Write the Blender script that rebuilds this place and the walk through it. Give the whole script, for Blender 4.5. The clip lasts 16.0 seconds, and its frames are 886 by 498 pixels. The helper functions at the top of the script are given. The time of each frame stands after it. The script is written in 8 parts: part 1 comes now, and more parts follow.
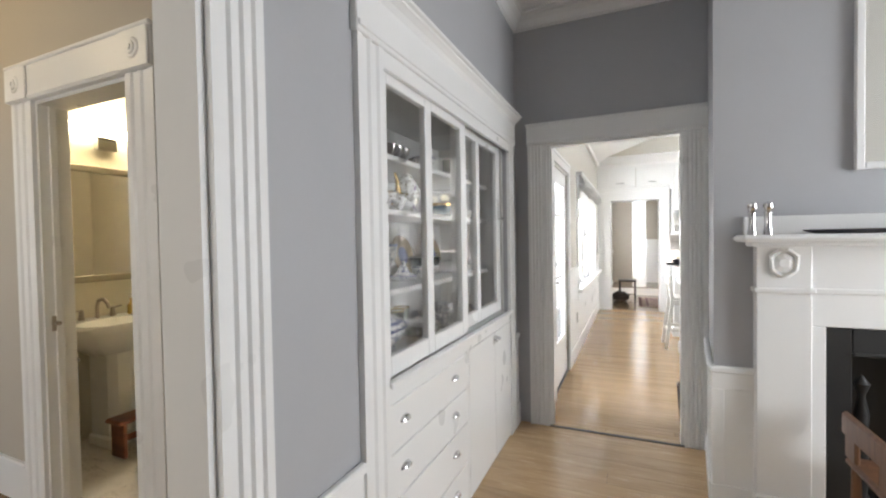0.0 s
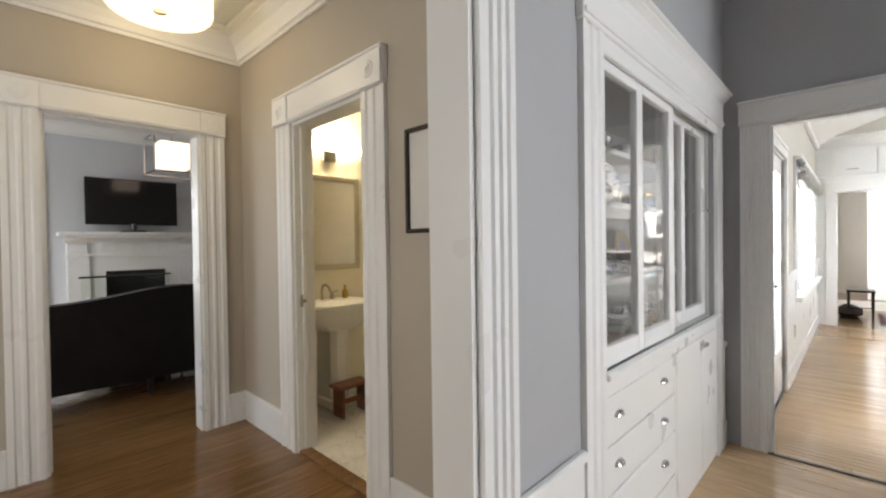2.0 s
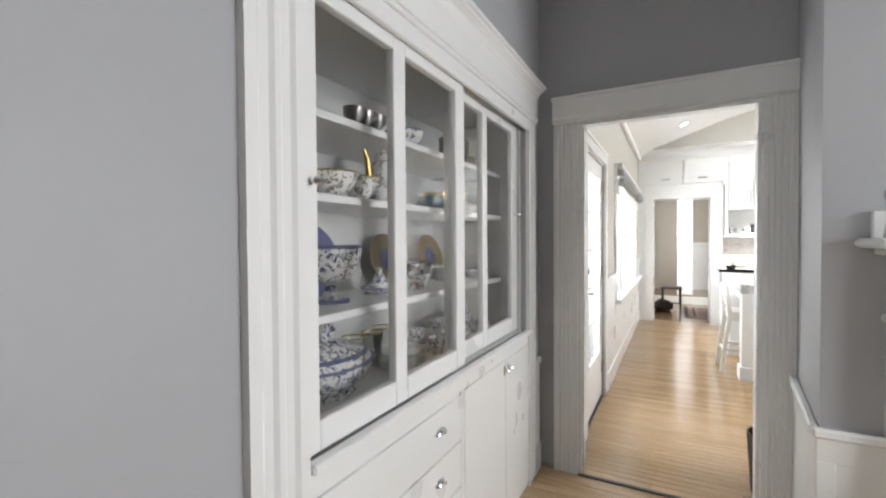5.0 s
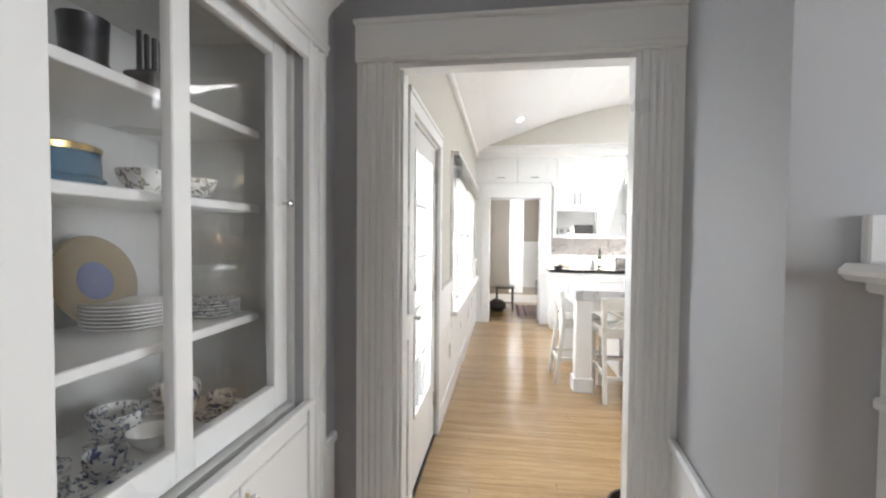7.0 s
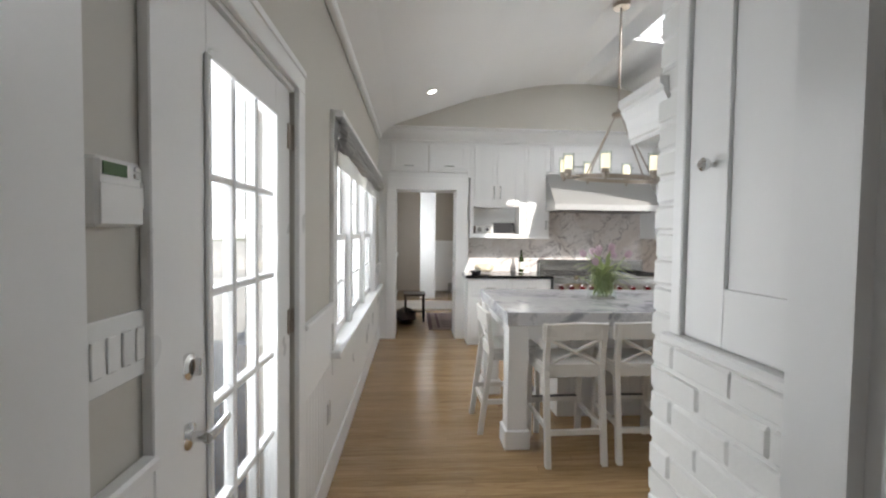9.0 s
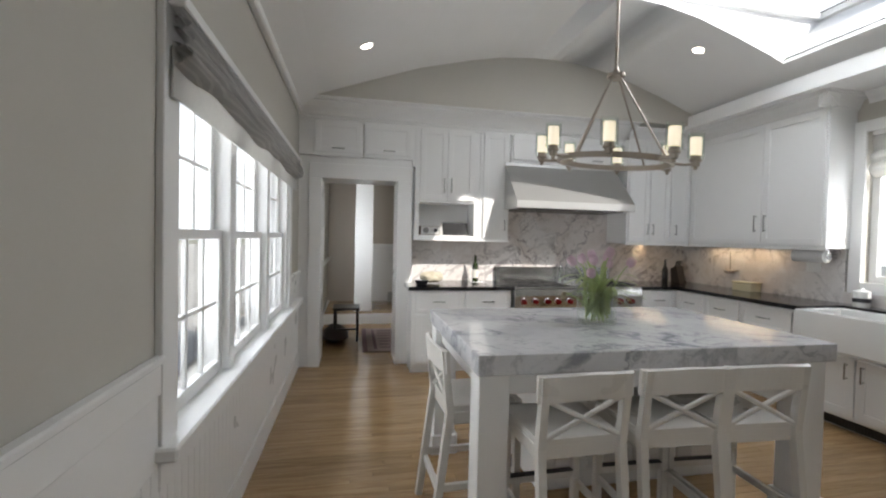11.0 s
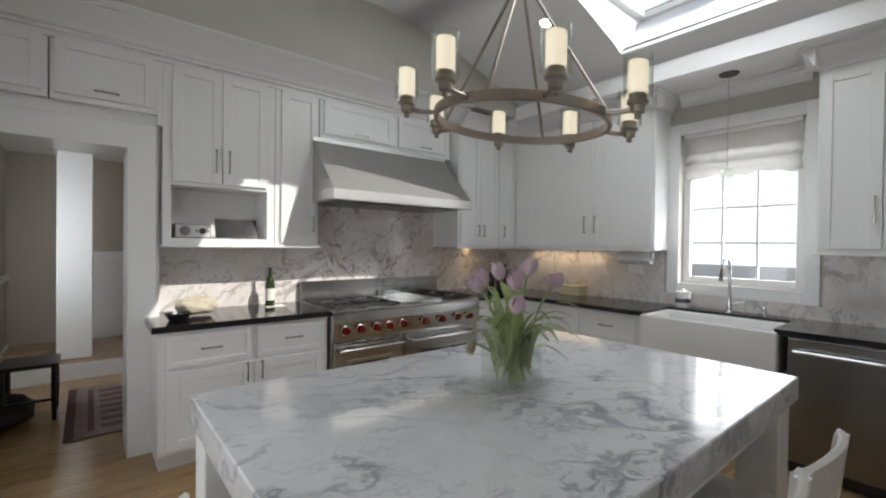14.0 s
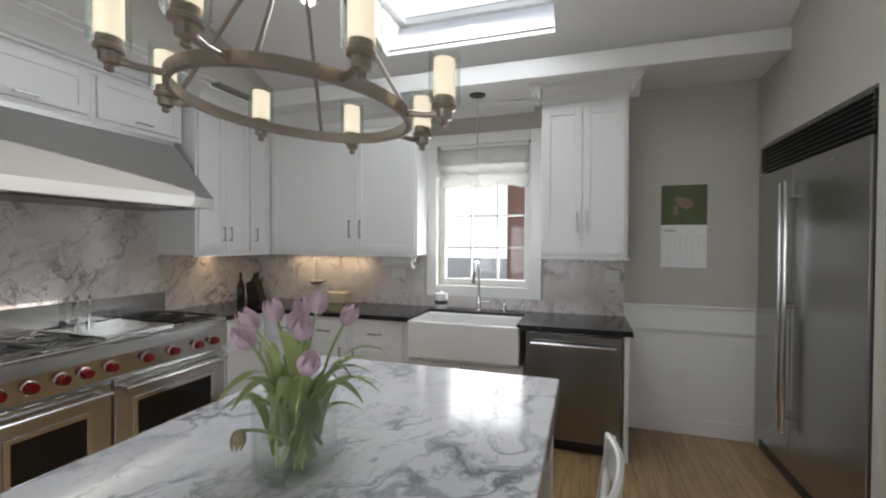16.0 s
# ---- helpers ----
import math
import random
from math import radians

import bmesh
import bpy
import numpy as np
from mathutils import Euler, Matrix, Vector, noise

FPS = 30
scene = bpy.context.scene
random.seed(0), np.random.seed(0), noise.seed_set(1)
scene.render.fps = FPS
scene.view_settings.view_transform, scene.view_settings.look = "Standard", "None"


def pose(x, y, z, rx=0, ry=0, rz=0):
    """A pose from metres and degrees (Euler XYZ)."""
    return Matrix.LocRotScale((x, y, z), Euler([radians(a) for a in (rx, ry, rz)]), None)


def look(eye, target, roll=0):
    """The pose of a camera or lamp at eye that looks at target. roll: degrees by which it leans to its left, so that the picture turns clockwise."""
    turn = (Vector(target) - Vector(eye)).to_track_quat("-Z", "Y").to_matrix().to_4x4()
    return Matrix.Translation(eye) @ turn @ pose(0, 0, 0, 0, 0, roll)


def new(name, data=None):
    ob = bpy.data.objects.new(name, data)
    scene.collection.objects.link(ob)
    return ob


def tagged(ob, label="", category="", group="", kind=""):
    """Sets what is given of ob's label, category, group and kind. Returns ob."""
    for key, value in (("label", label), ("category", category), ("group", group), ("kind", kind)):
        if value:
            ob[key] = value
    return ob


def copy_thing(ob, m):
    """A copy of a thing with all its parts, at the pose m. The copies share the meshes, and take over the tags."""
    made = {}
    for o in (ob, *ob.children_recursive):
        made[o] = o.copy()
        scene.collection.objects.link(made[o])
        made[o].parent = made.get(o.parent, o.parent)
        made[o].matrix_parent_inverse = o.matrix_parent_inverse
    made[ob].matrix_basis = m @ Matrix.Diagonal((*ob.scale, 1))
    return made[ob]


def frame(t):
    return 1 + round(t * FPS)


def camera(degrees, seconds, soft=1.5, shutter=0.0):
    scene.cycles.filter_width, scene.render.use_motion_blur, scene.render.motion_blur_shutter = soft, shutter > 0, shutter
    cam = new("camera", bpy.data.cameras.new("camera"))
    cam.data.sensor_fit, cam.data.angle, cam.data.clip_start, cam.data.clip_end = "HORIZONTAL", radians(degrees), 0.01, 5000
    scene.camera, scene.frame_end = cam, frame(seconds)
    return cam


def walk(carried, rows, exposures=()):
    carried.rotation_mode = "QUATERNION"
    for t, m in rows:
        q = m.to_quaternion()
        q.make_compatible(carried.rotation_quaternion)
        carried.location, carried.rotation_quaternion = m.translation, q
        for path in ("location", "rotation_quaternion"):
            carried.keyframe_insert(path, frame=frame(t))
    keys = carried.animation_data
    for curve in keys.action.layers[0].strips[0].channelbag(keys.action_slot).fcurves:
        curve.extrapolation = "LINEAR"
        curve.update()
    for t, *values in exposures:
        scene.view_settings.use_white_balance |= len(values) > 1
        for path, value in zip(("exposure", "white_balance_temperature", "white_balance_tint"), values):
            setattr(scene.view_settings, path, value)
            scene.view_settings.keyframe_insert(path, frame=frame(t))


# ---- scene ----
cam = camera(91.5, 16.0, soft=2.2)
PATH = [
    (0, (0.934, 0.677, 1.395), (0.125, 2.506, 1.35), -1.0),
    (0.5, (0.893, 0.613, 1.382), (-0.094, 2.352, 1.347), -1.1),
    (1, (0.837, 0.55, 1.376), (-0.304, 2.192, 1.345), -0.9),
    (1.5, (0.784, 0.51, 1.361), (-0.491, 2.051, 1.334), -0.9),
    (2, (0.766, 0.527, 1.35), (-0.62, 1.969, 1.325), -0.8),
    (2.5, (0.798, 0.597, 1.352), (-0.643, 1.983, 1.329), -0.8),
    (3, (0.847, 0.682, 1.358), (-0.581, 2.082, 1.334), -0.7),
    (3.5, (0.9, 0.769, 1.354), (-0.459, 2.236, 1.33), -0.7),
    (6, (0.817, 1.765, 1.416), (0.219, 3.673, 1.361), 0.1),
    (6.5, (0.798, 2.02, 1.419), (0.364, 3.972, 1.359), 0.3),
    (7, (0.768, 2.303, 1.434), (0.49, 4.282, 1.371), 0.5),
    (7.5, (0.772, 2.616, 1.445), (0.633, 4.611, 1.382), 0.6),
    (8, (0.772, 2.918, 1.453), (0.733, 4.916, 1.387), 0.7),
    (8.5, (0.767, 3.209, 1.445), (0.821, 5.207, 1.379), 0.7),
    (9, (0.798, 3.516, 1.469), (0.928, 5.51, 1.395), 0.7),
    (11.5, (0.94, 4.855, 1.432), (1.447, 6.789, 1.391), 1.2),
    (12, (0.977, 5.1, 1.457), (1.617, 6.994, 1.413), 1.0),
    (12.5, (0.98, 5.332, 1.465), (1.755, 7.175, 1.424), 1.0),
    (13, (0.998, 5.549, 1.446), (1.93, 7.319, 1.423), 1.0),
    (13.5, (1.088, 5.759, 1.437), (2.185, 7.431, 1.418), 0.8),
    (14, (1.163, 5.937, 1.449), (2.432, 7.483, 1.427), 0.7),
    (14.5, (1.199, 6.08, 1.463), (2.649, 7.458, 1.44), 0.6),
    (15, (1.288, 6.196, 1.473), (2.907, 7.37, 1.449), 0.5),
    (15.5, (1.349, 6.264, 1.512), (3.119, 7.195, 1.483), 0.3),
    (16, (1.385, 6.254, 1.538), (3.285, 6.879, 1.507), 0.3),
]
walk(cam, [(t, look(eye, target, roll)) for t, eye, target, roll in PATH],
     exposures=[(0, 1.95), (3.5, 2.05), (6, 1.92), (7, 1.92), (7.5, 1.85), (8, 1.58), (8.5, 1.1), (9, 0.64), (11.5, 0.2), (14, -0.1), (15, -0.28), (15.5, -0.18), (16, 0.08)])

# ---- world, sun and large lights ----
SUN_FROM = Vector((0.56, -1.0, 0.93)).normalized()
world = bpy.data.worlds.new("world")
scene.world = world
world.use_nodes = True
wn = world.node_tree.nodes
sky = wn.new("ShaderNodeTexSky")
sky.sky_type, sky.sun_disc = "NISHITA", False
sky.sun_elevation = math.asin(SUN_FROM.z)
sky.sun_rotation = math.atan2(SUN_FROM.x, SUN_FROM.y)
world.node_tree.links.new(sky.outputs[0], wn["Background"].inputs[0])
wn["Background"].inputs[1].default_value = 0.15


def lamp(name, kind, m, power, color=(1, 1, 1), size=None, size_y=None, angle=None):
    d = bpy.data.lights.new(name, kind)
    d.energy, d.color = power, color
    if kind == "AREA":
        d.shape, d.size, d.size_y = "RECTANGLE", size, size_y or size
    elif kind == "SUN":
        d.angle = angle
    elif size is not None:
        d.shadow_soft_size = size
    ob = new(name, d)
    ob.matrix_world = m
    return ob


lamp("sun", "SUN", look(SUN_FROM * 20, (0, 0, 0)), 5.0, (1, 0.95, 0.88), angle=radians(0.6))
DAY = (0.93, 0.96, 1.0)
# daylight standing in the openings
lamp("skylight_daylight", "AREA", look((3.80, 6.85, 3.47), (3.4, 7.1, 1)), 40, DAY, 1.7, 1.5)
lamp("left_window_daylight", "AREA", look((0.10, 7.40, 1.55), (2.5, 7.40, 1.5)), 37, DAY, 2.2, 1.3)
lamp("garden_door_daylight", "AREA", look((0.10, 4.88, 1.35), (2.5, 4.88, 1.2)), 9, DAY, 0.5, 1.3)
lamp("right_window_daylight", "AREA", look((5.46, 7.15, 1.7), (3.5, 7.15, 1.5)), 12, DAY, 0.7, 1.1)
# added fill from an unseen east opening, brightens the cupboard wall
lamp("dining_fill_light", "AREA", look((3.68, 2.25, 1.40), (0.2, 2.3, 1.25)), 19, DAY, 1.1, 1.3)
# added fill from the unseen south end, lifts door lining and hall wall
lamp("hall_fill_light", "AREA", look((-1.15, -1.46, 1.55), (-0.6, 1.9, 1.2)), 8.5, (1, 0.96, 0.90), 1.0, 1.2)
# added fill that brightens the living room from out of view
lamp("living_fill_light", "AREA", look((-4.4, -0.80, 1.5), (-4.4, 2, 1.3)), 5.5, DAY, 1.2, 1.4)
lamp("hall_lamp_light", "POINT", pose(-2.15, 1.22, 2.58), 0.8, (1, 0.78, 0.48), 0.12)
lamp("vanity_light", "POINT", pose(-2.50, 2.62, 2.28), 4.4, (1, 0.80, 0.48), 0.08)
lamp("under_cabinet_light", "AREA", look((5.18, 8.75, 1.40), (5.20, 8.75, 0)), 1.3, (1, 0.74, 0.45), 0.9, 0.04)
lamp("under_cabinet_light", "AREA", look((4.62, 9.60, 1.40), (4.62, 9.62, 0)), 1.0, (1, 0.74, 0.45), 0.04, 0.8)
lamp("back_room_daylight", "AREA", look((0.42, 11.1, 1.5), (2, 12.4, 1.1)), 15, DAY, 0.5, 1.0)

# ---- materials ----


class Mat:
    """A node material with its principled shader and a few shortcuts."""

    def __init__(self, name, color=(0.8, 0.8, 0.8), rough=0.5, metal=0.0, **inputs):
        self.m = bpy.data.materials.new(name)
        self.m.use_nodes = True
        self.t = self.m.node_tree
        self.p = self.t.nodes["Principled BSDF"]
        self.set("Base Color", (*color, 1))
        self.set("Roughness", rough)
        self.set("Metallic", metal)
        for k, v in inputs.items():
            self.set(k.replace("_", " "), v)

    def set(self, key, value):
        self.p.inputs[key].default_value = value

    def node(self, kind, **values):
        n = self.t.nodes.new("ShaderNode" + kind)
        for k, v in values.items():
            n.inputs[k.replace("_", " ")].default_value = v
        return n

    def link(self, a, b):
        self.t.links.new(a, b)

    def where(self, sx=1, sy=1, sz=1, rz=0):
        g = self.t.nodes.new("ShaderNodeNewGeometry")
        m = self.node("Mapping", Scale=(sx, sy, sz), Rotation=(0, 0, rz))
        self.link(g.outputs["Position"], m.inputs["Vector"])
        return m.outputs[0]

    def noise(self, at, scale, detail=4, rough=0.55, dist=0.0):
        n = self.node("TexNoise", Scale=scale, Detail=detail, Roughness=rough, Distortion=dist)
        self.link(at, n.inputs["Vector"])
        return n.outputs[0]

    def ramp(self, fac, stops):
        r = self.t.nodes.new("ShaderNodeValToRGB")
        while len(r.color_ramp.elements) < len(stops):
            r.color_ramp.elements.new(0.5)
        for e, (pos, c) in zip(r.color_ramp.elements, stops):
            e.position, e.color = pos, (*c, 1) if len(c) == 3 else c
        self.link(fac, r.inputs[0])
        return r.outputs[0]

    def mix(self, fac, a, b, mode="MIX"):
        n = self.t.nodes.new("ShaderNodeMix")
        n.data_type, n.blend_type = "RGBA", mode
        for sock, v in ((n.inputs[0], fac), (n.inputs[6], a), (n.inputs[7], b)):
            if isinstance(v, (float, int)):
                sock.default_value = v
            elif isinstance(v, tuple):
                sock.default_value = (*v, 1)
            else:
                self.link(v, sock)
        return n.outputs[2]

    def color(self, out):
        self.link(out, self.p.inputs["Base Color"])

    def roughness(self, fac, lo, hi):
        n = self.node("MapRange", To_Min=lo, To_Max=hi)
        self.link(fac, n.inputs[0])
        self.link(n.outputs[0], self.p.inputs["Roughness"])

    def bump(self, height, strength=0.1, distance=0.002):
        b = self.node("Bump", Strength=strength, Distance=distance)
        self.link(height, b.inputs["Height"])
        self.link(b.outputs[0], self.p.inputs["Normal"])


def paint(name, c, rough=0.45, mottled=0.06, bump=0.12):
    """Brushed paint: a slight mottle, fine roller or brush relief and uneven gloss."""
    k = Mat(name, c, rough)
    at = k.where()
    big, fine = k.noise(at, 2.2, 3), k.noise(at, 55, 3)
    dark = tuple(v * (1 - mottled) for v in c)
    k.color(k.mix(0.25, k.ramp(big, [(0.3, dark), (0.7, c)]), k.ramp(fine, [(0.3, dark), (0.7, c)])))
    k.roughness(big, max(0.05, rough - 0.08), rough + 0.08)
    k.bump(fine, bump, 0.0015)
    return k.m


def metal(name, c, rough, brushed=(1, 1, 60)):
    k = Mat(name, c, rough, 1.0)
    at = k.where(*brushed)
    n = k.noise(at, 9, 4)
    k.roughness(n, rough * 0.92, rough * 1.1)
    k.color(k.ramp(n, [(0.3, tuple(v * 0.96 for v in c)), (0.7, c)]))
    k.bump(n, 0.015, 0.0004)
    return k.m


def wood(name, dark, light, rough, along="x", scale=1.0, gloss_bump=0.05):
    k = Mat(name, light, rough)
    s = {"x": (1.2, 14, 14), "y": (14, 1.2, 14), "z": (14, 14, 1.2)}[along]
    at = k.where(*(v * scale for v in s))
    oi = k.t.nodes.new("ShaderNodeObjectInfo")
    off = k.t.nodes.new("ShaderNodeVectorMath")
    off.operation = "ADD"
    mul = k.node("Math")
    mul.operation = "MULTIPLY"
    mul.inputs[1].default_value = 37.0
    k.link(oi.outputs["Random"], mul.inputs[0])
    k.link(at, off.inputs[0])
    k.link(mul.outputs[0], off.inputs[1])
    grain = k.noise(off.outputs[0], 2.0, 6, 0.6, 1.2)
    fine = k.noise(off.outputs[0], 9.0, 4, 0.7)
    base = k.ramp(grain, [(0.25, dark), (0.5, tuple((a + b) / 2 for a, b in zip(dark, light))), (0.75, light)])
    tone = k.ramp(oi.outputs["Random"], [(0.0, (0.72, 0.70, 0.66)), (0.5, (0.95, 0.94, 0.92)), (1.0, (1.10, 1.08, 1.04))])
    c = k.mix(0.7, base, tone, "MULTIPLY")
    k.color(k.mix(0.14, c, k.ramp(fine, [(0.3, dark), (0.7, light)])))
    k.roughness(fine, rough * 0.8, rough * 1.35)
    k.bump(fine, gloss_bump, 0.001)
    return k.m


def marble(name, white, vein, warm, rough=0.12, scale=1.0, wide=1.0):
    k = Mat(name, white, rough)
    at = k.where(scale, scale, scale, 0.6)
    warp = k.noise(at, 1.3, 5, 0.6)
    vm = k.t.nodes.new("ShaderNodeVectorMath")
    vm.operation = "MULTIPLY_ADD"
    k.link(warp, vm.inputs[0])
    vm.inputs[1].default_value = (1.5, 1.1, 1.4)
    k.link(at, vm.inputs[2])

    def veins(freq, width, seed):
        n = k.t.nodes.new("ShaderNodeMapping")
        n.inputs["Location"].default_value = (seed, seed * 0.7, seed * 1.3)
        n.inputs["Scale"].default_value = (1.0, 2.3, 1.6)
        k.link(vm.outputs[0], n.inputs["Vector"])
        f = k.noise(n.outputs[0], freq, 6, 0.5, 0.6)
        return k.ramp(f, [(0.5 - width, (0, 0, 0)), (0.5, (1, 1, 1)), (0.5 + width, (0, 0, 0))])

    a, b = veins(1.5, 0.022 * wide, 0.0), veins(3.4, 0.014 * wide, 5.1)
    patch = k.ramp(k.noise(at, 2.0, 4), [(0.35, (0.1, 0.1, 0.1)), (0.65, (1, 1, 1))])
    cloud = k.noise(vm.outputs[0], 2.0, 5)
    ground = k.mix(k.ramp(cloud, [(0.42, (0, 0, 0)), (0.72, (0.75, 0.75, 0.75))]), white, warm)
    one = k.mix(k.mix(1.0, a, patch, "MULTIPLY"), ground, vein)
    k.color(k.mix(k.mix(1.0, k.mix(1.0, b, patch, "MULTIPLY"), (0.6, 0.6, 0.6), "MULTIPLY"), one, tuple(v * 1.25 for v in vein)))
    k.roughness(cloud, rough * 0.8, rough * 1.5)
    return k.m


def glass(name, rough=0.0, tint=(1, 1, 1), mixin=0.0):
    """A thin pane: clear to straight light, with a real glossy reflection."""
    k = Mat(name, tint, rough)
    k.t.nodes.remove(k.p)
    tr = k.t.nodes.new("ShaderNodeBsdfTransparent")
    tr.inputs[0].default_value = (*tint, 1)
    gl = k.t.nodes.new("ShaderNodeBsdfGlossy")
    gl.inputs["Roughness"].default_value = rough
    lw = k.t.nodes.new("ShaderNodeLayerWeight")
    lw.inputs[0].default_value = 0.5
    pw = k.node("Math")
    pw.operation = "POWER"
    pw.inputs[1].default_value = 4.0
    k.link(lw.outputs["Facing"], pw.inputs[0])
    mr = k.node("MapRange", To_Min=0.035, To_Max=0.9)
    k.link(pw.outputs[0], mr.inputs[0])
    mx = k.t.nodes.new("ShaderNodeMixShader")
    k.link(mr.outputs[0], mx.inputs[0])
    k.link(tr.outputs[0], mx.inputs[1])
    k.link(gl.outputs[0], mx.inputs[2])
    k.link(mx.outputs[0], k.t.nodes["Material Output"].inputs[0])
    return k.m


def glow(name, c, strength, base=(0.8, 0.8, 0.8)):
    k = Mat(name, base, 0.4)
    k.set("Emission Color", (*c, 1))
    k.set("Emission Strength", strength)
    return k.m


def weave(name, a, b, scale=300, rough=0.9):
    k = Mat(name, a, rough)
    at = k.where()
    n, w = k.noise(at, scale, 3), k.noise(at, 5, 3)
    k.color(k.mix(0.5, k.ramp(n, [(0.3, a), (0.7, b)]), k.ramp(w, [(0.3, a), (0.7, b)])))
    k.bump(n, 0.3, 0.002)
    return k


def cloth(name, a, b, scale=300, rough=0.9):
    return weave(name, a, b, scale, rough).m


def sheer(k, share, c):
    """Lets a share of the light through a thin cloth or leaf."""
    tl = k.t.nodes.new("ShaderNodeBsdfTranslucent")
    tl.inputs[0].default_value = (*c, 1)
    mx = k.t.nodes.new("ShaderNodeMixShader")
    mx.inputs[0].default_value = share
    k.link(k.p.outputs[0], mx.inputs[1])
    k.link(tl.outputs[0], mx.inputs[2])
    k.link(mx.outputs[0], k.t.nodes["Material Output"].inputs[0])
    return k.m


WHITE = paint("white_trim_paint", (0.82, 0.82, 0.81), 0.30, 0.03)
CABINET = paint("white_cabinet_paint", (0.80, 0.80, 0.79), 0.32, 0.03)
GREY = paint("grey_dining_wall_paint", (0.42, 0.425, 0.442), 0.55, 0.05)
TAN = paint("tan_hall_wall_paint", (0.47, 0.42, 0.35), 0.55, 0.05)
GREIGE = paint("greige_kitchen_wall_paint", (0.53, 0.508, 0.455), 0.55, 0.05)
PALE = paint("pale_blue_grey_wall_paint", (0.56, 0.58, 0.61), 0.55, 0.05)
CEIL = paint("white_ceiling_paint", (0.85, 0.85, 0.84), 0.5, 0.03)
BRICKP = paint("white_painted_brick", (0.78, 0.78, 0.76), 0.38, 0.06, 0.5)
OAK = wood("oak_strip", (0.25, 0.148, 0.066), (0.49, 0.335, 0.178), 0.14)
PINE = wood("pine_board", (0.38, 0.25, 0.13), (0.60, 0.44, 0.27), 0.24, "x", 0.6)
HALLWOOD = wood("hall_board", (0.11, 0.053, 0.019), (0.29, 0.16, 0.066), 0.16, "y", 0.7)
DARKWOOD = wood("dark_stained_wood", (0.012, 0.009, 0.008), (0.03, 0.022, 0.018), 0.35, "z")
REDWOOD = wood("red_stained_wood", (0.12, 0.035, 0.02), (0.30, 0.10, 0.06), 0.4, "x")
SLAB = marble("island_marble", (0.68, 0.68, 0.685), (0.17, 0.18, 0.21), (0.52, 0.53, 0.56), 0.10, 1.0, 1.7)
SPLASH = marble("backsplash_marble", (0.72, 0.69, 0.67), (0.20, 0.17, 0.17), (0.54, 0.46, 0.41), 0.12, 1.1, 1.6)
BATHTILE = marble("bath_floor_marble", (0.70, 0.68, 0.64), (0.40, 0.38, 0.36), (0.60, 0.57, 0.52), 0.2, 2.0)
STONE = paint("black_soapstone", (0.014, 0.014, 0.016), 0.13, 0.4, 0.05)
STEEL = metal("brushed_steel", (0.25, 0.245, 0.235), 0.24, (60, 60, 1))
STEELH = metal("brushed_steel_along", (0.44, 0.44, 0.43), 0.24, (1, 1, 60))
CHROME = metal("polished_chrome", (0.72, 0.72, 0.72), 0.12)
NICKEL = metal("aged_nickel", (0.42, 0.37, 0.32), 0.30)
BLACK = paint("black_enamel", (0.012, 0.012, 0.013), 0.30, 0.3)
IRON = paint("cast_iron", (0.014, 0.014, 0.014), 0.55, 0.3, 0.6)
RED = paint("oxblood_red_enamel", (0.14, 0.008, 0.008), 0.18, 0.1, 0.0)
CERAMIC = paint("white_ceramic", (0.82, 0.82, 0.80), 0.10, 0.02, 0.0)
PANE = glass("window_pane")
CRYSTAL = glass("clear_glass", 0.02, (0.97, 0.99, 0.97))
MIRROR = metal("mirror_silver", (0.88, 0.88, 0.88), 0.015, (1, 1, 1))
LINEN = cloth("striped_linen", (0.50, 0.43, 0.40), (0.62, 0.60, 0.56))
VELVET = cloth("black_velvet", (0.006, 0.006, 0.007), (0.014, 0.013, 0.014), 120)

# ---- mesh tools ----
BASE = {}


def thing(name, base, label, category, group="", rz=0.0):
    ob = new(name)
    ob.empty_display_size = 0.1
    ob.location = base
    ob.rotation_euler = (0, 0, radians(rz))
    BASE[ob.name] = Vector(base) if rz == 0 else Vector()
    return tagged(ob, label, category, group)


def finish(name, bm, material, smooth=False):
    bmesh.ops.recalc_face_normals(bm, faces=bm.faces)
    me = bpy.data.meshes.new(name)
    bm.to_mesh(me)
    bm.free()
    me.materials.append(material)
    if smooth:
        me.shade_smooth()
        if smooth != "all":
            me.set_sharp_from_angle(angle=radians(38))
    return me


def part(name, bm, material, parent, label="", smooth=False):
    b = BASE.get(parent.name, Vector())
    if b.length:
        bmesh.ops.translate(bm, vec=-b, verts=bm.verts)
    ob = new(name, finish(name, bm, material, smooth))
    ob.parent = parent
    BASE[ob.name] = b
    if label:
        ob["label"] = label
    return ob


def solo(name, bm, material, label, category, group="", kind="", smooth=False):
    """A thing of one mesh, with its origin at the middle of its foot."""
    lo = Vector([min(v.co[i] for v in bm.verts) for i in range(3)])
    hi = Vector([max(v.co[i] for v in bm.verts) for i in range(3)])
    c = Vector(((lo.x + hi.x) / 2, (lo.y + hi.y) / 2, lo.z))
    bmesh.ops.translate(bm, vec=-c, verts=bm.verts)
    ob = new(name, finish(name, bm, material, smooth))
    ob.location = c
    BASE[ob.name] = c
    return tagged(ob, label, category, group, kind)


def structure(name, bm, material, label, category, smooth=False):
    ob = new(name, finish(name, bm, material, smooth))
    BASE[ob.name] = Vector()
    return tagged(ob, label, category, kind="structure")


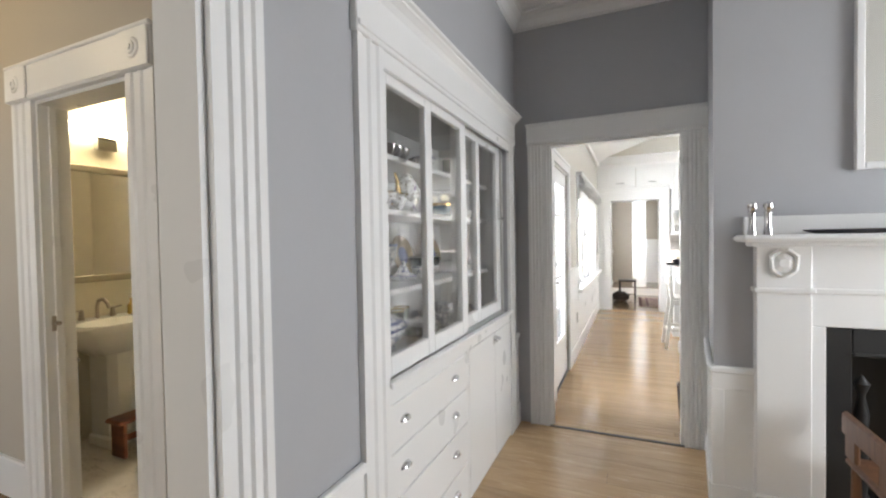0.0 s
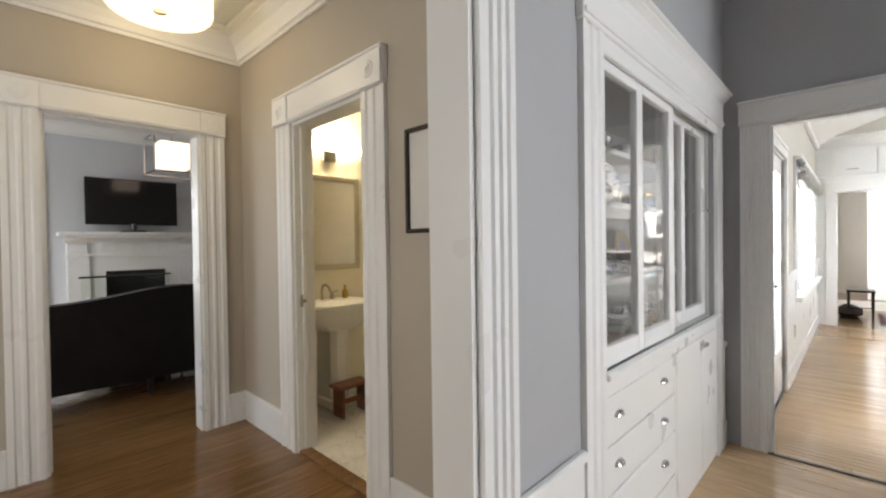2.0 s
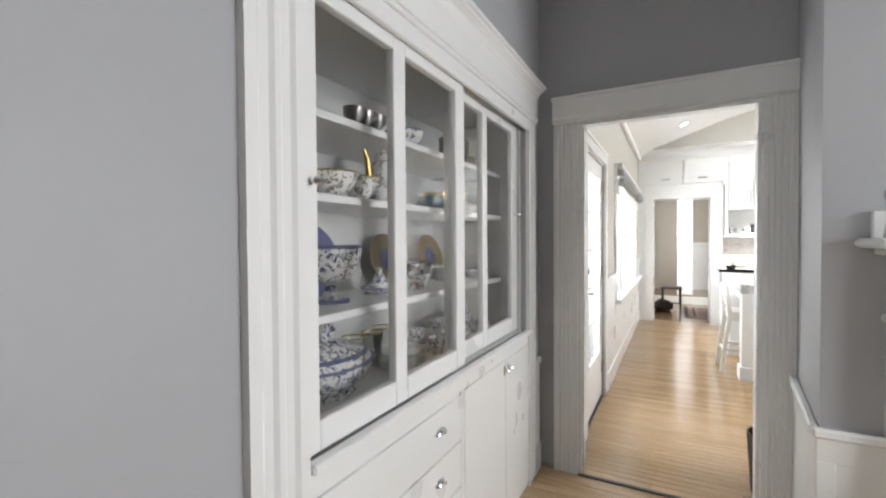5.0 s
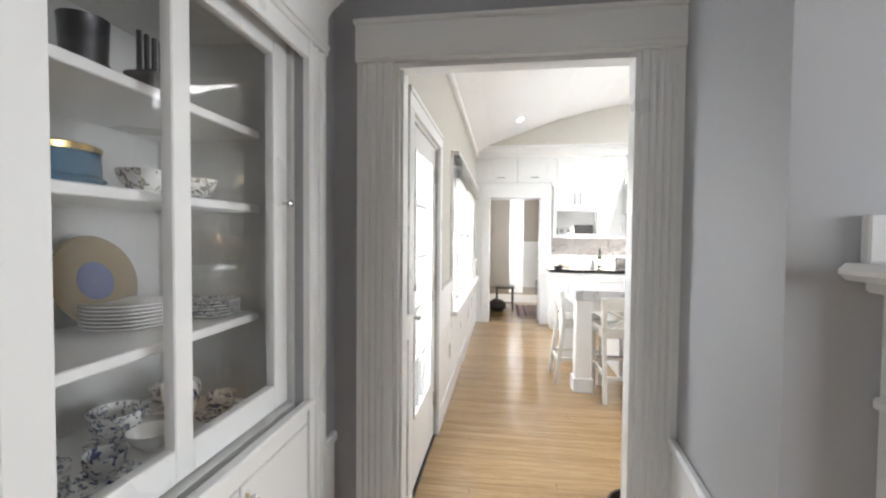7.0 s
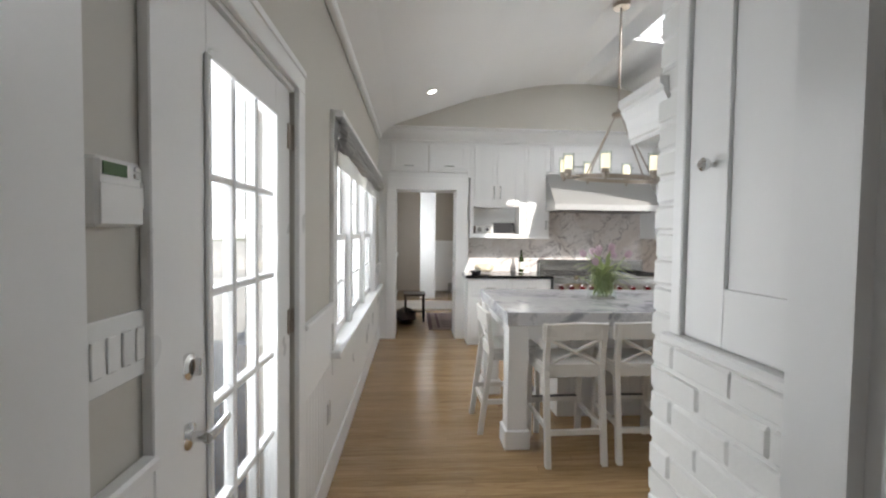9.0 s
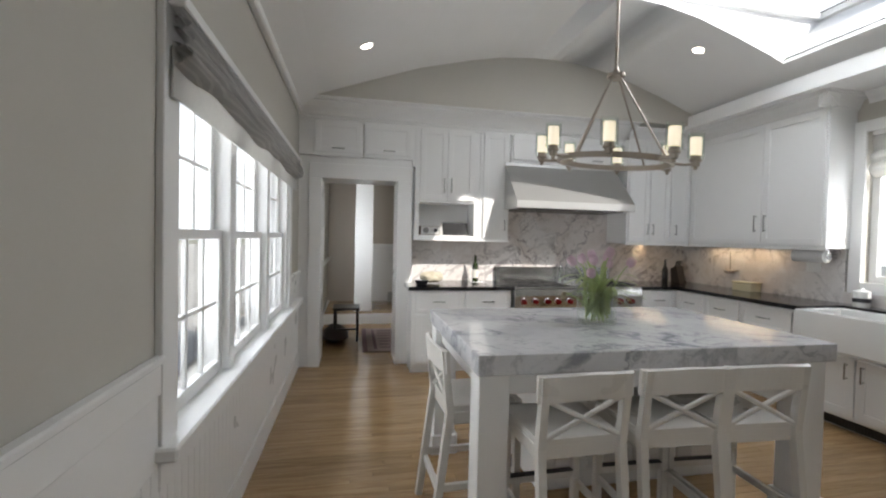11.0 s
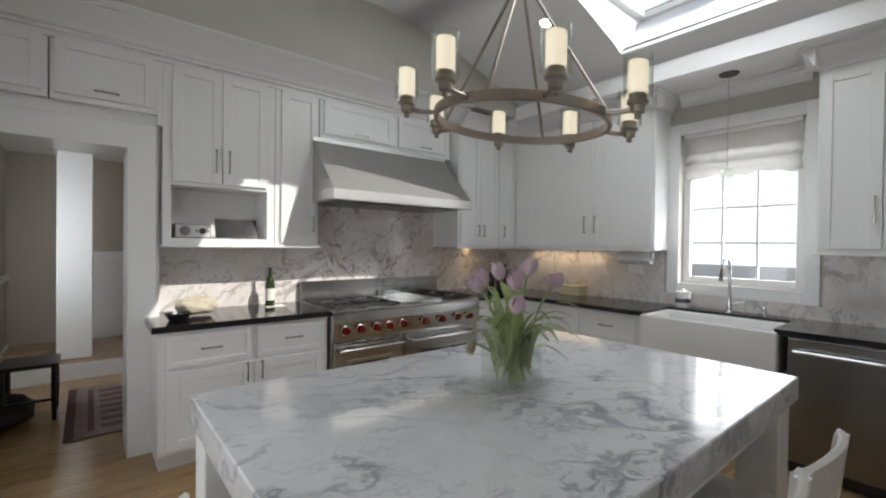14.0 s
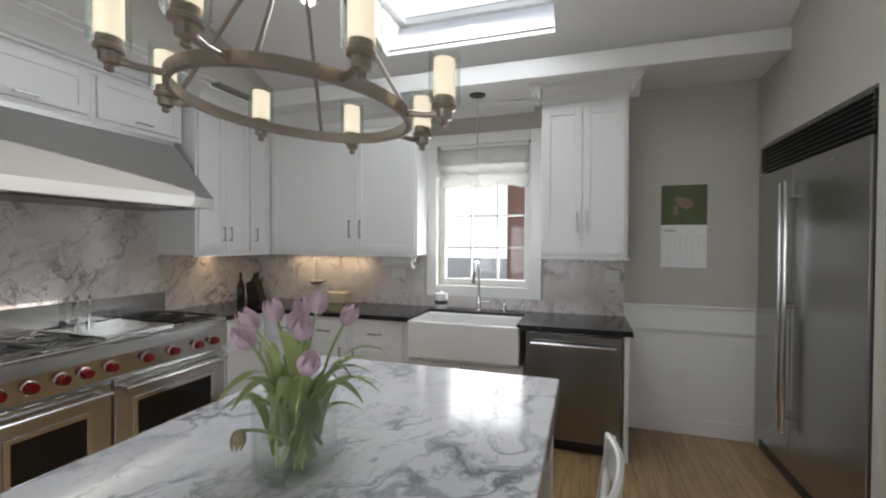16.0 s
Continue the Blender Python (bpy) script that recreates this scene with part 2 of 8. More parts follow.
def box(bm, x0, x1, y0, y1, z0, z1, b=0.0, m=None):
    """A box with chamfered edges, b wide; m: a map of its points."""
    lo, hi = (min(x0, x1), min(y0, y1), min(z0, z1)), (max(x0, x1), max(y0, y1), max(z0, z1))
    b = min(b, *(0.45 * (h - l) for l, h in zip(lo, hi)))
    corners = [(i, j, k) for i in (0, 1) for j in (0, 1) for k in (0, 1)]

    def put(p):
        return bm.verts.new(m(*p) if callable(m) else (m @ Vector(p) if m else p))

    if b <= 0:
        v = {c: put([hi[a] if c[a] else lo[a] for a in range(3)]) for c in corners}
        for a in range(3):
            o1, o2 = [q for q in range(3) if q != a]
            for s in (0, 1):
                ring = []
                for d1, d2 in ((0, 0), (1, 0), (1, 1), (0, 1)):
                    c = [0, 0, 0]
                    c[a], c[o1], c[o2] = s, d1, d2
                    ring.append(v[tuple(c)])
                bm.faces.new(ring)
        return
    v = {}
    for c in corners:
        for a in range(3):
            v[c, a] = put([(hi[q] if c[q] else lo[q]) if q == a else (hi[q] - b if c[q] else lo[q] + b) for q in range(3)])
        bm.faces.new([v[c, a] for a in range(3)])
    for a in range(3):
        o1, o2 = [q for q in range(3) if q != a]
        for s in (0, 1):
            ring = []
            for d1, d2 in ((0, 0), (1, 0), (1, 1), (0, 1)):
                c = [0, 0, 0]
                c[a], c[o1], c[o2] = s, d1, d2
                ring.append(v[tuple(c), a])
            bm.faces.new(ring)
        for d1 in (0, 1):
            for d2 in (0, 1):
                c0, c1 = [0, 0, 0], [0, 0, 0]
                c0[o1] = c1[o1] = d1
                c0[o2] = c1[o2] = d2
                c1[a] = 1
                c0, c1 = tuple(c0), tuple(c1)
                bm.faces.new([v[c0, o1], v[c1, o1], v[c1, o2], v[c0, o2]])


def B(*a, **k):
    bm = bmesh.new()
    box(bm, *a, **k)
    return bm


def prism(bm, poly, axis, a0, a1, m=None):
    """A closed outline of (p, q) pushed along an axis from a0 to a1. Axis x: (y, z); y: (x, z); z: (x, y)."""
    def place(p, q, a):
        c = {"x": (a, p, q), "y": (p, a, q), "z": (p, q, a)}[axis]
        return bm.verts.new(m(*c) if callable(m) else c)
    r0 = [place(p, q, a0) for p, q in poly]
    r1 = [place(p, q, a1) for p, q in poly]
    n = len(poly)
    for i in range(n):
        bm.faces.new([r0[i], r0[(i + 1) % n], r1[(i + 1) % n], r1[i]])
    bm.faces.new(r0)
    bm.faces.new(r1[::-1])


def lathe(bm, profile, at=(0, 0, 0), n=24, axis="z", cap=True, m=None):
    """Turn (radius, height) pairs round an axis."""
    rings = []
    for r, h in profile:
        ring = []
        for i in range(n):
            a = 2 * math.pi * i / n
            c, s = r * math.cos(a), r * math.sin(a)
            p = {"z": (c, s, h), "x": (h, c, s), "y": (c, h, s)}[axis]
            p = Vector(p) + Vector(at)
            ring.append(bm.verts.new(m @ p if m else p))
        rings.append(ring)
    for a, b in zip(rings, rings[1:]):
        for i in range(n):
            bm.faces.new([a[i], a[(i + 1) % n], b[(i + 1) % n], b[i]])
    if cap:
        bm.faces.new(rings[0][::-1])
        bm.faces.new(rings[-1])


def tube(bm, pts, r, n=10, cap=True):
    """A round rod along points; r: one radius or one for each point."""
    pts = [Vector(p) for p in pts]
    rr = r if isinstance(r, (list, tuple)) else [r] * len(pts)
    rings, up = [], None
    for i, p in enumerate(pts):
        d = (pts[min(i + 1, len(pts) - 1)] - pts[max(i - 1, 0)]).normalized()
        if up is None:
            up = Vector((0, 0, 1)) if abs(d.z) < 0.9 else Vector((1, 0, 0))
        side = d.cross(up).normalized()
        up = side.cross(d).normalized()
        rings.append([bm.verts.new(p + rr[i] * (math.cos(2 * math.pi * k / n) * side + math.sin(2 * math.pi * k / n) * up)) for k in range(n)])
    for a, b in zip(rings, rings[1:]):
        for k in range(n):
            bm.faces.new([a[k], a[(k + 1) % n], b[(k + 1) % n], b[k]])
    if cap:
        bm.faces.new(rings[0][::-1])
        bm.faces.new(rings[-1])


def facing(way, plane):
    """A map for things on a face: (u along, n outward, v up). way: the axis and sign of the outward side."""
    if way == "-y":
        return lambda u, n, v: (u, plane - n, v)
    if way == "+y":
        return lambda u, n, v: (u, plane + n, v)
    if way == "-x":
        return lambda u, n, v: (plane - n, u, v)
    return lambda u, n, v: (plane + n, u, v)


def holed(bm, u0, u1, v0, v1, holes, n0, n1, m):
    """A wall slab with rectangular openings (u0, u1, v0, v1), built of blocks end to end."""
    us = sorted({u0, u1, *(h[0] for h in holes), *(h[1] for h in holes)})
    for a, b in zip(us, us[1:]):
        cut = sorted((h[2], h[3]) for h in holes if h[0] <= a + 1e-6 and h[1] >= b - 1e-6)
        z = v0
        for lo, hi in cut:
            if lo > z + 1e-6:
                box(bm, a, b, n0, n1, z, lo, m=m)
            z = max(z, hi)
        if z < v1 - 1e-6:
            box(bm, a, b, n0, n1, z, v1, m=m)


def framed(bm, u0, u1, v0, v1, m, stile=0.06, thick=0.02, panel=0.010, rail=None):
    """A shaker front: stiles and rails with a recessed panel, its back at n = 0."""
    r = rail or stile
    c = 0.0015
    box(bm, u0, u0 + stile, 0, thick, v0, v1, c, m)
    box(bm, u1 - stile, u1, 0, thick, v0, v1, c, m)
    box(bm, u0 + stile, u1 - stile, 0, thick, v0, v0 + r, c, m)
    box(bm, u0 + stile, u1 - stile, 0, thick, v1 - r, v1, c, m)
    box(bm, u0 + stile, u1 - stile, 0, panel, v0 + r, v1 - r, 0, m)


def bar_pull(bm, u, v, length, m, upright, n0=0.02):
    """A square bar handle on two posts."""
    h, w = length / 2, 0.005
    if upright:
        box(bm, u - w, u + w, n0 + 0.024, n0 + 0.034, v - h, v + h, 0.0015, m)
        for s in (-1, 1):
            box(bm, u - w, u + w, n0, n0 + 0.026, v + s * (h - 0.012) - w, v + s * (h - 0.012) + w, 0, m)
    else:
        box(bm, u - h, u + h, n0 + 0.024, n0 + 0.034, v - w, v + w, 0.0015, m)
        for s in (-1, 1):
            box(bm, u + s * (h - 0.012) - w, u + s * (h - 0.012) + w, n0, n0 + 0.026, v - w, v + w, 0, m)


def new_bm():
    return bmesh.new()


def crown(bm, run0, run1, m, z0, z1, out, axis_u=True):
    """A cornice along u: a stepped, coved outline from the wall (n=0) out to n=out."""
    h = z1 - z0
    prof = [(0, 0), (0.12, 0), (0.12, 0.10), (0.22, 0.14), (0.30, 0.30), (0.48, 0.52), (0.72, 0.68), (0.80, 0.72), (0.80, 0.80), (1.0, 0.86), (1.0, 1.0), (0, 1.0)]
    r0 = [bm.verts.new(m(run0, p * out, z0 + q * h)) for p, q in prof]
    r1 = [bm.verts.new(m(run1, p * out, z0 + q * h)) for p, q in prof]
    n = len(prof)
    for i in range(n):
        bm.faces.new([r0[i], r0[(i + 1) % n], r1[(i + 1) % n], r1[i]])
    bm.faces.new(r0)
    bm.faces.new(r1[::-1])


def fluted(bm, u0, u1, v0, v1, m, thick=0.024, n=5, n0=0.0):
    """A flat casing with shallow upright flutes."""
    w = u1 - u0
    pts = [(u0, n0), (u0, n0 + thick)]
    margin = w * 0.14
    step = (w - 2 * margin) / n
    for i in range(n):
        a = u0 + margin + i * step
        pts += [(a + step * 0.12, n0 + thick), (a + step * 0.3, n0 + thick - 0.008), (a + step * 0.7, n0 + thick - 0.008), (a + step * 0.88, n0 + thick)]
    pts += [(u1, n0 + thick), (u1, n0)]
    r0 = [bm.verts.new(m(u, q, v0)) for u, q in pts]
    r1 = [bm.verts.new(m(u, q, v1)) for u, q in pts]
    k = len(pts)
    for i in range(k):
        bm.faces.new([r0[i], r0[(i + 1) % k], r1[(i + 1) % k], r1[i]])
    bm.faces.new(r0)
    bm.faces.new(r1[::-1])

# ---- the large structure ----
X_DIN = 0.12        # dining room's cupboard wall
X_KIT = 0.30        # kitchen's window wall
Y_DOOR = 3.90       # wall between dining room and kitchen
Y_FAR = 9.74        # kitchen's range wall
X_SINK = 5.30       # kitchen's sink wall
Y_HALL = 1.88       # hall's wall with the bathroom door
X_LIV = -2.70       # hall's wall with the living room opening

structure("ground", B(-60, 80, -60, 90, -0.75, -0.60), paint("winter_garden_earth", (0.46, 0.45, 0.41), 0.9, 0.25, 1.0), "pale dry winter lawn around the house", "ground")
structure("floor", B(-7.2, 5.60, -2.6, 9.45, -0.20, -0.012), BLACK, "dark sub-floor under the boards of the house", "floor")

# dining room
bm = new_bm()
holed(bm, -2.4, 3.90, 0, 3.2, [(0.35, 1.31, 0, 2.20), (1.98, 3.64, 0.14, 2.08)], -0.13, 0, facing("+x", X_DIN))
structure("wall_dining_west", bm, GREY, "smooth grey painted dining room wall", "wall")
bm = new_bm()
holed(bm, -0.01, 3.85, 0, 3.2, [(0.355, 1.232, 0, 2.075)], 0, 0.07, facing("+y", Y_DOOR))
structure("wall_dining_north", bm, GREY, "grey painted wall round the kitchen doorway", "wall")
bm = new_bm()
box(bm, -0.01, 3.85, -2.40, -2.25, 0, 3.2)
structure("wall_dining_south", bm, GREY, "plain grey painted dining room wall", "wall")
# unseen opening made up for the fill lamp; opaque panel blocks the sun
bm = new_bm()
holed(bm, -2.25, 3.90, 0, 3.2, [(1.65, 2.85, 0.75, 2.2)], 0, 0.15, facing("+x", 3.70))
structure("wall_dining_east", bm, GREY, "grey painted dining room wall with an added, unseen light opening", "wall")
structure("sun_block_dining", B(3.80, 3.82, 1.65, 2.85, 0.75, 2.2), CEIL, "opaque white panel added to keep sun out of the dining opening", "window")
structure("ceiling_dining", B(-0.01, 3.85, -2.4, 3.97, 3.04, 3.2), CEIL, "flat white dining room ceiling", "ceiling")
bm = new_bm()
crown(bm, -2.25, 3.90, facing("+x", X_DIN), 2.93, 3.04, 0.09)
crown(bm, X_DIN, 1.30, facing("-y", Y_DOOR), 2.93, 3.04, 0.09)
structure("trim_dining_crown", bm, WHITE, "white painted crown moulding under the ceiling", "moulding")
bm = new_bm()
holed(bm, 1.375, 3.70, 0, 3.04, [(1.735, 2.585, 0, 0.966)], 0, 0.13, facing("+y", 3.206))
prism(bm, [(1.30, 3.206), (1.375, 3.206), (1.375, 3.336), (1.50, 3.336), (1.50, 3.90), (1.372, 3.90)], "z", 0, 3.04)
structure("wall_chimney_breast", bm, GREY, "grey painted chimney breast round the fireplace", "wall")
# hall
bm = new_bm()
holed(bm, -2.70, -0.01, 0, 3.1, [(-1.87, -1.09, 0, 2.14)], 0, 0.13, facing("+y", Y_HALL))
structure("wall_hall_north", bm, TAN, "tan painted hall wall with the bathroom doorway", "wall")
bm = new_bm()
holed(bm, -1.5, 3.6, 0, 3.1, [(0.72, 1.58, 0, 2.17)], -0.14, 0, facing("+x", X_LIV))
structure("wall_hall_west", bm, TAN, "tan painted hall wall with a wide cased opening", "wall")
# out of view: hole invented for the fill lamp, closed by a sun-proof panel
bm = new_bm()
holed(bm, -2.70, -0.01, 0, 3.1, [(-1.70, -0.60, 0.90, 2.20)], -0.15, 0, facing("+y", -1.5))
structure("wall_hall_south", bm, TAN, "tan painted hall wall with an added, unseen lamp opening", "wall")
structure("sun_block_hall", B(-1.70, -0.60, -1.60, -1.58, 0.90, 2.20), CEIL, "opaque white panel added behind the hall fill lamp to stop sun", "window")
structure("ceiling_hall", B(-2.84, -0.01, -1.65, 2.01, 2.96, 3.12), CEIL, "white hall ceiling with stepped mouldings", "ceiling")
bm = new_bm()
mN, mW = facing("-y", Y_HALL), facing("+x", X_LIV)
crown(bm, X_LIV, -0.01, mN, 2.74, 2.96, 0.15)
crown(bm, -1.5, Y_HALL, mW, 2.74, 2.96, 0.15)
for off, d in ((0.30, 0.035), (0.36, 0.02), (0.44, 0.03)):
    box(bm, X_LIV + off, -0.02, Y_HALL - off - 0.045, Y_HALL - off, 2.96 - d, 2.96, 0.006)
    box(bm, X_LIV + off, X_LIV + off + 0.045, -1.5, Y_HALL - off - 0.045, 2.96 - d, 2.96, 0.006)
structure("trim_hall_crown", bm, WHITE, "wide stepped white plaster cornice of the hall", "moulding")

# living room beyond the hall
bm = new_bm()
holed(bm, -1.2, 3.9, 0, 3.1, [(0.38, 0.82, 0.78, 2.2)], -0.15, 0, facing("+x", -5.60))
structure("wall_living_west", bm, PALE, "pale grey living room wall behind the fireplace", "wall")
# bare unseen hole, added only to hold the living room fill lamp
bm = new_bm()
holed(bm, -5.75, -2.84, 0, 3.1, [(-5.0, -3.8, 0.75, 2.2)], -0.15, 0, facing("+y", -0.95))
structure("wall_living_south", bm, PALE, "pale grey living room wall with an unseen opening for fill light", "wall")
structure("wall_living_north", B(-5.75, -2.84, 3.6, 3.75, 0, 3.1), PALE, "plain pale grey living room wall", "wall")
structure("ceiling_living", B(-5.75, -2.84, -1.2, 3.75, 2.80, 2.95), CEIL, "white living room ceiling", "ceiling")
bm = new_bm()
crown(bm, -0.95, 3.6, facing("+x", -5.60), 2.62, 2.80, 0.14)
structure("trim_living_crown", bm, WHITE, "white cornice above the living room fireplace", "moulding")

# bathroom
structure("wall_bath_east", B(-0.50, -0.42, 2.01, 3.75, 0, 3.1), paint("cream_bath_paint", (0.68, 0.64, 0.54), 0.5), "cream painted bathroom wall", "wall")
structure("wall_bath_north", B(-2.70, -0.42, 3.6, 3.75, 0, 3.1), paint("cream_bath_plaster", (0.68, 0.64, 0.54), 0.5), "cream painted bathroom wall", "wall")
structure("wall_bath_west", B(-2.70, -2.66, 2.01, 3.6, 0, 2.9), paint("cream_vanity_wall_paint", (0.72, 0.68, 0.57), 0.4), "cream painted wall behind the washbasin", "wall")
structure("ceiling_bath", B(-2.70, -0.42, 2.01, 3.6, 2.62, 2.75), CEIL, "white bathroom ceiling", "ceiling")

# kitchen
WIN_L = (6.20, 8.72, 0.76, 2.06)
bm = new_bm()
holed(bm, 3.97, 9.90, 0, 3.56, [(4.42, 5.34, 0, 2.05), WIN_L], -0.20, 0, facing("+x", X_KIT))
structure("wall_kitchen_west", bm, GREIGE, "light greige kitchen wall with garden door and windows", "wall")
bm = new_bm()
holed(bm, 4.1, 9.90, 0, 3.56, [(6.72, 7.60, 1.13, 2.45)], 0, 0.20, facing("+x", X_SINK))
structure("wall_kitchen_east", bm, GREIGE, "light greige kitchen wall with the sink window", "wall")
structure("wall_kitchen_north", B(1.54, 5.30, Y_FAR, 9.90, 0, 3.6), GREIGE, "greige wall behind the range", "wall")
bm = new_bm()
holed(bm, X_KIT, 1.54, 0, 2.30, [(0.535, 1.36, 0, 2.06)], 0, 0.42, facing("+y", 9.48))
structure("wall_back_doorway", bm, WHITE, "white painted wall round the back room doorway", "wall")
structure("wall_back_doorway_top", B(X_KIT, 1.54, 9.49, 9.90, 2.30, 2.9), GREIGE, "plain wall behind the small upper cabinets", "wall")
structure("wall_cabinet_filler", B(X_KIT, 0.45, 9.43, 9.49, 2.30, 2.70), CABINET, "white filler strip beside the upper cabinets", "wall")
structure("wall_cabinet_stile", B(1.52, 1.55, 9.432, 9.74, 2.23, 2.70), CABINET, "white filler strip between the upper cabinets", "wall")
bm = new_bm()
for a, b, c, d in ((-0.2, 2.84, 3.9, 9.95), (5.11, 5.7, 3.9, 9.95), (2.84, 5.11, 3.9, 5.79), (2.84, 5.11, 7.92, 9.95)):
    box(bm, a, b, c, d, 3.56, 3.62)
structure("roof", bm, BLACK, "dark flat roof deck round the skylight", "roof")
structure("wall_kitchen_gable", B(X_KIT, 5.30, 9.09, 9.42, 2.835, 3.56), GREIGE, "greige gable wall above the cabinets", "wall")
bm = new_bm()
box(bm, 1.481, 3.86, 3.97, 4.69, 0, 3.6)
structure("wall_chimney_core", bm, BRICKP, "plain white masonry core of the chimney", "wall")
bm = new_bm()
box(bm, 3.80, 3.86, 4.69, 5.0, 0, 3.6)
box(bm, 3.86, 5.30, 4.90, 5.0, 2.27, 3.6)
box(bm, 5.225, 5.30, 4.90, 5.0, 0, 2.27)
box(bm, 3.86, 5.30, 4.14, 4.20, 0, 2.27)
structure("wall_fridge_recess", bm, GREIGE, "greige wall round the built-in refrigerator", "wall")

structure("wall_doorway_return", B(X_KIT, 0.357, 3.97, 4.125, 0, 2.15), WHITE, "white painted return beside the kitchen doorway", "wall")
# dark strip paints in the shadow line between dining and kitchen floors
structure("floor_threshold", B(0.355, 1.232, 3.872, 3.90, 0.0005, 0.006, 0.002), DARKWOOD, "thin dark strip drawn as the shadow line where the floors meet", "floor")

# rounded vault with the skylight shaft cut through it
VAULT = [(0.30, 2.745), (0.55, 2.85), (1.0, 3.01), (1.53, 3.195), (2.1, 3.335), (2.4, 3.39), (2.75, 3.425), (3.03, 3.43), (3.36, 3.41), (3.71, 3.345), (4.08, 3.235), (4.45, 3.11), (4.75, 2.99), (4.85, 2.95)]


def vault_z(x):
    for (a, za), (b, zb) in zip(VAULT, VAULT[1:]):
        if a <= x <= b:
            return za + (zb - za) * (x - a) / (b - a)
    return VAULT[-1][1]


SKY = (2.98, 4.60, 6.47, 7.80)
bm = new_bm()
xs = sorted({p[0] for p in VAULT} | {SKY[0], SKY[1]})
ys = [3.97, SKY[2], SKY[3], 9.42]
for xa, xb in zip(xs, xs[1:]):
    za, zb = vault_z(xa), vault_z(xb)
    for ya, yb in zip(ys, ys[1:]):
        if xa >= SKY[0] - 1e-6 and xb <= SKY[1] + 1e-6 and ya == SKY[2]:
            continue
        prism(bm, [(xa, za), (xb, zb), (xb, zb + 0.03), (xa, za + 0.03)], "y", ya, yb)
bmesh.ops.remove_doubles(bm, verts=bm.verts, dist=0.0005)
structure("ceiling_kitchen_vault", bm, CEIL, "white rounded vaulted kitchen ceiling", "ceiling", smooth=True)
# flared plaster shaft up to the roof window
zt = 3.50
TOP = (2.90, 5.05, 5.85, 7.86)
bm = new_bm()
sx = [x for x in xs if SKY[0] - 1e-6 <= x <= SKY[1] + 1e-6]
for grow, lift in ((0.0, 0.001), (0.05, 0.045)):
    ring = []
    for x in sx:
        f = (x - SKY[0]) / (SKY[1] - SKY[0])
        ring.append(((x, SKY[2] - grow), (TOP[0] + (TOP[1] - TOP[0]) * f, TOP[2] - grow)))
    for x in reversed(sx):
        f = (x - SKY[0]) / (SKY[1] - SKY[0])
        ring.append(((x, SKY[3] + grow), (TOP[0] + (TOP[1] - TOP[0]) * f, TOP[3] + grow)))
    lo = [bm.verts.new((x, y, vault_z(x) + lift)) for (x, y), b in ring]
    hi = [bm.verts.new((x, y, zt)) for a, (x, y) in ring]
    for i in range(len(ring)):
        k = (i + 1) % len(ring)
        bm.faces.new([lo[i], lo[k], hi[k], hi[i]])
structure("ceiling_skylight_shaft", bm, CEIL, "white flared plaster shaft of the skylight", "ceiling")
win = thing("skylight", ((TOP[0] + TOP[1]) / 2, (TOP[2] + TOP[3]) / 2, zt), "white framed skylight set in the vaulted ceiling", "skylight")
bm = new_bm()
box(bm, TOP[0], TOP[1], TOP[2], TOP[2] + 0.05, zt, zt + 0.05)
box(bm, TOP[0], TOP[1], TOP[3] - 0.05, TOP[3], zt, zt + 0.05)
box(bm, TOP[0], TOP[0] + 0.05, TOP[2] + 0.05, TOP[3] - 0.05, zt, zt + 0.05)
box(bm, TOP[1] - 0.05, TOP[1], TOP[2] + 0.05, TOP[3] - 0.05, zt, zt + 0.05)
part("frame", bm, WHITE, win)
o = part("pane", B(TOP[0] + 0.05, TOP[1] - 0.05, TOP[2] + 0.05, TOP[3] - 0.05, zt + 0.02, zt + 0.03), PANE, win)
o.visible_shadow = False
structure("ceiling_soffit", B(4.75, 5.30, 5.0, 9.25, 2.80, 2.94), CEIL, "lower flat white soffit over the sink wall", "ceiling")
bm = new_bm()
box(bm, X_KIT, X_KIT + 0.05, 3.97, 9.25, 2.70, 2.76, 0.01)
structure("trim_kitchen_cove", bm, WHITE, "slim white moulding between wall and vault", "moulding")

# back room behind the kitchen
structure("floor_back_room", B(0.1, 3.2, 9.45, 11.80, -0.2, -0.002), OAK, "oak floor of the back room", "floor")
structure("floor_back_landing", B(0.1, 3.2, 11.80, 13.6, -0.2, 0.17), OAK, "raised oak landing one step up", "floor")
bm = new_bm()
holed(bm, 9.90, 13.6, 0, 2.6, [(10.8, 11.5, 0.85, 2.0)], -0.2, 0, facing("+x", 0.40))
structure("wall_back_west", bm, GREIGE, "greige back room wall with a small window", "wall")
structure("wall_back_north", B(0.2, 3.2, 13.2, 13.4, 0, 2.6), TAN, "tan back room wall above white panelling", "wall")
structure("wall_back_east", B(2.6, 2.8, 9.90, 13.4, 0, 2.6), GREIGE, "plain back room wall", "wall")
structure("wall_back_south", B(1.54, 2.8, 9.90, 10.0, 0, 2.6), GREIGE, "plain back room wall beside the doorway", "wall")
structure("ceiling_back", B(0.2, 3.2, 9.90, 13.6, 2.5, 2.65), CEIL, "white back room ceiling", "ceiling")

# ---- doorways, casings, skirtings ----


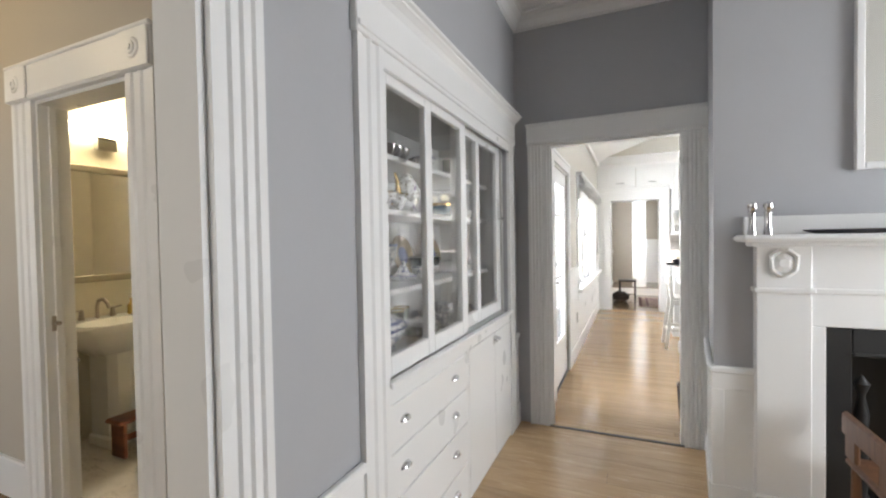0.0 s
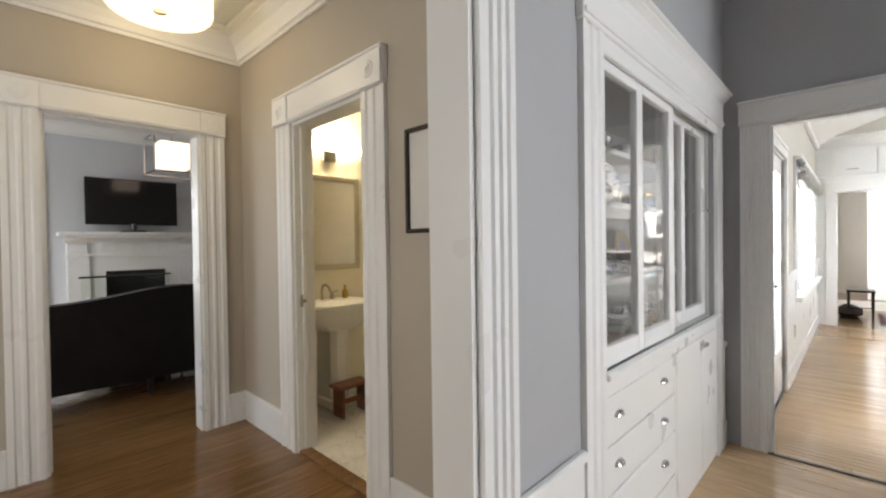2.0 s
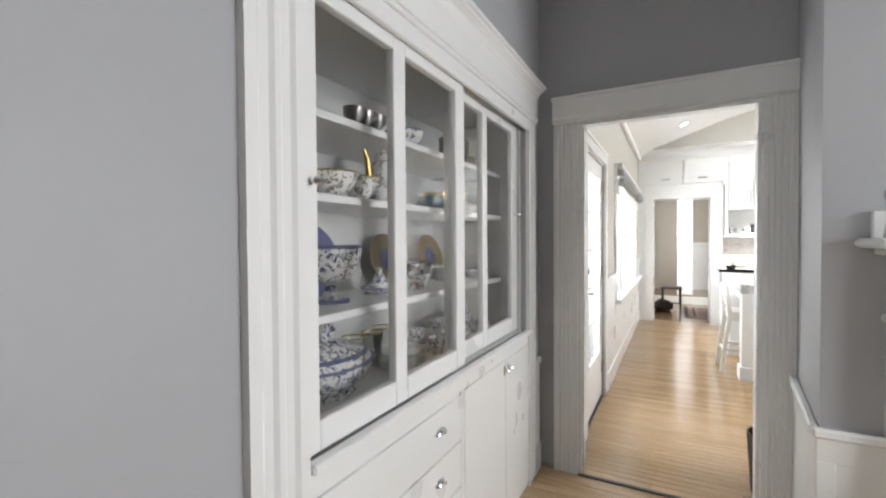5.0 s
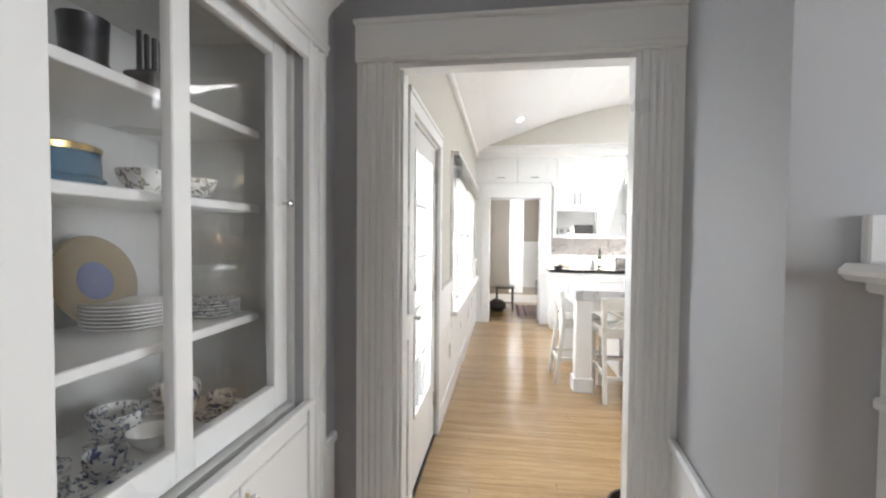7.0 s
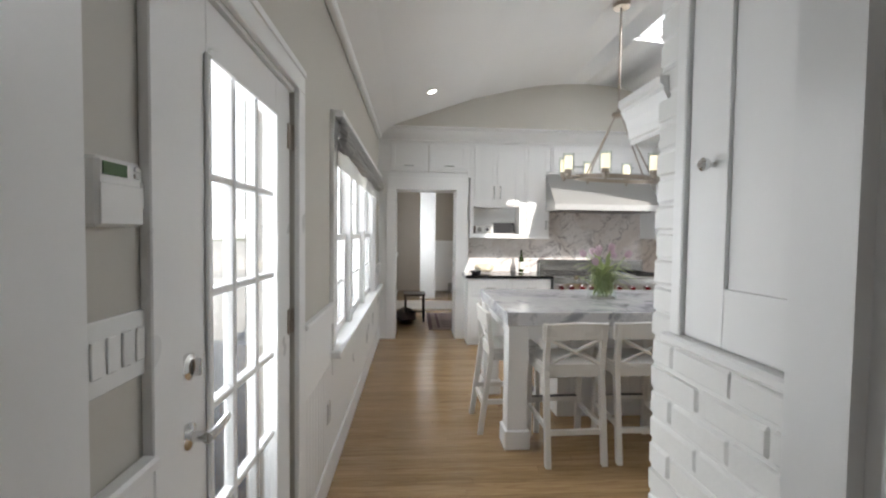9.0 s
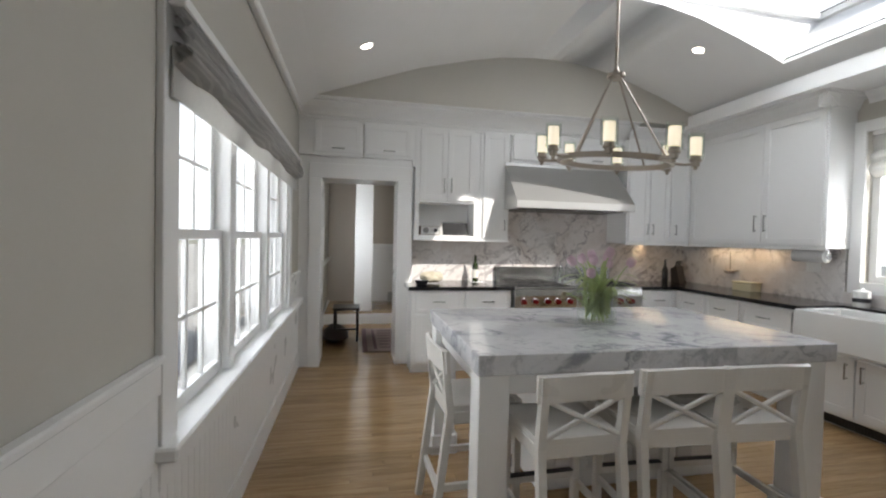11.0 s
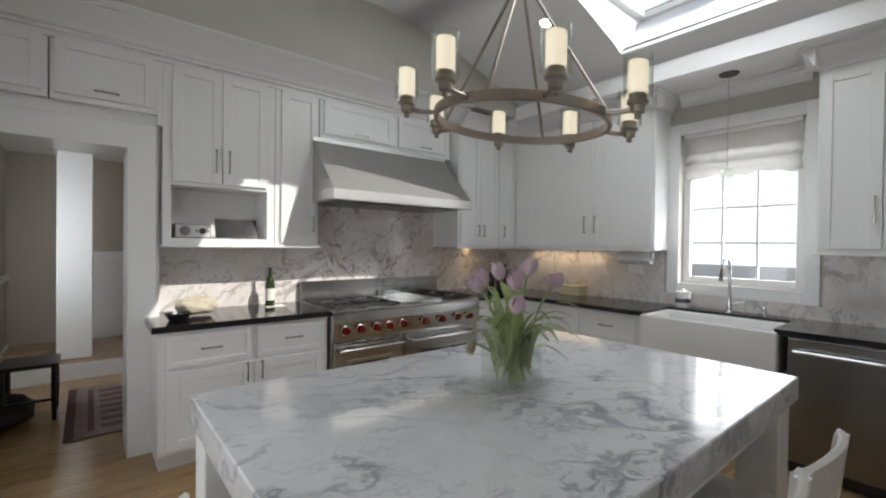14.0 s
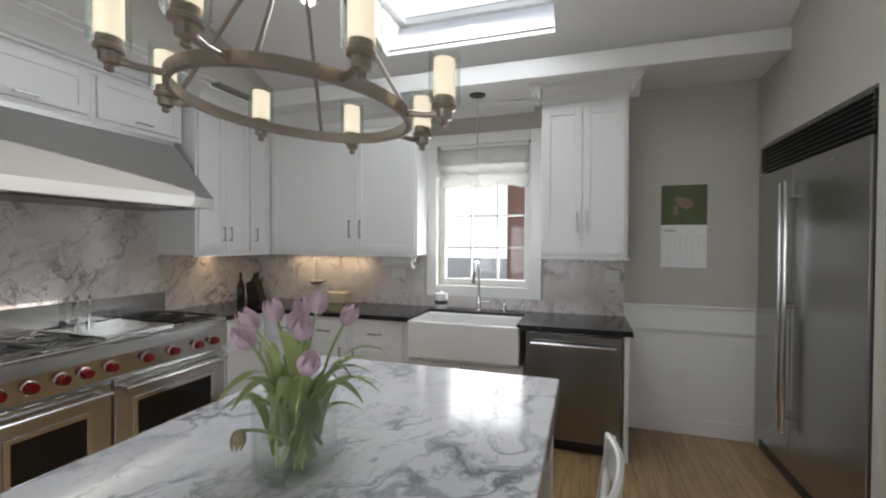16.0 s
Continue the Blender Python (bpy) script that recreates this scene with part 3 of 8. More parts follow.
def casing(name, way, plane, u0, u1, top, w, head, label, flutes=5, depth=0.0, floor=0.0, rosette=False, thick=0.024, head_out=0.012):
    """Fluted side casings with a head board; and the lining of the opening, depth deep."""
    m = facing(way, plane)
    t = thing(name, m((u0 + u1) / 2, 0, floor), label, "door casing")
    tagged(t, kind="structure")
    for a in (u0 - w, u1):
        bm = new_bm()
        fluted(bm, a, a + w, floor, top, m, thick, flutes)
        part("side_casing", bm, WHITE, t)
    bm = new_bm()
    box(bm, u0 - w - 0.006, u1 + w + 0.006, 0, thick + head_out, top, top + head, 0.004, m)
    box(bm, u0 - w - 0.012, u1 + w + 0.012, 0, thick + head_out + 0.012, top + head - 0.02, top + head, 0.006, m)
    box(bm, u0 - w, u1 + w, thick + head_out, thick + head_out + 0.006, top + 0.01, top + 0.028, 0.003, m)
    part("head_casing", bm, WHITE, t)
    if rosette:
        for a in (u0 - w, u1):
            bm = new_bm()
            box(bm, a - 0.004, a + w + 0.004, thick + head_out, thick + head_out + 0.012, top + 0.002, top + head - 0.022, 0.004, m)
            cu, cv, n0 = a + w / 2, top + head / 2 - 0.01, thick + head_out + 0.012
            for r, h in ((0.045, 0.006), (0.030, 0.012), (0.014, 0.018)):
                pts = [(cu + r * math.cos(2 * math.pi * i / 20), cv + r * math.sin(2 * math.pi * i / 20)) for i in range(20)]
                lo = [bm.verts.new(m(p, n0, q)) for p, q in pts]
                hi = [bm.verts.new(m(cu + (p - cu) * 0.85, n0 + h, cv + (q - cv) * 0.85)) for p, q in pts]
                for i in range(20):
                    bm.faces.new([lo[i], lo[(i + 1) % 20], hi[(i + 1) % 20], hi[i]])
                bm.faces.new(hi)
            part("rosette", bm, WHITE, t)
    if depth:
        bm = new_bm()
        box(bm, u0 - 0.004, u0 + 0.018, -depth, 0.004, floor, top, 0, m)
        box(bm, u1 - 0.018, u1 + 0.004, -depth, 0.004, floor, top, 0, m)
        box(bm, u0 + 0.018, u1 - 0.018, -depth, 0.004, top - 0.018, top + 0.004, 0, m)
        box(bm, u0 + 0.018, u0 + 0.03, -depth * 0.55, -depth * 0.3, floor, top - 0.018, 0.002, m)
        part("lining", bm, WHITE, t)
    return t


casing("door_1_casing", "-y", Y_DOOR, 0.355, 1.232, 2.075, 0.138, 0.155, "white painted fluted casing of the kitchen doorway", 4, 0.07)
casing("door_2_casing", "-y", Y_HALL, -1.87, -1.09, 2.14, 0.19, 0.19, "white painted bathroom door casing with corner rosettes", 2, 0.13, rosette=True)
casing("door_3_casing", "+x", X_LIV, 0.72, 1.58, 2.17, 0.165, 0.175, "white painted casing of the living room opening", 2, 0.14, rosette=True)
t = casing("door_4_casing", "+x", X_DIN, 0.35, 1.305, 2.20, 0.142, 0.2, "white painted fluted casing between dining room and hall", 3, 0.13)
bm = new_bm()
m = facing("-x", -0.01)
fluted(bm, 1.31, 1.45, 0, 2.20, m, 0.024, 3)
part("hall_side_casing", bm, WHITE, t)
m = facing("-y", 9.48)
t = thing("door_5_casing", (0.95, 9.46, 0), "plain flat white casing of the back room doorway", "door casing")
tagged(t, kind="structure")
for a, b in ((0.405, 0.535), (1.36, 1.52)):
    part("side_casing", B(a, b, 0, 0.025, 0, 2.06, 0.003, m=m), WHITE, t)
part("head_casing", B(0.405, 1.52, 0, 0.025, 2.06, 2.22, 0.003, m=m), WHITE, t)

# skirtings, dado rails and panelling
bm = new_bm()
mN = facing("-y", Y_HALL)
box(bm, X_LIV, -2.06, 0, 0.022, 0, 0.20, 0.004, mN)
box(bm, X_LIV, -2.06, 0, 0.03, 0.20, 0.225, 0.006, mN)
box(bm, -0.90, -0.01, 0, 0.022, 0, 0.20, 0.004, mN)
mW = facing("+x", X_LIV)
for a, b in ((-1.5, 0.555), (1.745, 1.858)):
    box(bm, a, b, 0, 0.022, 0, 0.20, 0.004, mW)
    box(bm, a, b, 0, 0.03, 0.20, 0.225, 0.006, mW)
structure("baseboard_hall", bm, WHITE, "tall white moulded baseboard of the hall", "baseboard")

bm = new_bm()
mD = facing("+x", X_DIN)
for a, b in ((1.45, 1.83), (3.755, 3.87)):
    box(bm, a, b, 0, 0.012, 0, 0.645, 0, mD)
    box(bm, a, b, 0, 0.022, 0, 0.16, 0.003, mD)
    box(bm, a, b, 0, 0.026, 0.645, 0.682, 0.006, mD)
mB = facing("-y", 3.206)
box(bm, 1.288, 1.49, 0, 0.012, 0, 0.705, 0, mB)
box(bm, 1.285, 1.49, 0, 0.022, 0, 0.14, 0.003, mB)
box(bm, 1.275, 1.49, 0, 0.032, 0.705, 0.74, 0.008, mB)
box(bm, 1.288, 1.49, 0.012, 0.02, 0.625, 0.705, 0.002, mB)
box(bm, 1.288, 1.34, 0.012, 0.02, 0.14, 0.625, 0.002, mB)
side = Matrix.Translation((1.30, 3.206, 0)) @ Matrix.Rotation(math.atan2(0.694, 0.072), 4, "Z")
box(bm, 0.0, 0.675, 0, 0.012, 0, 0.705, 0, side)
box(bm, 0.0, 0.675, 0, 0.022, 0, 0.14, 0.003, side)
box(bm, 0.0, 0.675, 0, 0.03, 0.705, 0.74, 0.008, side)
structure("trim_dining_wainscot", bm, WHITE, "white painted wainscot with a moulded dado rail", "wainscot")

bm = new_bm()
mK = facing("+x", X_KIT)
for a, b in ((3.97, 4.33), (5.43, 9.46)):
    box(bm, a, b, 0, 0.008, 0.16, 1.02 if b < 6 else 0.70, 0, mK)
    box(bm, a, b, 0, 0.024, 0, 0.16, 0.004, mK)
a = 5.43
while a < 9.44:
    box(bm, a, min(a + 0.057, 9.46), 0.008, 0.014, 0.16, 0.70, 0.0025, mK)
    a += 0.06
box(bm, 5.43, 6.08, 0.0, 0.012, 0.70, 0.95, 0, mK)
for a, b in ((3.97, 4.33), (5.43, 6.08), (8.84, 9.46)):
    box(bm, a, b, 0, 0.022, 0.93, 1.03, 0.004, mK)
    box(bm, a, b, 0, 0.036, 1.03, 1.055, 0.006, mK)
box(bm, 8.84, 9.46, 0, 0.012, 0.70, 0.93, 0, mK)
structure("trim_kitchen_beadboard", bm, WHITE, "white beadboard wainscot with a cap rail", "wainscot")
bm = new_bm()
mE = facing("-x", X_SINK)
box(bm, 5.0, 5.95, 0, 0.012, 0.0, 0.83, 0, mE)
box(bm, 5.0, 5.95, 0, 0.022, 0.0, 0.13, 0.004, mE)
box(bm, 5.0, 5.95, 0, 0.02, 0.86, 1.02, 0.004, mE)
box(bm, 5.0, 5.95, 0, 0.034, 1.02, 1.04, 0.006, mE)
box(bm, 5.0, 5.95, 0, 0.03, 0.83, 0.86, 0.006, mE)
structure("trim_kitchen_dado", bm, WHITE, "white flat wainscot with a double dado rail", "wainscot")

# ---- kitchen joinery ----
mF = facing("-y", 9.43)
mFR = facing("-y", 9.30)
mR = facing("-x", 5.0)


def cabinet(name, base, label, body, fronts, m, group, handle=0.13, extra=None):
    """A cupboard: body blocks, then fronts of (u0, u1, v0, v1, handle u, handle v, upright, stile)."""
    t = thing(name, base, label, "cabinet", group)
    bm = new_bm()
    for b in body:
        box(bm, *b, 0.002)
    part("body", bm, CABINET, t)
    for u0, u1, v0, v1, hu, hv, up, st in fronts:
        bm = new_bm()
        framed(bm, u0, u1, v0, v1, m, st)
        d = part("door" if up is not None else "drawer", bm, CABINET, t)
        bm = new_bm()
        bar_pull(bm, hu, hv, handle, m, bool(up))
        part("handle", bm, STEELH, d, "brushed steel bar pull")
    return t


UP = "white upper cabinets round the kitchen"
for a, b in ((0.47, 0.95), (1.00, 1.50)):
    cabinet("upper_cabinet", ((a + b) / 2, 9.43, 2.30), "small white shaker cabinet over the back doorway", [(a - 0.02, b + 0.02, 9.43, 9.48, 2.30, 2.68)], [(a, b, 2.335, 2.66, (a + b) / 2, 2.375, False, 0.055)], facing("-y", 9.43), UP)
t = cabinet("upper_cabinet", (1.91, 9.43, 1.42), "tall white shaker cabinet with an open niche below", [(1.60, 2.24, 9.715, 9.735, 1.47, 1.84), (1.55, 1.60, 9.43, 9.735, 1.42, 2.68), (2.24, 2.298, 9.43, 9.735, 1.42, 2.68), (1.60, 2.24, 9.43, 9.735, 1.42, 1.47), (1.60, 2.24, 9.43, 9.735, 1.84, 2.68)],
            [(1.605, 1.915, 1.865, 2.66, 1.875, 2.03, True, 0.06), (1.920, 2.235, 1.865, 2.66, 1.96, 2.03, True, 0.06)], mF, UP, 0.17)
cabinet("upper_cabinet", (2.48, 9.43, 1.42), "narrow white shaker cabinet beside the range hood", [(2.302, 2.66, 9.43, 9.74, 1.42, 2.68)], [(2.345, 2.645, 1.45, 2.66, 2.60, 1.60, True, 0.06)], mF, UP)
for a, b in ((2.70, 3.39), (3.45, 4.08)):
    cabinet("upper_cabinet", ((a + b) / 2, 9.43, 2.33), "short white shaker cabinet above the range hood", [(a - 0.03, b + 0.03, 9.43, 9.74, 2.34, 2.68)], [(a, b, 2.375, 2.66, (a + b) / 2, 2.405, False, 0.055)], mF, UP)
cabinet("upper_cabinet", (4.55, 9.30, 1.42), "white shaker corner cabinet beside the range hood", [(4.12, 5.0, 9.30, 9.74, 1.42, 2.68)],
        [(4.14, 4.42, 1.45, 2.66, 4.385, 1.60, True, 0.06), (4.425, 4.70, 1.45, 2.66, 4.46, 1.60, True, 0.06), (4.72, 4.99, 1.45, 2.66, 4.78, 1.60, True, 0.06)], mFR, UP)
cabinet("upper_cabinet", (5.15, 8.45, 1.42), "wide white shaker cabinet between corner and window", [(5.0, 5.30, 7.69, 9.298, 1.42, 2.68)],
        [(7.71, 8.30, 1.45, 2.66, 8.25, 1.66, True, 0.06), (8.306, 9.25, 1.45, 2.66, 8.36, 1.66, True, 0.06)], mR, UP, 0.17)
cabinet("upper_cabinet", (5.15, 6.27, 1.42), "white shaker cabinet hung beside the sink window", [(5.0, 5.30, 5.94, 6.60, 1.42, 2.68), (4.985, 5.30, 5.925, 6.615, 1.405, 1.425)],
        [(5.965, 6.277, 1.45, 2.62, 6.245, 1.70, True, 0.06), (6.283, 6.585, 1.45, 2.62, 6.315, 1.70, True, 0.06)], mR, UP, 0.17)
bm = new_bm()
box(bm, X_KIT, 4.12, 9.415, 9.44, 2.66, 2.72, 0.002)
crown(bm, X_KIT, 4.15, facing("-y", 9.42), 2.69, 2.85, 0.325)
box(bm, 4.12, 5.0, 9.285, 9.30, 2.66, 2.72, 0.002)
crown(bm, 4.12, 5.0, facing("-y", 9.29), 2.68, 2.80, 0.14)
crown(bm, 7.62, 9.30, facing("-x", 5.0), 2.66, 2.80, 0.16)
crown(bm, 5.87, 6.67, facing("-x", 5.0), 2.66, 2.80, 0.16)
crown(bm, 4.86, 5.30, facing("-y", 5.94), 2.66, 2.80, 0.09)
crown(bm, 4.86, 5.30, facing("+y", 6.60), 2.66, 2.80, 0.09)
crown(bm, 4.86, 5.30, facing("-y", 7.69), 2.66, 2.80, 0.09)
crown(bm, 6.69, 7.60, facing("-x", X_SINK), 2.70, 2.80, 0.07)
structure("trim_cabinet_crown", bm, CABINET, "white stepped crown on top of the cabinets", "moulding")
bm = new_bm()
box(bm, 1.54, 2.67, 9.40, 9.43, 1.405, 1.425, 0.003)
box(bm, 4.10, 4.99, 9.28, 9.30, 1.405, 1.425, 0.003)
box(bm, 4.98, 5.0, 7.67, 9.28, 1.405, 1.425, 0.003)
structure("trim_light_rail", bm, CABINET, "white light rail under the upper cabinets", "moulding")

mBF, mBR = facing("-y", 9.07), facing("-x", 4.66)
LOW = "white base cabinets round the kitchen"
toe = (1.50, 2.59, 9.14, 9.72, 0.0, 0.10)
cabinet("base_cabinet", (2.05, 9.4, 0), "white shaker base cabinet with two drawers and doors", [(1.49, 2.59, 9.07, 9.73, 0.10, 0.885), toe],
        [(1.53, 2.03, 0.655, 0.86, 1.78, 0.765, None, 0.035), (2.07, 2.56, 0.655, 0.86, 2.315, 0.765, None, 0.035), (1.53, 2.045, 0.13, 0.63, 2.0, 0.57, True, 0.07), (2.05, 2.56, 0.13, 0.63, 2.095, 0.57, True, 0.07)], mBF, LOW)
cabinet("base_cabinet", (4.45, 9.4, 0), "white shaker base cabinet in the corner", [(4.16, 5.28, 9.07, 9.73, 0.10, 0.885), (4.16, 5.28, 9.14, 9.72, 0.0, 0.10)],
        [(4.20, 4.62, 0.655, 0.86, 4.41, 0.765, None, 0.035), (4.20, 4.62, 0.13, 0.63, 4.55, 0.57, True, 0.06)], mBF, LOW)
cabinet("base_cabinet", (4.97, 8.35, 0), "white shaker base cabinets with drawers along the sink wall", [(4.66, 5.28, 7.64, 9.068, 0.10, 0.885), (4.73, 5.28, 7.64, 9.068, 0.0, 0.10)],
        [(7.67, 8.17, 0.655, 0.86, 7.92, 0.765, None, 0.035), (8.20, 8.62, 0.655, 0.86, 8.41, 0.765, None, 0.035), (8.65, 9.0, 0.655, 0.86, 8.82, 0.765, None, 0.035), (7.67, 8.17, 0.13, 0.63, 8.12, 0.57, True, 0.06), (8.20, 8.62, 0.13, 0.63, 8.25, 0.57, True, 0.06), (8.65, 9.0, 0.13, 0.63, 8.7, 0.57, True, 0.06)], mBR, LOW)
cabinet("base_cabinet", (4.97, 7.17, 0), "white shaker cabinet under the apron sink", [(4.66, 5.28, 6.69, 7.638, 0.10, 0.60), (4.73, 5.28, 6.69, 7.638, 0.0, 0.10)],
        [(6.72, 7.16, 0.13, 0.58, 7.11, 0.48, True, 0.06), (7.17, 7.61, 0.13, 0.58, 7.22, 0.48, True, 0.06)], mBR, LOW)
solo("end_panel", B(4.63, 5.28, 5.955, 5.985, 0, 0.885, 0.002), CABINET, "white end panel beside the dishwasher", "panel")

# worktops
bm = new_bm()
prism(bm, [(1.455, 9.035), (2.60, 9.035), (2.60, 9.735), (1.545, 9.735), (1.545, 9.475), (1.455, 9.475)], "z", 0.886, 0.926)
solo("worktop", bm, STONE, "polished black stone worktop beside the range", "worktop")
bm = new_bm()
prism(bm, [(4.15, 9.035), (4.62, 9.035), (4.62, 7.60), (5.28, 7.60), (5.28, 9.735), (4.15, 9.735)], "z", 0.886, 0.926)
solo("worktop", bm, STONE, "polished black stone worktop round the corner", "worktop")
bm = new_bm()
prism(bm, [(4.61, 5.93), (5.28, 5.93), (5.28, 6.735), (4.61, 6.735)], "z", 0.886, 0.926)
solo("worktop", bm, STONE, "polished black stone worktop above the dishwasher", "worktop")
solo("worktop", B(5.10, 5.28, 6.737, 7.598, 0.886, 0.926, 0.002), STONE, "black stone strip behind the sink", "worktop")
bm = new_bm()
box(bm, 1.545, 2.302, 9.712, 9.738, 0.926, 1.419)
box(bm, 2.302, 4.15, 9.712, 9.738, 0.926, 2.30)
box(bm, 4.15, 5.276, 9.712, 9.738, 0.926, 1.42)
structure("backsplash_range", bm, SPLASH, "veined white marble slab behind the range", "backsplash")
bm = new_bm()
holed(bm, 5.94, 9.712, 0.926, 1.42, [(6.60, 7.72, 1.03, 1.42)], 0, 0.022, facing("-x", 5.298))
structure("backsplash_sink", bm, SPLASH, "veined white marble slab along the sink wall", "backsplash")

# island
isl = thing("kitchen_island", (2.42, 6.98, 0), "white kitchen island with a thick veined marble top", "island")
part("top", B(1.422, 3.335, 6.355, 7.555, 0.850, 0.942, 0.004), SLAB, isl, "thick white marble slab with grey veins")
for a, b in ((1.435, 6.375), (3.155, 6.375), (1.435, 7.39), (3.155, 7.39)):
    bm = new_bm()
    box(bm, a, a + 0.14, b, b + 0.14, 0.10, 0.850, 0.004)
    box(bm, a - 0.018, a + 0.158, b - 0.018, b + 0.158, 0.0, 0.13, 0.006)
    part("leg", bm, CABINET, isl)
bm = new_bm()
box(bm, 1.575, 3.155, 6.42, 6.45, 0.745, 0.850, 0.002)
box(bm, 1.575, 3.155, 7.42, 7.45, 0.745, 0.850, 0.002)
box(bm, 1.475, 1.505, 6.515, 7.39, 0.745, 0.850, 0.002)
box(bm, 3.215, 3.245, 6.515, 7.39, 0.745, 0.850, 0.002)
part("apron", bm, CABINET, isl)
bm = new_bm()
box(bm, 1.95, 3.155, 6.88, 7.42, 0.0, 0.745, 0.003)
part("cabinet_body", bm, CABINET, isl)
u = 1.95
while u < 3.05:
    part("board", B(u, u + 0.095, 6.87, 6.88, 0.12, 0.72, 0.003), CABINET, isl)
    u += 0.1

# ---- dining room things ----


def china(name, c1, c2, scale=48):
    """Glazed white porcelain with painted motifs."""
    k = Mat(name, (0.78, 0.78, 0.76), 0.12)
    at = k.where()
    n = k.noise(at, scale * 1.25, 3, 0.5, 0.7)
    n2 = k.noise(at, scale * 0.6, 2)
    one = k.ramp(n, [(0.53, (0.78, 0.78, 0.76)), (0.56, c1), (0.62, c1), (0.66, (0.76, 0.76, 0.74))])
    k.color(k.mix(k.ramp(n2, [(0.63, (0, 0, 0)), (0.66, (1, 1, 1))]), one, c2))
    return k.m


BLUECHINA = china("blue_painted_china", (0.05, 0.07, 0.16), (0.10, 0.12, 0.22))
IMARI = china("dark_imari_china", (0.03, 0.035, 0.08), (0.30, 0.06, 0.03), 34)
FLORAL = china("floral_china", (0.22, 0.20, 0.14), (0.25, 0.17, 0.30), 40)
PORC = CERAMIC
GILT = paint("gilt_patterned_china", (0.36, 0.28, 0.16), 0.15, 0.55, 0.0)
GOLD = metal("gilt_rim", (0.62, 0.43, 0.16), 0.25)
SILVER = metal("old_silver", (0.30, 0.29, 0.28), 0.3)
BLUEGLASS = paint("blue_glass_bowl", (0.05, 0.13, 0.20), 0.08, 0.3, 0)
PEWTER = metal("dark_pewter", (0.10, 0.10, 0.11), 0.35)

cup = thing("china_cupboard", (0.0, 2.80, 0), "white painted built-in cupboard full of china", "cupboard")
# inside panels are a darker grey than the shelves and trim
INNER = paint("cupboard_inner_grey", (0.66, 0.66, 0.64), 0.5)
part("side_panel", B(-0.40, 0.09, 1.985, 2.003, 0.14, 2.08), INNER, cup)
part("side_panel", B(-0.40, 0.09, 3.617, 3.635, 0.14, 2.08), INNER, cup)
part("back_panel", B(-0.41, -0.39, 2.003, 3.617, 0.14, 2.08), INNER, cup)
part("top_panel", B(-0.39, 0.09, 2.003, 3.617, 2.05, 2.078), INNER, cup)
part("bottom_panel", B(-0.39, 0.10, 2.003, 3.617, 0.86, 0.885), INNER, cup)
for z in (1.18, 1.528, 1.765):
    part("shelf", B(-0.385, -0.02, 2.004, 3.616, z - 0.025, z, 0.003), WHITE, cup)
for a, b in ((1.83, 1.985), (3.635, 3.765)):
    bm = new_bm()
    fluted(bm, a, b, 0.0, 2.06, mD, 0.022, 2)
    part("side_casing", bm, WHITE, cup)
part("top_rail", B(1.985, 3.635, 0.0, 0.02, 2.00, 2.06, 0.003, m=mD), WHITE, cup)
bm = new_bm()
box(bm, 1.82, 3.775, 0, 0.028, 2.06, 2.21, 0.004, mD)
crown(bm, 1.80, 3.80, mD, 2.19, 2.275, 0.075)
box(bm, 1.825, 3.77, 0.028, 0.036, 2.075, 2.095, 0.003, mD)
part("head_cornice", bm, WHITE, cup)
part("ledge", B(1.985, 3.66, 0.0, 0.035, 0.865, 0.888, 0.005, m=mD), WHITE, cup)
bm = new_bm()
box(bm, 1.985, 3.755, 0.0, 0.004, 0.0, 0.865, 0, mD)
box(bm, 1.985, 3.755, 0.004, 0.012, 0.81, 0.865, 0.002, mD)
box(bm, 2.775, 2.80, 0.004, 0.012, 0.03, 0.81, 0.002, mD)
part("face_frame", bm, WHITE, cup)


def cup_pull(bm, u, v, m):
    """A pressed metal bin pull, half a shell."""
    rows = []
    for i in range(5):
        a = math.pi / 2 * i / 4
        row = []
        for j in range(9):
            b = math.pi * j / 8
            row.append(bm.verts.new(m(u + 0.036 * math.cos(b), 0.012 + 0.022 * math.sin(a) * max(0.15, math.sin(b)), v + 0.020 * math.cos(a) * max(0.25, math.sin(b)) - 0.004)))
        rows.append(row)
    for r, s in zip(rows, rows[1:]):
        for j in range(8):
            bm.faces.new([r[j], r[j + 1], s[j + 1], s[j]])


for z0, z1 in ((0.625, 0.795), (0.445, 0.615), (0.235, 0.435), (0.04, 0.225)):
    bm = new_bm()
    box(bm, 1.995, 2.770, 0.004, 0.013, z0, z1, 0.003, mD)
    d = part("drawer", bm, WHITE, cup)
    for u in (2.10, 2.60):
        bm = new_bm()
        cup_pull(bm, u, (z0 + z1) / 2 + 0.01, mD)
        part("handle", bm, CHROME, d, "polished nickel bin pull", smooth=True)
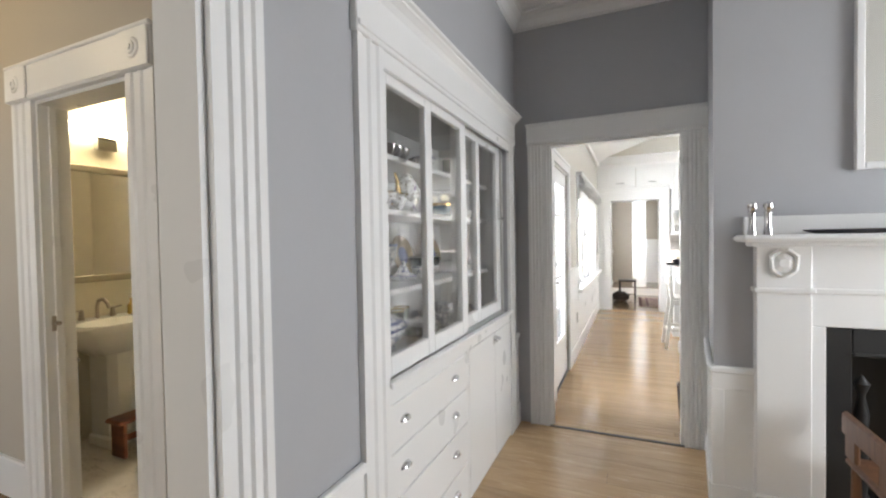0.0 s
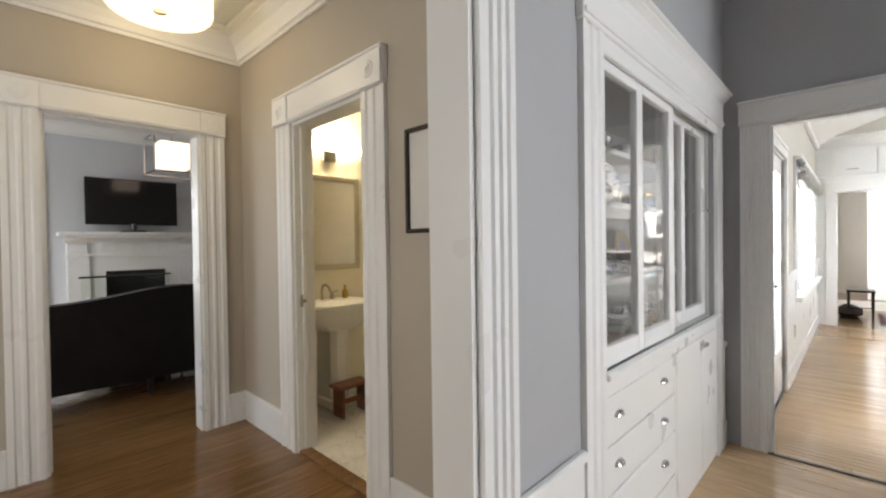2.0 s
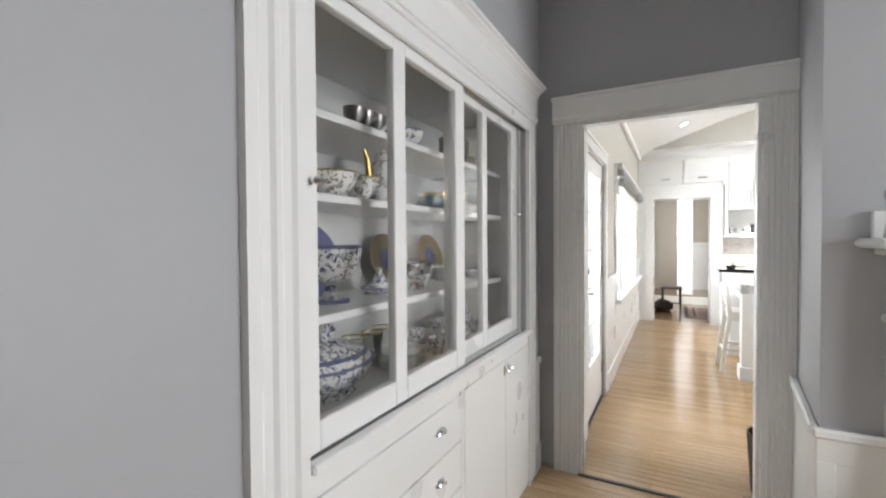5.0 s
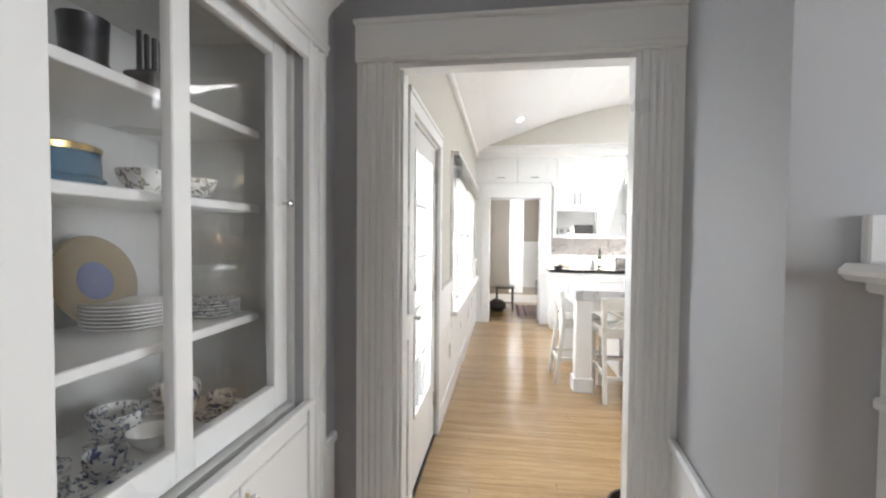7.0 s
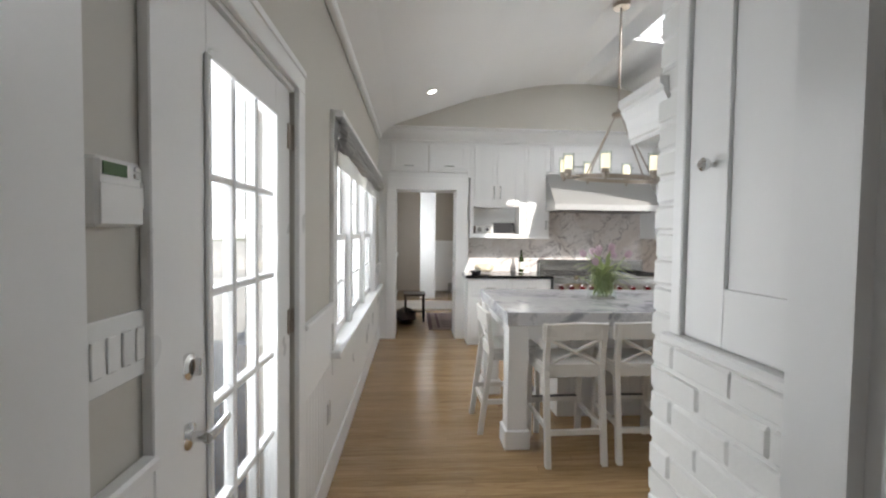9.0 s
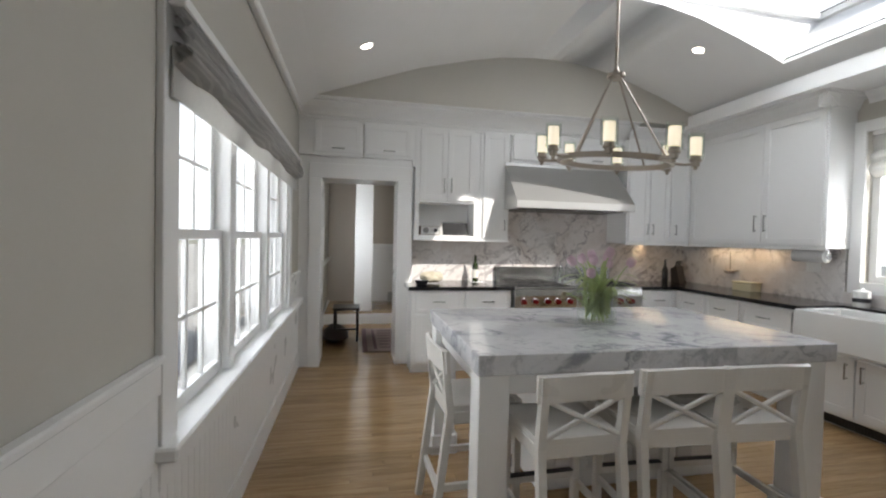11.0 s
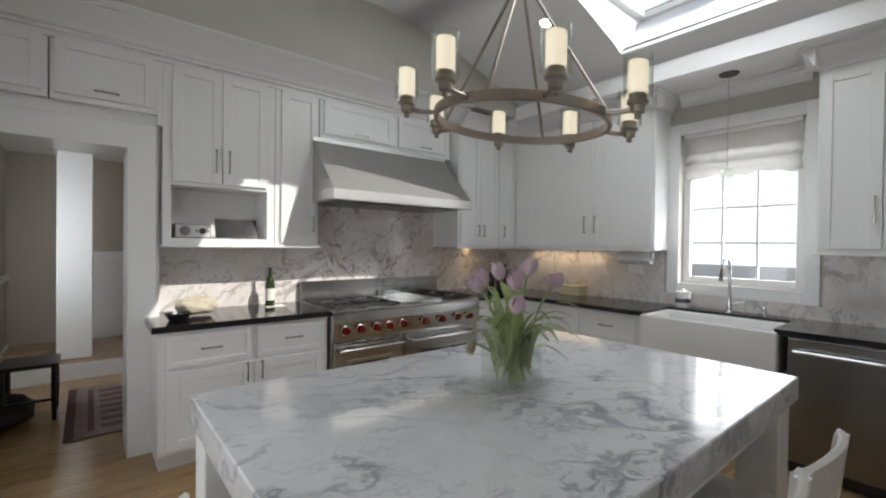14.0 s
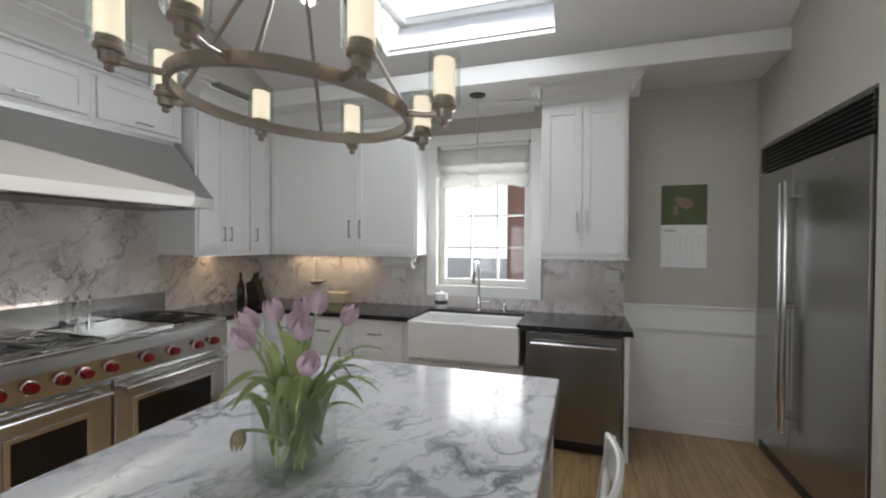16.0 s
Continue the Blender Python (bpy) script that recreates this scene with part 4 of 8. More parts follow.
for a, b, hu in ((2.805, 3.265, 3.245), (3.275, 3.745, 3.295)):
    bm = new_bm()
    box(bm, a, b, 0.004, 0.013, 0.03, 0.805, 0.003, mD)
    d = part("door", bm, WHITE, cup)
    bm = new_bm()
    box(bm, hu - 0.008, hu + 0.008, 0.013, 0.018, 0.735, 0.785, 0.002, mD)
    lathe(bm, [(0.004, 0.13), (0.006, 0.145), (0.012, 0.15), (0.012, 0.158), (0.006, 0.163)], (0.0, hu, 0.765), 12, "x")
    part("latch", bm, CHROME, d)
    for v in (0.12, 0.70):
        bm = new_bm()
        box(bm, (a if hu > (a + b) / 2 else b) - 0.006, (a if hu > (a + b) / 2 else b) + 0.006, 0.012, 0.017, v, v + 0.06, 0.001, mD)
        part("hinge", bm, WHITE, d)
for n0, ys, z0, z1, knob in ((-0.005, (1.995, 2.044, 2.362, 2.425, 2.775, 2.85), 0.89, 2.035, 2.02), (-0.045, (2.80, 2.866, 3.13, 3.185, 3.535, 3.615), 0.89, 2.045, 3.585)):
    bm = new_bm()
    box(bm, ys[0], ys[1], n0 - 0.03, n0, z0, z1, 0.003, mD)
    box(bm, ys[2], ys[3], n0 - 0.03, n0, z0, z1, 0.003, mD)
    box(bm, ys[4], ys[5], n0 - 0.03, n0, z0, z1, 0.003, mD)
    for a, b in ((ys[1], ys[2]), (ys[3], ys[4])):
        box(bm, a, b, n0 - 0.03, n0, z0, z0 + 0.075, 0.003, mD)
        box(bm, a, b, n0 - 0.03, n0, z1 - 0.07, z1, 0.003, mD)
    s = part("sliding_sash", bm, WHITE, cup)
    for a, b in ((ys[1], ys[2]), (ys[3], ys[4])):
        o = part("pane", B(a, b, n0 - 0.017, n0 - 0.014, z0 + 0.075, z1 - 0.07, 0, m=mD), PANE, s)
        o.visible_shadow = False
    bm = new_bm()
    lathe(bm, [(0.005, n0 + 0.12), (0.005, n0 + 0.135), (0.012, n0 + 0.142), (0.012, n0 + 0.15), (0.006, n0 + 0.156)], (0, knob, 1.53), 12, "x")
    part("knob", bm, CHROME, s, smooth=True)

ON = "china in the cupboard"


def turned(name, x, y, z, profile, mat, label, cat, n=24, extra=None):
    t = thing(name, (x, y, z), label, cat, ON)
    bm = new_bm()
    lathe(bm, profile, (x, y, z), n)
    part("body", bm, mat, t, smooth=True)
    if extra:
        extra(t, x, y, z)
    return t


def handle_ring(t, x, y, z, r, side, mat, w=0.007):
    bm = new_bm()
    tube(bm, [(x, y + side * (0.9 * r * math.sin(a)), z + r * 0.8 * math.cos(a)) for a in np.linspace(0.05, math.pi - 0.05, 9)], w, 8)
    part("handle", bm, mat, t, smooth=True)


def bowl(x, y, z, r, h, mat, label="footed bowl of painted china", foot=0.4, rim=None):
    t = turned("bowl", x, y, z, [(r * foot, 0), (r * foot, h * 0.08), (r * 0.62, h * 0.25), (r * 0.9, h * 0.62), (r, h), (r * 0.97, h), (r * 0.86, h * 0.64), (r * 0.5, h * 0.2), (0.002, h * 0.16)], mat, label, "bowl")
    if rim:
        bm = new_bm()
        lathe(bm, [(r * 0.985, h), (r * 1.01, h + 0.002), (r * 0.985, h + 0.005), (r * 0.96, h + 0.002)], (x, y, z), 24, cap=False)
        part("rim", bm, rim, t)
    return t


def cup_on_shelf(x, y, z, r=0.042, h=0.062, mat=None, side=1, saucer=True):
    t = turned("teacup", x, y, z, ([(0.07, 0), (0.072, 0.008), (0.045, 0.005)] if saucer else []) + [(r * 0.5, 0.006), (r * 0.55, 0.012), (r * 0.88, h * 0.55), (r, h), (r * 0.95, h), (r * 0.8, h * 0.5), (0.002, 0.018)], mat or BLUECHINA, "small painted china teacup on the shelf", "teacup", 20)
    handle_ring(t, x, y + side * r * 0.8, z + h * 0.55, 0.02, side, mat or BLUECHINA, 0.004)
    return t


def plates(x, y, z, r, n, mat):
    for i in range(n):
        bm = new_bm()
        lathe(bm, [(r * 0.55, 0), (r * 0.62, 0.003), (r, 0.011), (r, 0.014), (r * 0.62, 0.007), (0.002, 0.006)], (x, y, z + i * 0.0095), 28)
        solo("plate", bm, mat, "white china plate in a stack on the shelf", "plate", ON, smooth=True)


def standing_plate(y, z, r, mat, label, middle=None):
    lean = Matrix.Translation((-0.295, y, z)) @ Matrix.Rotation(radians(-14), 4, "Y") @ Matrix.Translation((0, 0, r))
    t = thing("display_plate", (-0.32, y, z), label, "plate", ON)
    for nm, prof, mt in (("rim", [(r * 0.42, 0.008), (r * 0.66, 0.010), (r * 0.98, 0.016), (r, 0.012), (r * 0.42, 0.0)], mat), ("centre", [(0.002, 0.006), (r * 0.3, 0.007), (r * 0.42, 0.009), (r * 0.42, 0.0)], middle or BLUECHINA)):
        bm = new_bm()
        lathe(bm, prof, (0, 0, 0), 32, "x", False, lean)
        part(nm, bm, mt, t, smooth=True)


def pot(x, y, z, r, h, mat, label, cat="teapot", spout=None):
    t = turned(cat.replace(" ", "_"), x, y, z, [(r * 0.6, 0), (r * 0.65, h * 0.05), (r * 0.95, h * 0.3), (r, h * 0.45), (r * 0.8, h * 0.68), (r * 0.5, h * 0.78), (r * 0.5, h * 0.80), (0.002, h * 0.81)], mat, label, cat)
    bm = new_bm()
    lathe(bm, [(r * 0.52, h * 0.80), (r * 0.4, h * 0.87), (r * 0.14, h * 0.92), (r * 0.1, h * 0.95), (r * 0.16, h * 0.98), (0.002, h)], (x, y, z), 20)
    part("lid", bm, mat, t, smooth=True)
    handle_ring(t, x, y + r * 0.85, z + h * 0.45, h * 0.25, 1, mat, 0.006)
    if spout:
        bm = new_bm()
        tube(bm, [(x, y - r * 0.85, z + h * 0.3), (x, y - r * 1.3, z + h * 0.5), (x, y - r * 1.45, z + h * 0.75), (x, y - r * 1.7, z + h * 0.88)], [0.016, 0.012, 0.009, 0.007], 10)
        part("spout", bm, spout, t, smooth=True)
    return t


DARKBLUE = china("dark_blue_china", (0.02, 0.025, 0.07), (0.03, 0.03, 0.08), 70)
BLUERIM = paint("blue_banded_china", (0.16, 0.18, 0.34), 0.12, 0.5, 0.0)
NIGHT = paint("black_glazed_china", (0.012, 0.013, 0.022), 0.10, 0.3, 0.0)

# top shelf
for y in (2.46, 2.52, 2.585):
    turned("goblet", -0.12, y, 1.765, [(0.022, 0), (0.010, 0.015), (0.012, 0.03), (0.036, 0.06), (0.038, 0.085), (0.034, 0.085), (0.010, 0.04)], SILVER, "tarnished silver goblet on the top shelf", "goblet")
turned("canister", -0.10, 2.645, 1.765, [(0.020, 0), (0.020, 0.045), (0.017, 0.045), (0.002, 0.04)], PEWTER, "small dark metal canister", "canister")
bowl(-0.08, 2.735, 1.765, 0.065, 0.055, BLUECHINA, "blue and white china bowl on the top shelf", 0.7, rim=BLUERIM)
turned("canister", -0.08, 3.08, 1.765, [(0.042, 0), (0.044, 0.01), (0.040, 0.02), (0.043, 0.09), (0.044, 0.10), (0.039, 0.10), (0.002, 0.09)], PEWTER, "dark metal canister on the top shelf", "canister")
t = thing("toast_rack", (-0.08, 3.26, 1.765), "dark silver toast rack with upright bars", "toast rack", ON)
part("base", B(-0.12, -0.04, 3.205, 3.315, 1.765, 1.815, 0.006), PEWTER, t)
for i in range(5):
    bm = new_bm()
    tube(bm, [(-0.08, 3.215 + i * 0.022, 1.815), (-0.08, 3.215 + i * 0.022, 1.905)], 0.006, 8)
    part("bar", bm, PEWTER, t)
# second shelf
pot(-0.10, 2.16, 1.528, 0.078, 0.115, DARKBLUE, "dark blue and gilt covered dish", "covered dish")
t = bowl(-0.10, 2.325, 1.528, 0.085, 0.075, FLORAL, "floral china tureen base", rim=GOLD)
for side in (-1, 1):
    handle_ring(t, -0.10, 2.325 + side * 0.075, 1.582, 0.022, side, FLORAL, 0.005)
bowl(-0.11, 2.475, 1.528, 0.062, 0.08, FLORAL, "floral china bowl with gilt rim", rim=GOLD)
pot(-0.14, 2.655, 1.528, 0.070, 0.225, FLORAL, "tall floral coffee pot with gilt spout", "coffee pot", GOLD)
standing_plate(2.79, 1.528, 0.05, FLORAL, "small floral saucer leaning at the back", FLORAL)
t = thing("covered_dish", (-0.11, 3.02, 1.528), "blue glass dish with a gilt lid", "dish", ON)
bm = new_bm()
lathe(bm, [(0.094, 0), (0.10, 0.008), (0.092, 0.016), (0.09, 0.06), (0.002, 0.061)], (-0.11, 3.02, 1.528), 28)
part("body", bm, BLUEGLASS, t, smooth=True)
bm = new_bm()
lathe(bm, [(0.092, 0.061), (0.093, 0.072), (0.085, 0.076), (0.002, 0.08)], (-0.11, 3.02, 1.528), 28)
part("lid", bm, GOLD, t, smooth=True)
for y in (3.27, 3.44):
    t = bowl(-0.12, y, 1.528, 0.062, 0.06, FLORAL, "small floral sauce boat")
    handle_ring(t, -0.12, y + 0.055, 1.568, 0.028, 1, FLORAL, 0.005)
# third shelf
standing_plate(2.45, 1.18, 0.145, BLUERIM, "large dark blue display plate leaning at the back", BLUERIM)
standing_plate(2.92, 1.18, 0.125, GILT, "gilt display plate with a blue medallion", BLUERIM)
standing_plate(3.32, 1.18, 0.125, GILT, "gilt display plate with a blue medallion", BLUERIM)
t = turned("mug", -0.17, 2.19, 1.18, [(0.044, 0), (0.048, 0.008), (0.046, 0.105), (0.042, 0.105), (0.040, 0.012), (0.002, 0.011)], BLUECHINA, "blue and white china mug on the shelf", "mug")
bm = new_bm()
lathe(bm, [(0.0485, 0.094), (0.0485, 0.104), (0.046, 0.105)], (-0.17, 2.19, 1.18), 24, cap=False)
part("rim", bm, BLUERIM, t)
t = turned("compote", -0.19, 2.41, 1.18, [(0.066, 0), (0.064, 0.010), (0.03, 0.022), (0.018, 0.045), (0.022, 0.065), (0.07, 0.085), (0.098, 0.125), (0.112, 0.195), (0.106, 0.195), (0.09, 0.13), (0.06, 0.095), (0.002, 0.088)], BLUECHINA, "blue and white footed compote", "compote", 32)
bm = new_bm()
lathe(bm, [(0.113, 0.186), (0.1145, 0.196), (0.106, 0.197)], (-0.19, 2.41, 1.18), 32, cap=False)
part("rim", bm, BLUERIM, t)
bm = new_bm()
lathe(bm, [(0.0665, 0.001), (0.066, 0.011), (0.055, 0.014)], (-0.19, 2.41, 1.18), 28, cap=False)
part("foot_band", bm, BLUERIM, t)
t = bowl(-0.19, 2.69, 1.18, 0.075, 0.022, BLUECHINA, "small blue painted cover dish", 0.9, rim=BLUERIM)
bm = new_bm()
lathe(bm, [(0.062, 0.02), (0.034, 0.045), (0.020, 0.075), (0.010, 0.082), (0.014, 0.094), (0.002, 0.105)], (-0.19, 2.69, 1.18), 20)
part("lid", bm, BLUECHINA, t, smooth=True)
t = turned("bowl", -0.16, 2.89, 1.18, [(0.05, 0), (0.052, 0.008), (0.068, 0.02), (0.080, 0.06), (0.088, 0.115), (0.084, 0.115), (0.074, 0.06), (0.002, 0.02)], IMARI, "deep bowl of black and red patterned china", "bowl", 28)
bm = new_bm()
lathe(bm, [(0.083, 0.068), (0.0895, 0.112), (0.0885, 0.117)], (-0.16, 2.89, 1.18), 28, cap=False)
part("band", bm, NIGHT, t)
bm = new_bm()
lathe(bm, [(0.0885, 0.115), (0.0905, 0.118), (0.084, 0.119)], (-0.16, 2.89, 1.18), 28, cap=False)
part("rim", bm, PORC, t)
plates(-0.23, 3.33, 1.18, 0.105, 7, PORC)
plates(-0.13, 3.52, 1.18, 0.085, 5, BLUECHINA)
# bottom shelf
TY = 2.345
t = thing("soup_tureen", (-0.15, TY, 0.886), "large blue patterned oval soup tureen", "tureen", ON)
for nm, prof, mt in (("body", [(0.075, 0), (0.08, 0.008), (0.07, 0.02), (0.105, 0.05), (0.125, 0.09), (0.13, 0.105), (0.12, 0.105), (0.10, 0.06), (0.002, 0.03)], BLUECHINA),
                     ("rim", [(0.127, 0.102), (0.135, 0.108), (0.132, 0.114), (0.118, 0.112)], BLUERIM),
                     ("lid", [(0.122, 0.112), (0.11, 0.135), (0.075, 0.16), (0.04, 0.175), (0.018, 0.182), (0.02, 0.20), (0.028, 0.215), (0.016, 0.232), (0.002, 0.238)], BLUECHINA),
                     ("lid_band", [(0.114, 0.131), (0.109, 0.139), (0.104, 0.142)], BLUERIM)):
    bm = new_bm()
    lathe(bm, prof, (-0.15, TY, 0.886), 36, cap=nm in ("body", "lid"))
    for v in bm.verts:
        v.co.y = TY + (v.co.y - TY) * 1.45
    part(nm, bm, mt, t, smooth=True)
for side in (-1, 1):
    handle_ring(t, -0.15, TY + side * 0.175, 0.975, 0.03, side, BLUECHINA, 0.007)
for i, (x, y) in enumerate(((-0.30, 2.10), (-0.31, 2.20), (-0.30, 2.31), (-0.31, 2.42), (-0.29, 2.52), (-0.27, 2.62), (-0.26, 2.73), (-0.29, 2.84))):
    t = turned("tumbler", x, y, 0.886, [(0.036, 0), (0.047, 0.125), (0.045, 0.125), (0.033, 0.01)], CRYSTAL, "clear glass tumbler with a gilt rim", "tumbler")
    bm = new_bm()
    lathe(bm, [(0.0465, 0.119), (0.0478, 0.126), (0.0445, 0.126)], (x, y, 0.886), 24, cap=False)
    part("rim", bm, GOLD, t)
plates(-0.14, 2.74, 0.886, 0.115, 4, CRYSTAL)
plates(-0.14, 2.76, 0.926, 0.075, 3, PORC)
for x, y in ((-0.10, 3.00), (-0.28, 3.12), (-0.10, 3.13), (-0.29, 3.52)):
    cup_on_shelf(x, y, 0.886)
cup_on_shelf(-0.23, 3.29, 0.886, 0.065, 0.085)
t = bowl(-0.11, 3.27, 0.886, 0.055, 0.05, PORC, "small white sauce boat on the bottom shelf")
handle_ring(t, -0.11, 3.325, 0.92, 0.022, 1, PORC, 0.005)
pot(-0.18, 3.46, 0.886, 0.048, 0.15, BLUECHINA, "small blue and white teapot", "teapot", BLUECHINA)
cup_on_shelf(-0.08, 3.50, 0.886)

# fireplace of the dining room
mant = thing("mantelpiece", (2.16, 3.151, 0), "white painted wooden mantelpiece on the chimney breast", "mantelpiece")
for a, b in ((1.464, 1.676), (2.649, 2.861)):
    bm = new_bm()
    box(bm, a, b, 3.146, 3.206, 0.0, 1.354, 0.004)
    box(bm, a - 0.01, b + 0.01, 3.128, 3.206, 0.0, 0.15, 0.004)
    box(bm, a - 0.012, b + 0.012, 3.13, 3.206, 1.118, 1.141, 0.005)
    part("pilaster", bm, WHITE, mant)
    bm = new_bm()
    cx = (a + b) / 2
    lathe(bm, [(0.012, 3.148), (0.045, 3.143), (0.03, 3.135), (0.02, 3.13)], (cx, 0, 1.257), 8, "y")
    for s in (-1, 1):
        tube(bm, [(cx + s * 0.01, 3.138, 1.197), (cx + s * 0.045, 3.138, 1.224), (cx + s * 0.05, 3.138, 1.289), (cx + s * 0.015, 3.138, 1.317)], 0.009, 8)
    part("carved_ornament", bm, WHITE, mant)
bm = new_bm()
box(bm, 1.676, 2.649, 3.165, 3.206, 0.966, 1.354, 0.003)
box(bm, 1.676, 1.732, 3.165, 3.206, 0.0, 0.966, 0.003)
box(bm, 2.594, 2.649, 3.165, 3.206, 0.0, 0.966, 0.003)
box(bm, 1.676, 2.649, 3.153, 3.206, 1.118, 1.141, 0.004)
part("frieze", bm, WHITE, mant)
bm = new_bm()
box(bm, 1.381, 2.953, 2.994, 3.206, 1.358, 1.39, 0.012)
box(bm, 1.432, 2.898, 3.095, 3.206, 1.335, 1.358, 0.006)
part("shelf", bm, WHITE, mant)
part("backboard", B(1.423, 2.907, 3.183, 3.206, 1.39, 1.478, 0.004), WHITE, mant)
fb = thing("firebox", (2.16, 3.28, 0), "black painted iron fireplace insert", "fireplace")
bm = new_bm()
box(bm, 1.736, 1.828, 3.178, 3.234, 0.0, 0.962, 0.004)
box(bm, 2.492, 2.584, 3.178, 3.234, 0.0, 0.962, 0.004)
box(bm, 1.828, 2.492, 3.178, 3.234, 0.846, 0.962, 0.004)
box(bm, 1.828, 2.492, 3.165, 3.178, 0.837, 0.856, 0.005)
part("surround", bm, IRON, fb)
bm = new_bm()
box(bm, 1.745, 1.764, 3.234, 3.63, 0.0, 0.962)
box(bm, 2.557, 2.575, 3.234, 3.63, 0.0, 0.962)
box(bm, 1.764, 2.557, 3.612, 3.63, 0.0, 0.962)
box(bm, 1.764, 2.557, 3.234, 3.612, 0.943, 0.962)
part("lining", bm, IRON, fb)
bm = new_bm()
lathe(bm, [(0.03, 0.0), (0.045, 0.02), (0.02, 0.06), (0.03, 0.16), (0.018, 0.3), (0.028, 0.42), (0.012, 0.5), (0.03, 0.56), (0.002, 0.6)], (1.874, 3.215, 0.15), 14)
part("andiron", bm, IRON, fb, smooth=True)
for x in (1.432, 1.492):
    bm = new_bm()
    lathe(bm, [(0.020, 0), (0.017, 0.02), (0.013, 0.05), (0.014, 0.09), (0.018, 0.105), (0.013, 0.11), (0.022, 0.125), (0.02, 0.142), (0.002, 0.15)], (x, 3.068, 1.39), 18)
    solo("candlestick", bm, CHROME, "small polished silver candlestick on the mantel", "candlestick", "pair of candlesticks", smooth=True)
bm = new_bm()
prof = [(0.0, 0.012), (0.09, 0.006), (0.13, 0.0), (0.16, 0.014), (0.165, 0.02), (0.15, 0.018), (0.11, 0.014), (0.0, 0.018)]
lathe(bm, [(r * 1.35 + 0.001, z) for r, z in prof], (1.847, 3.095, 1.39), 20, cap=False)
bmesh.ops.scale(bm, vec=(1, 0.4, 1), space=Matrix.Translation((-1.847, -3.095, 0)), verts=bm.verts)
solo("tray", bm, PEWTER, "long dark metal tray on the mantel shelf", "tray", smooth=True)
pic = thing("picture_frame", (2.216, 3.188, 1.69), "framed picture hung above the mantelpiece", "picture")
bm = new_bm()
box(bm, 1.838, 1.87, 3.178, 3.206, 1.672, 2.506, 0.004)
box(bm, 2.557, 2.589, 3.178, 3.206, 1.672, 2.506, 0.004)
box(bm, 1.87, 2.557, 3.178, 3.206, 1.672, 1.704, 0.004)
box(bm, 1.87, 2.557, 3.178, 3.206, 2.474, 2.506, 0.004)
part("frame", bm, WHITE, pic)
part("mat_board", B(1.87, 2.557, 3.189, 3.206, 1.704, 2.474), paint("cream_mat_board", (0.70, 0.69, 0.64), 0.7), pic)
part("pane", B(1.87, 2.557, 3.184, 3.187, 1.704, 2.474), PANE, pic)
ch = thing("wooden_chair", (1.80, 2.75, 0), "brown wooden chair in front of the fireplace", "chair")
CHW = wood("brown_chair_wood", (0.09, 0.04, 0.02), (0.22, 0.11, 0.06), 0.35, "z")
part("seat", B(1.76, 2.14, 2.68, 3.06, 0.40, 0.43, 0.01), CHW, ch)
for x, y in ((1.79, 2.70), (2.11, 2.70), (1.79, 3.03), (2.11, 3.03)):
    bm = new_bm()
    lathe(bm, [(0.018, 0), (0.02, 0.2), (0.016, 0.40)], (x, y, 0), 10)
    part("leg", bm, CHW, ch)
bm = new_bm()
box(bm, 1.76, 1.78, 2.68, 2.78, 0.43, 0.60, 0.008)
box(bm, 1.76, 1.78, 2.96, 3.06, 0.43, 0.60, 0.008)
box(bm, 1.755, 1.785, 2.66, 3.08, 0.52, 0.62, 0.01)
part("backrest", bm, CHW, ch)

# ---- hall, bathroom and living room things ----
hl = thing("ceiling_lamp", (-2.15, 1.22, 2.80), "round glowing drum lamp on the hall ceiling", "lamp")
bm = new_bm()
lathe(bm, [(0.26, 2.72), (0.275, 2.74), (0.275, 2.87), (0.26, 2.88)], (-2.15, 1.22, 0), 40)
part("shade", bm, glow("lit_cream_shade", (1, 0.78, 0.42), 0.48), hl, smooth=True)
bm = new_bm()
lathe(bm, [(0.02, 2.705), (0.035, 2.71), (0.035, 2.72), (0.002, 2.72)], (-2.15, 1.22, 0), 16)
lathe(bm, [(0.07, 2.88), (0.08, 2.96)], (-2.15, 1.22, 0), 20)
part("mount", bm, NICKEL, hl)
pf = thing("picture_frame", (-0.62, 1.87, 1.2), "slim dark framed picture on the hall wall", "picture")
bm = new_bm()
for a, b, c, d in ((-0.75, -0.73, 1.40, 1.88), (-0.37, -0.35, 1.40, 1.88), (-0.73, -0.37, 1.40, 1.42), (-0.73, -0.37, 1.86, 1.88)):
    box(bm, a, b, 1.853, 1.878, c, d, 0.003)
part("frame", bm, DARKWOOD, pf)
part("mat_board", B(-0.73, -0.37, 1.868, 1.878, 1.42, 1.86), paint("white_mat_board", (0.72, 0.70, 0.66), 0.7), pf)
structure("floor_bathroom", B(-2.66, -0.50, 1.90, 3.6, -0.01, 0.012), BATHTILE, "pale marble bathroom floor", "floor")
structure("floor_bath_threshold", B(-1.87, -1.09, 1.88, 1.96, -0.01, 0.018, 0.004), HALLWOOD, "brown wooden threshold of the bathroom", "floor")
ws = thing("washbasin", (-2.42, 2.50, 0), "white pedestal washbasin against the bathroom wall", "washbasin")
bm = new_bm()
ring = []
for z, gx, gy in ((0.66, 0.14, 0.16), (0.74, 0.22, 0.25), (0.82, 0.25, 0.30), (0.86, 0.26, 0.315), (0.875, 0.255, 0.31)):
    r = []
    for i in range(32):
        a = 2 * math.pi * i / 32
        c, s = math.cos(a), math.sin(a)
        p = 0.45
        r.append(bm.verts.new((-2.405 + gx * math.copysign(abs(c) ** p, c), 2.50 + gy * math.copysign(abs(s) ** p, s), z)))
    ring.append(r)
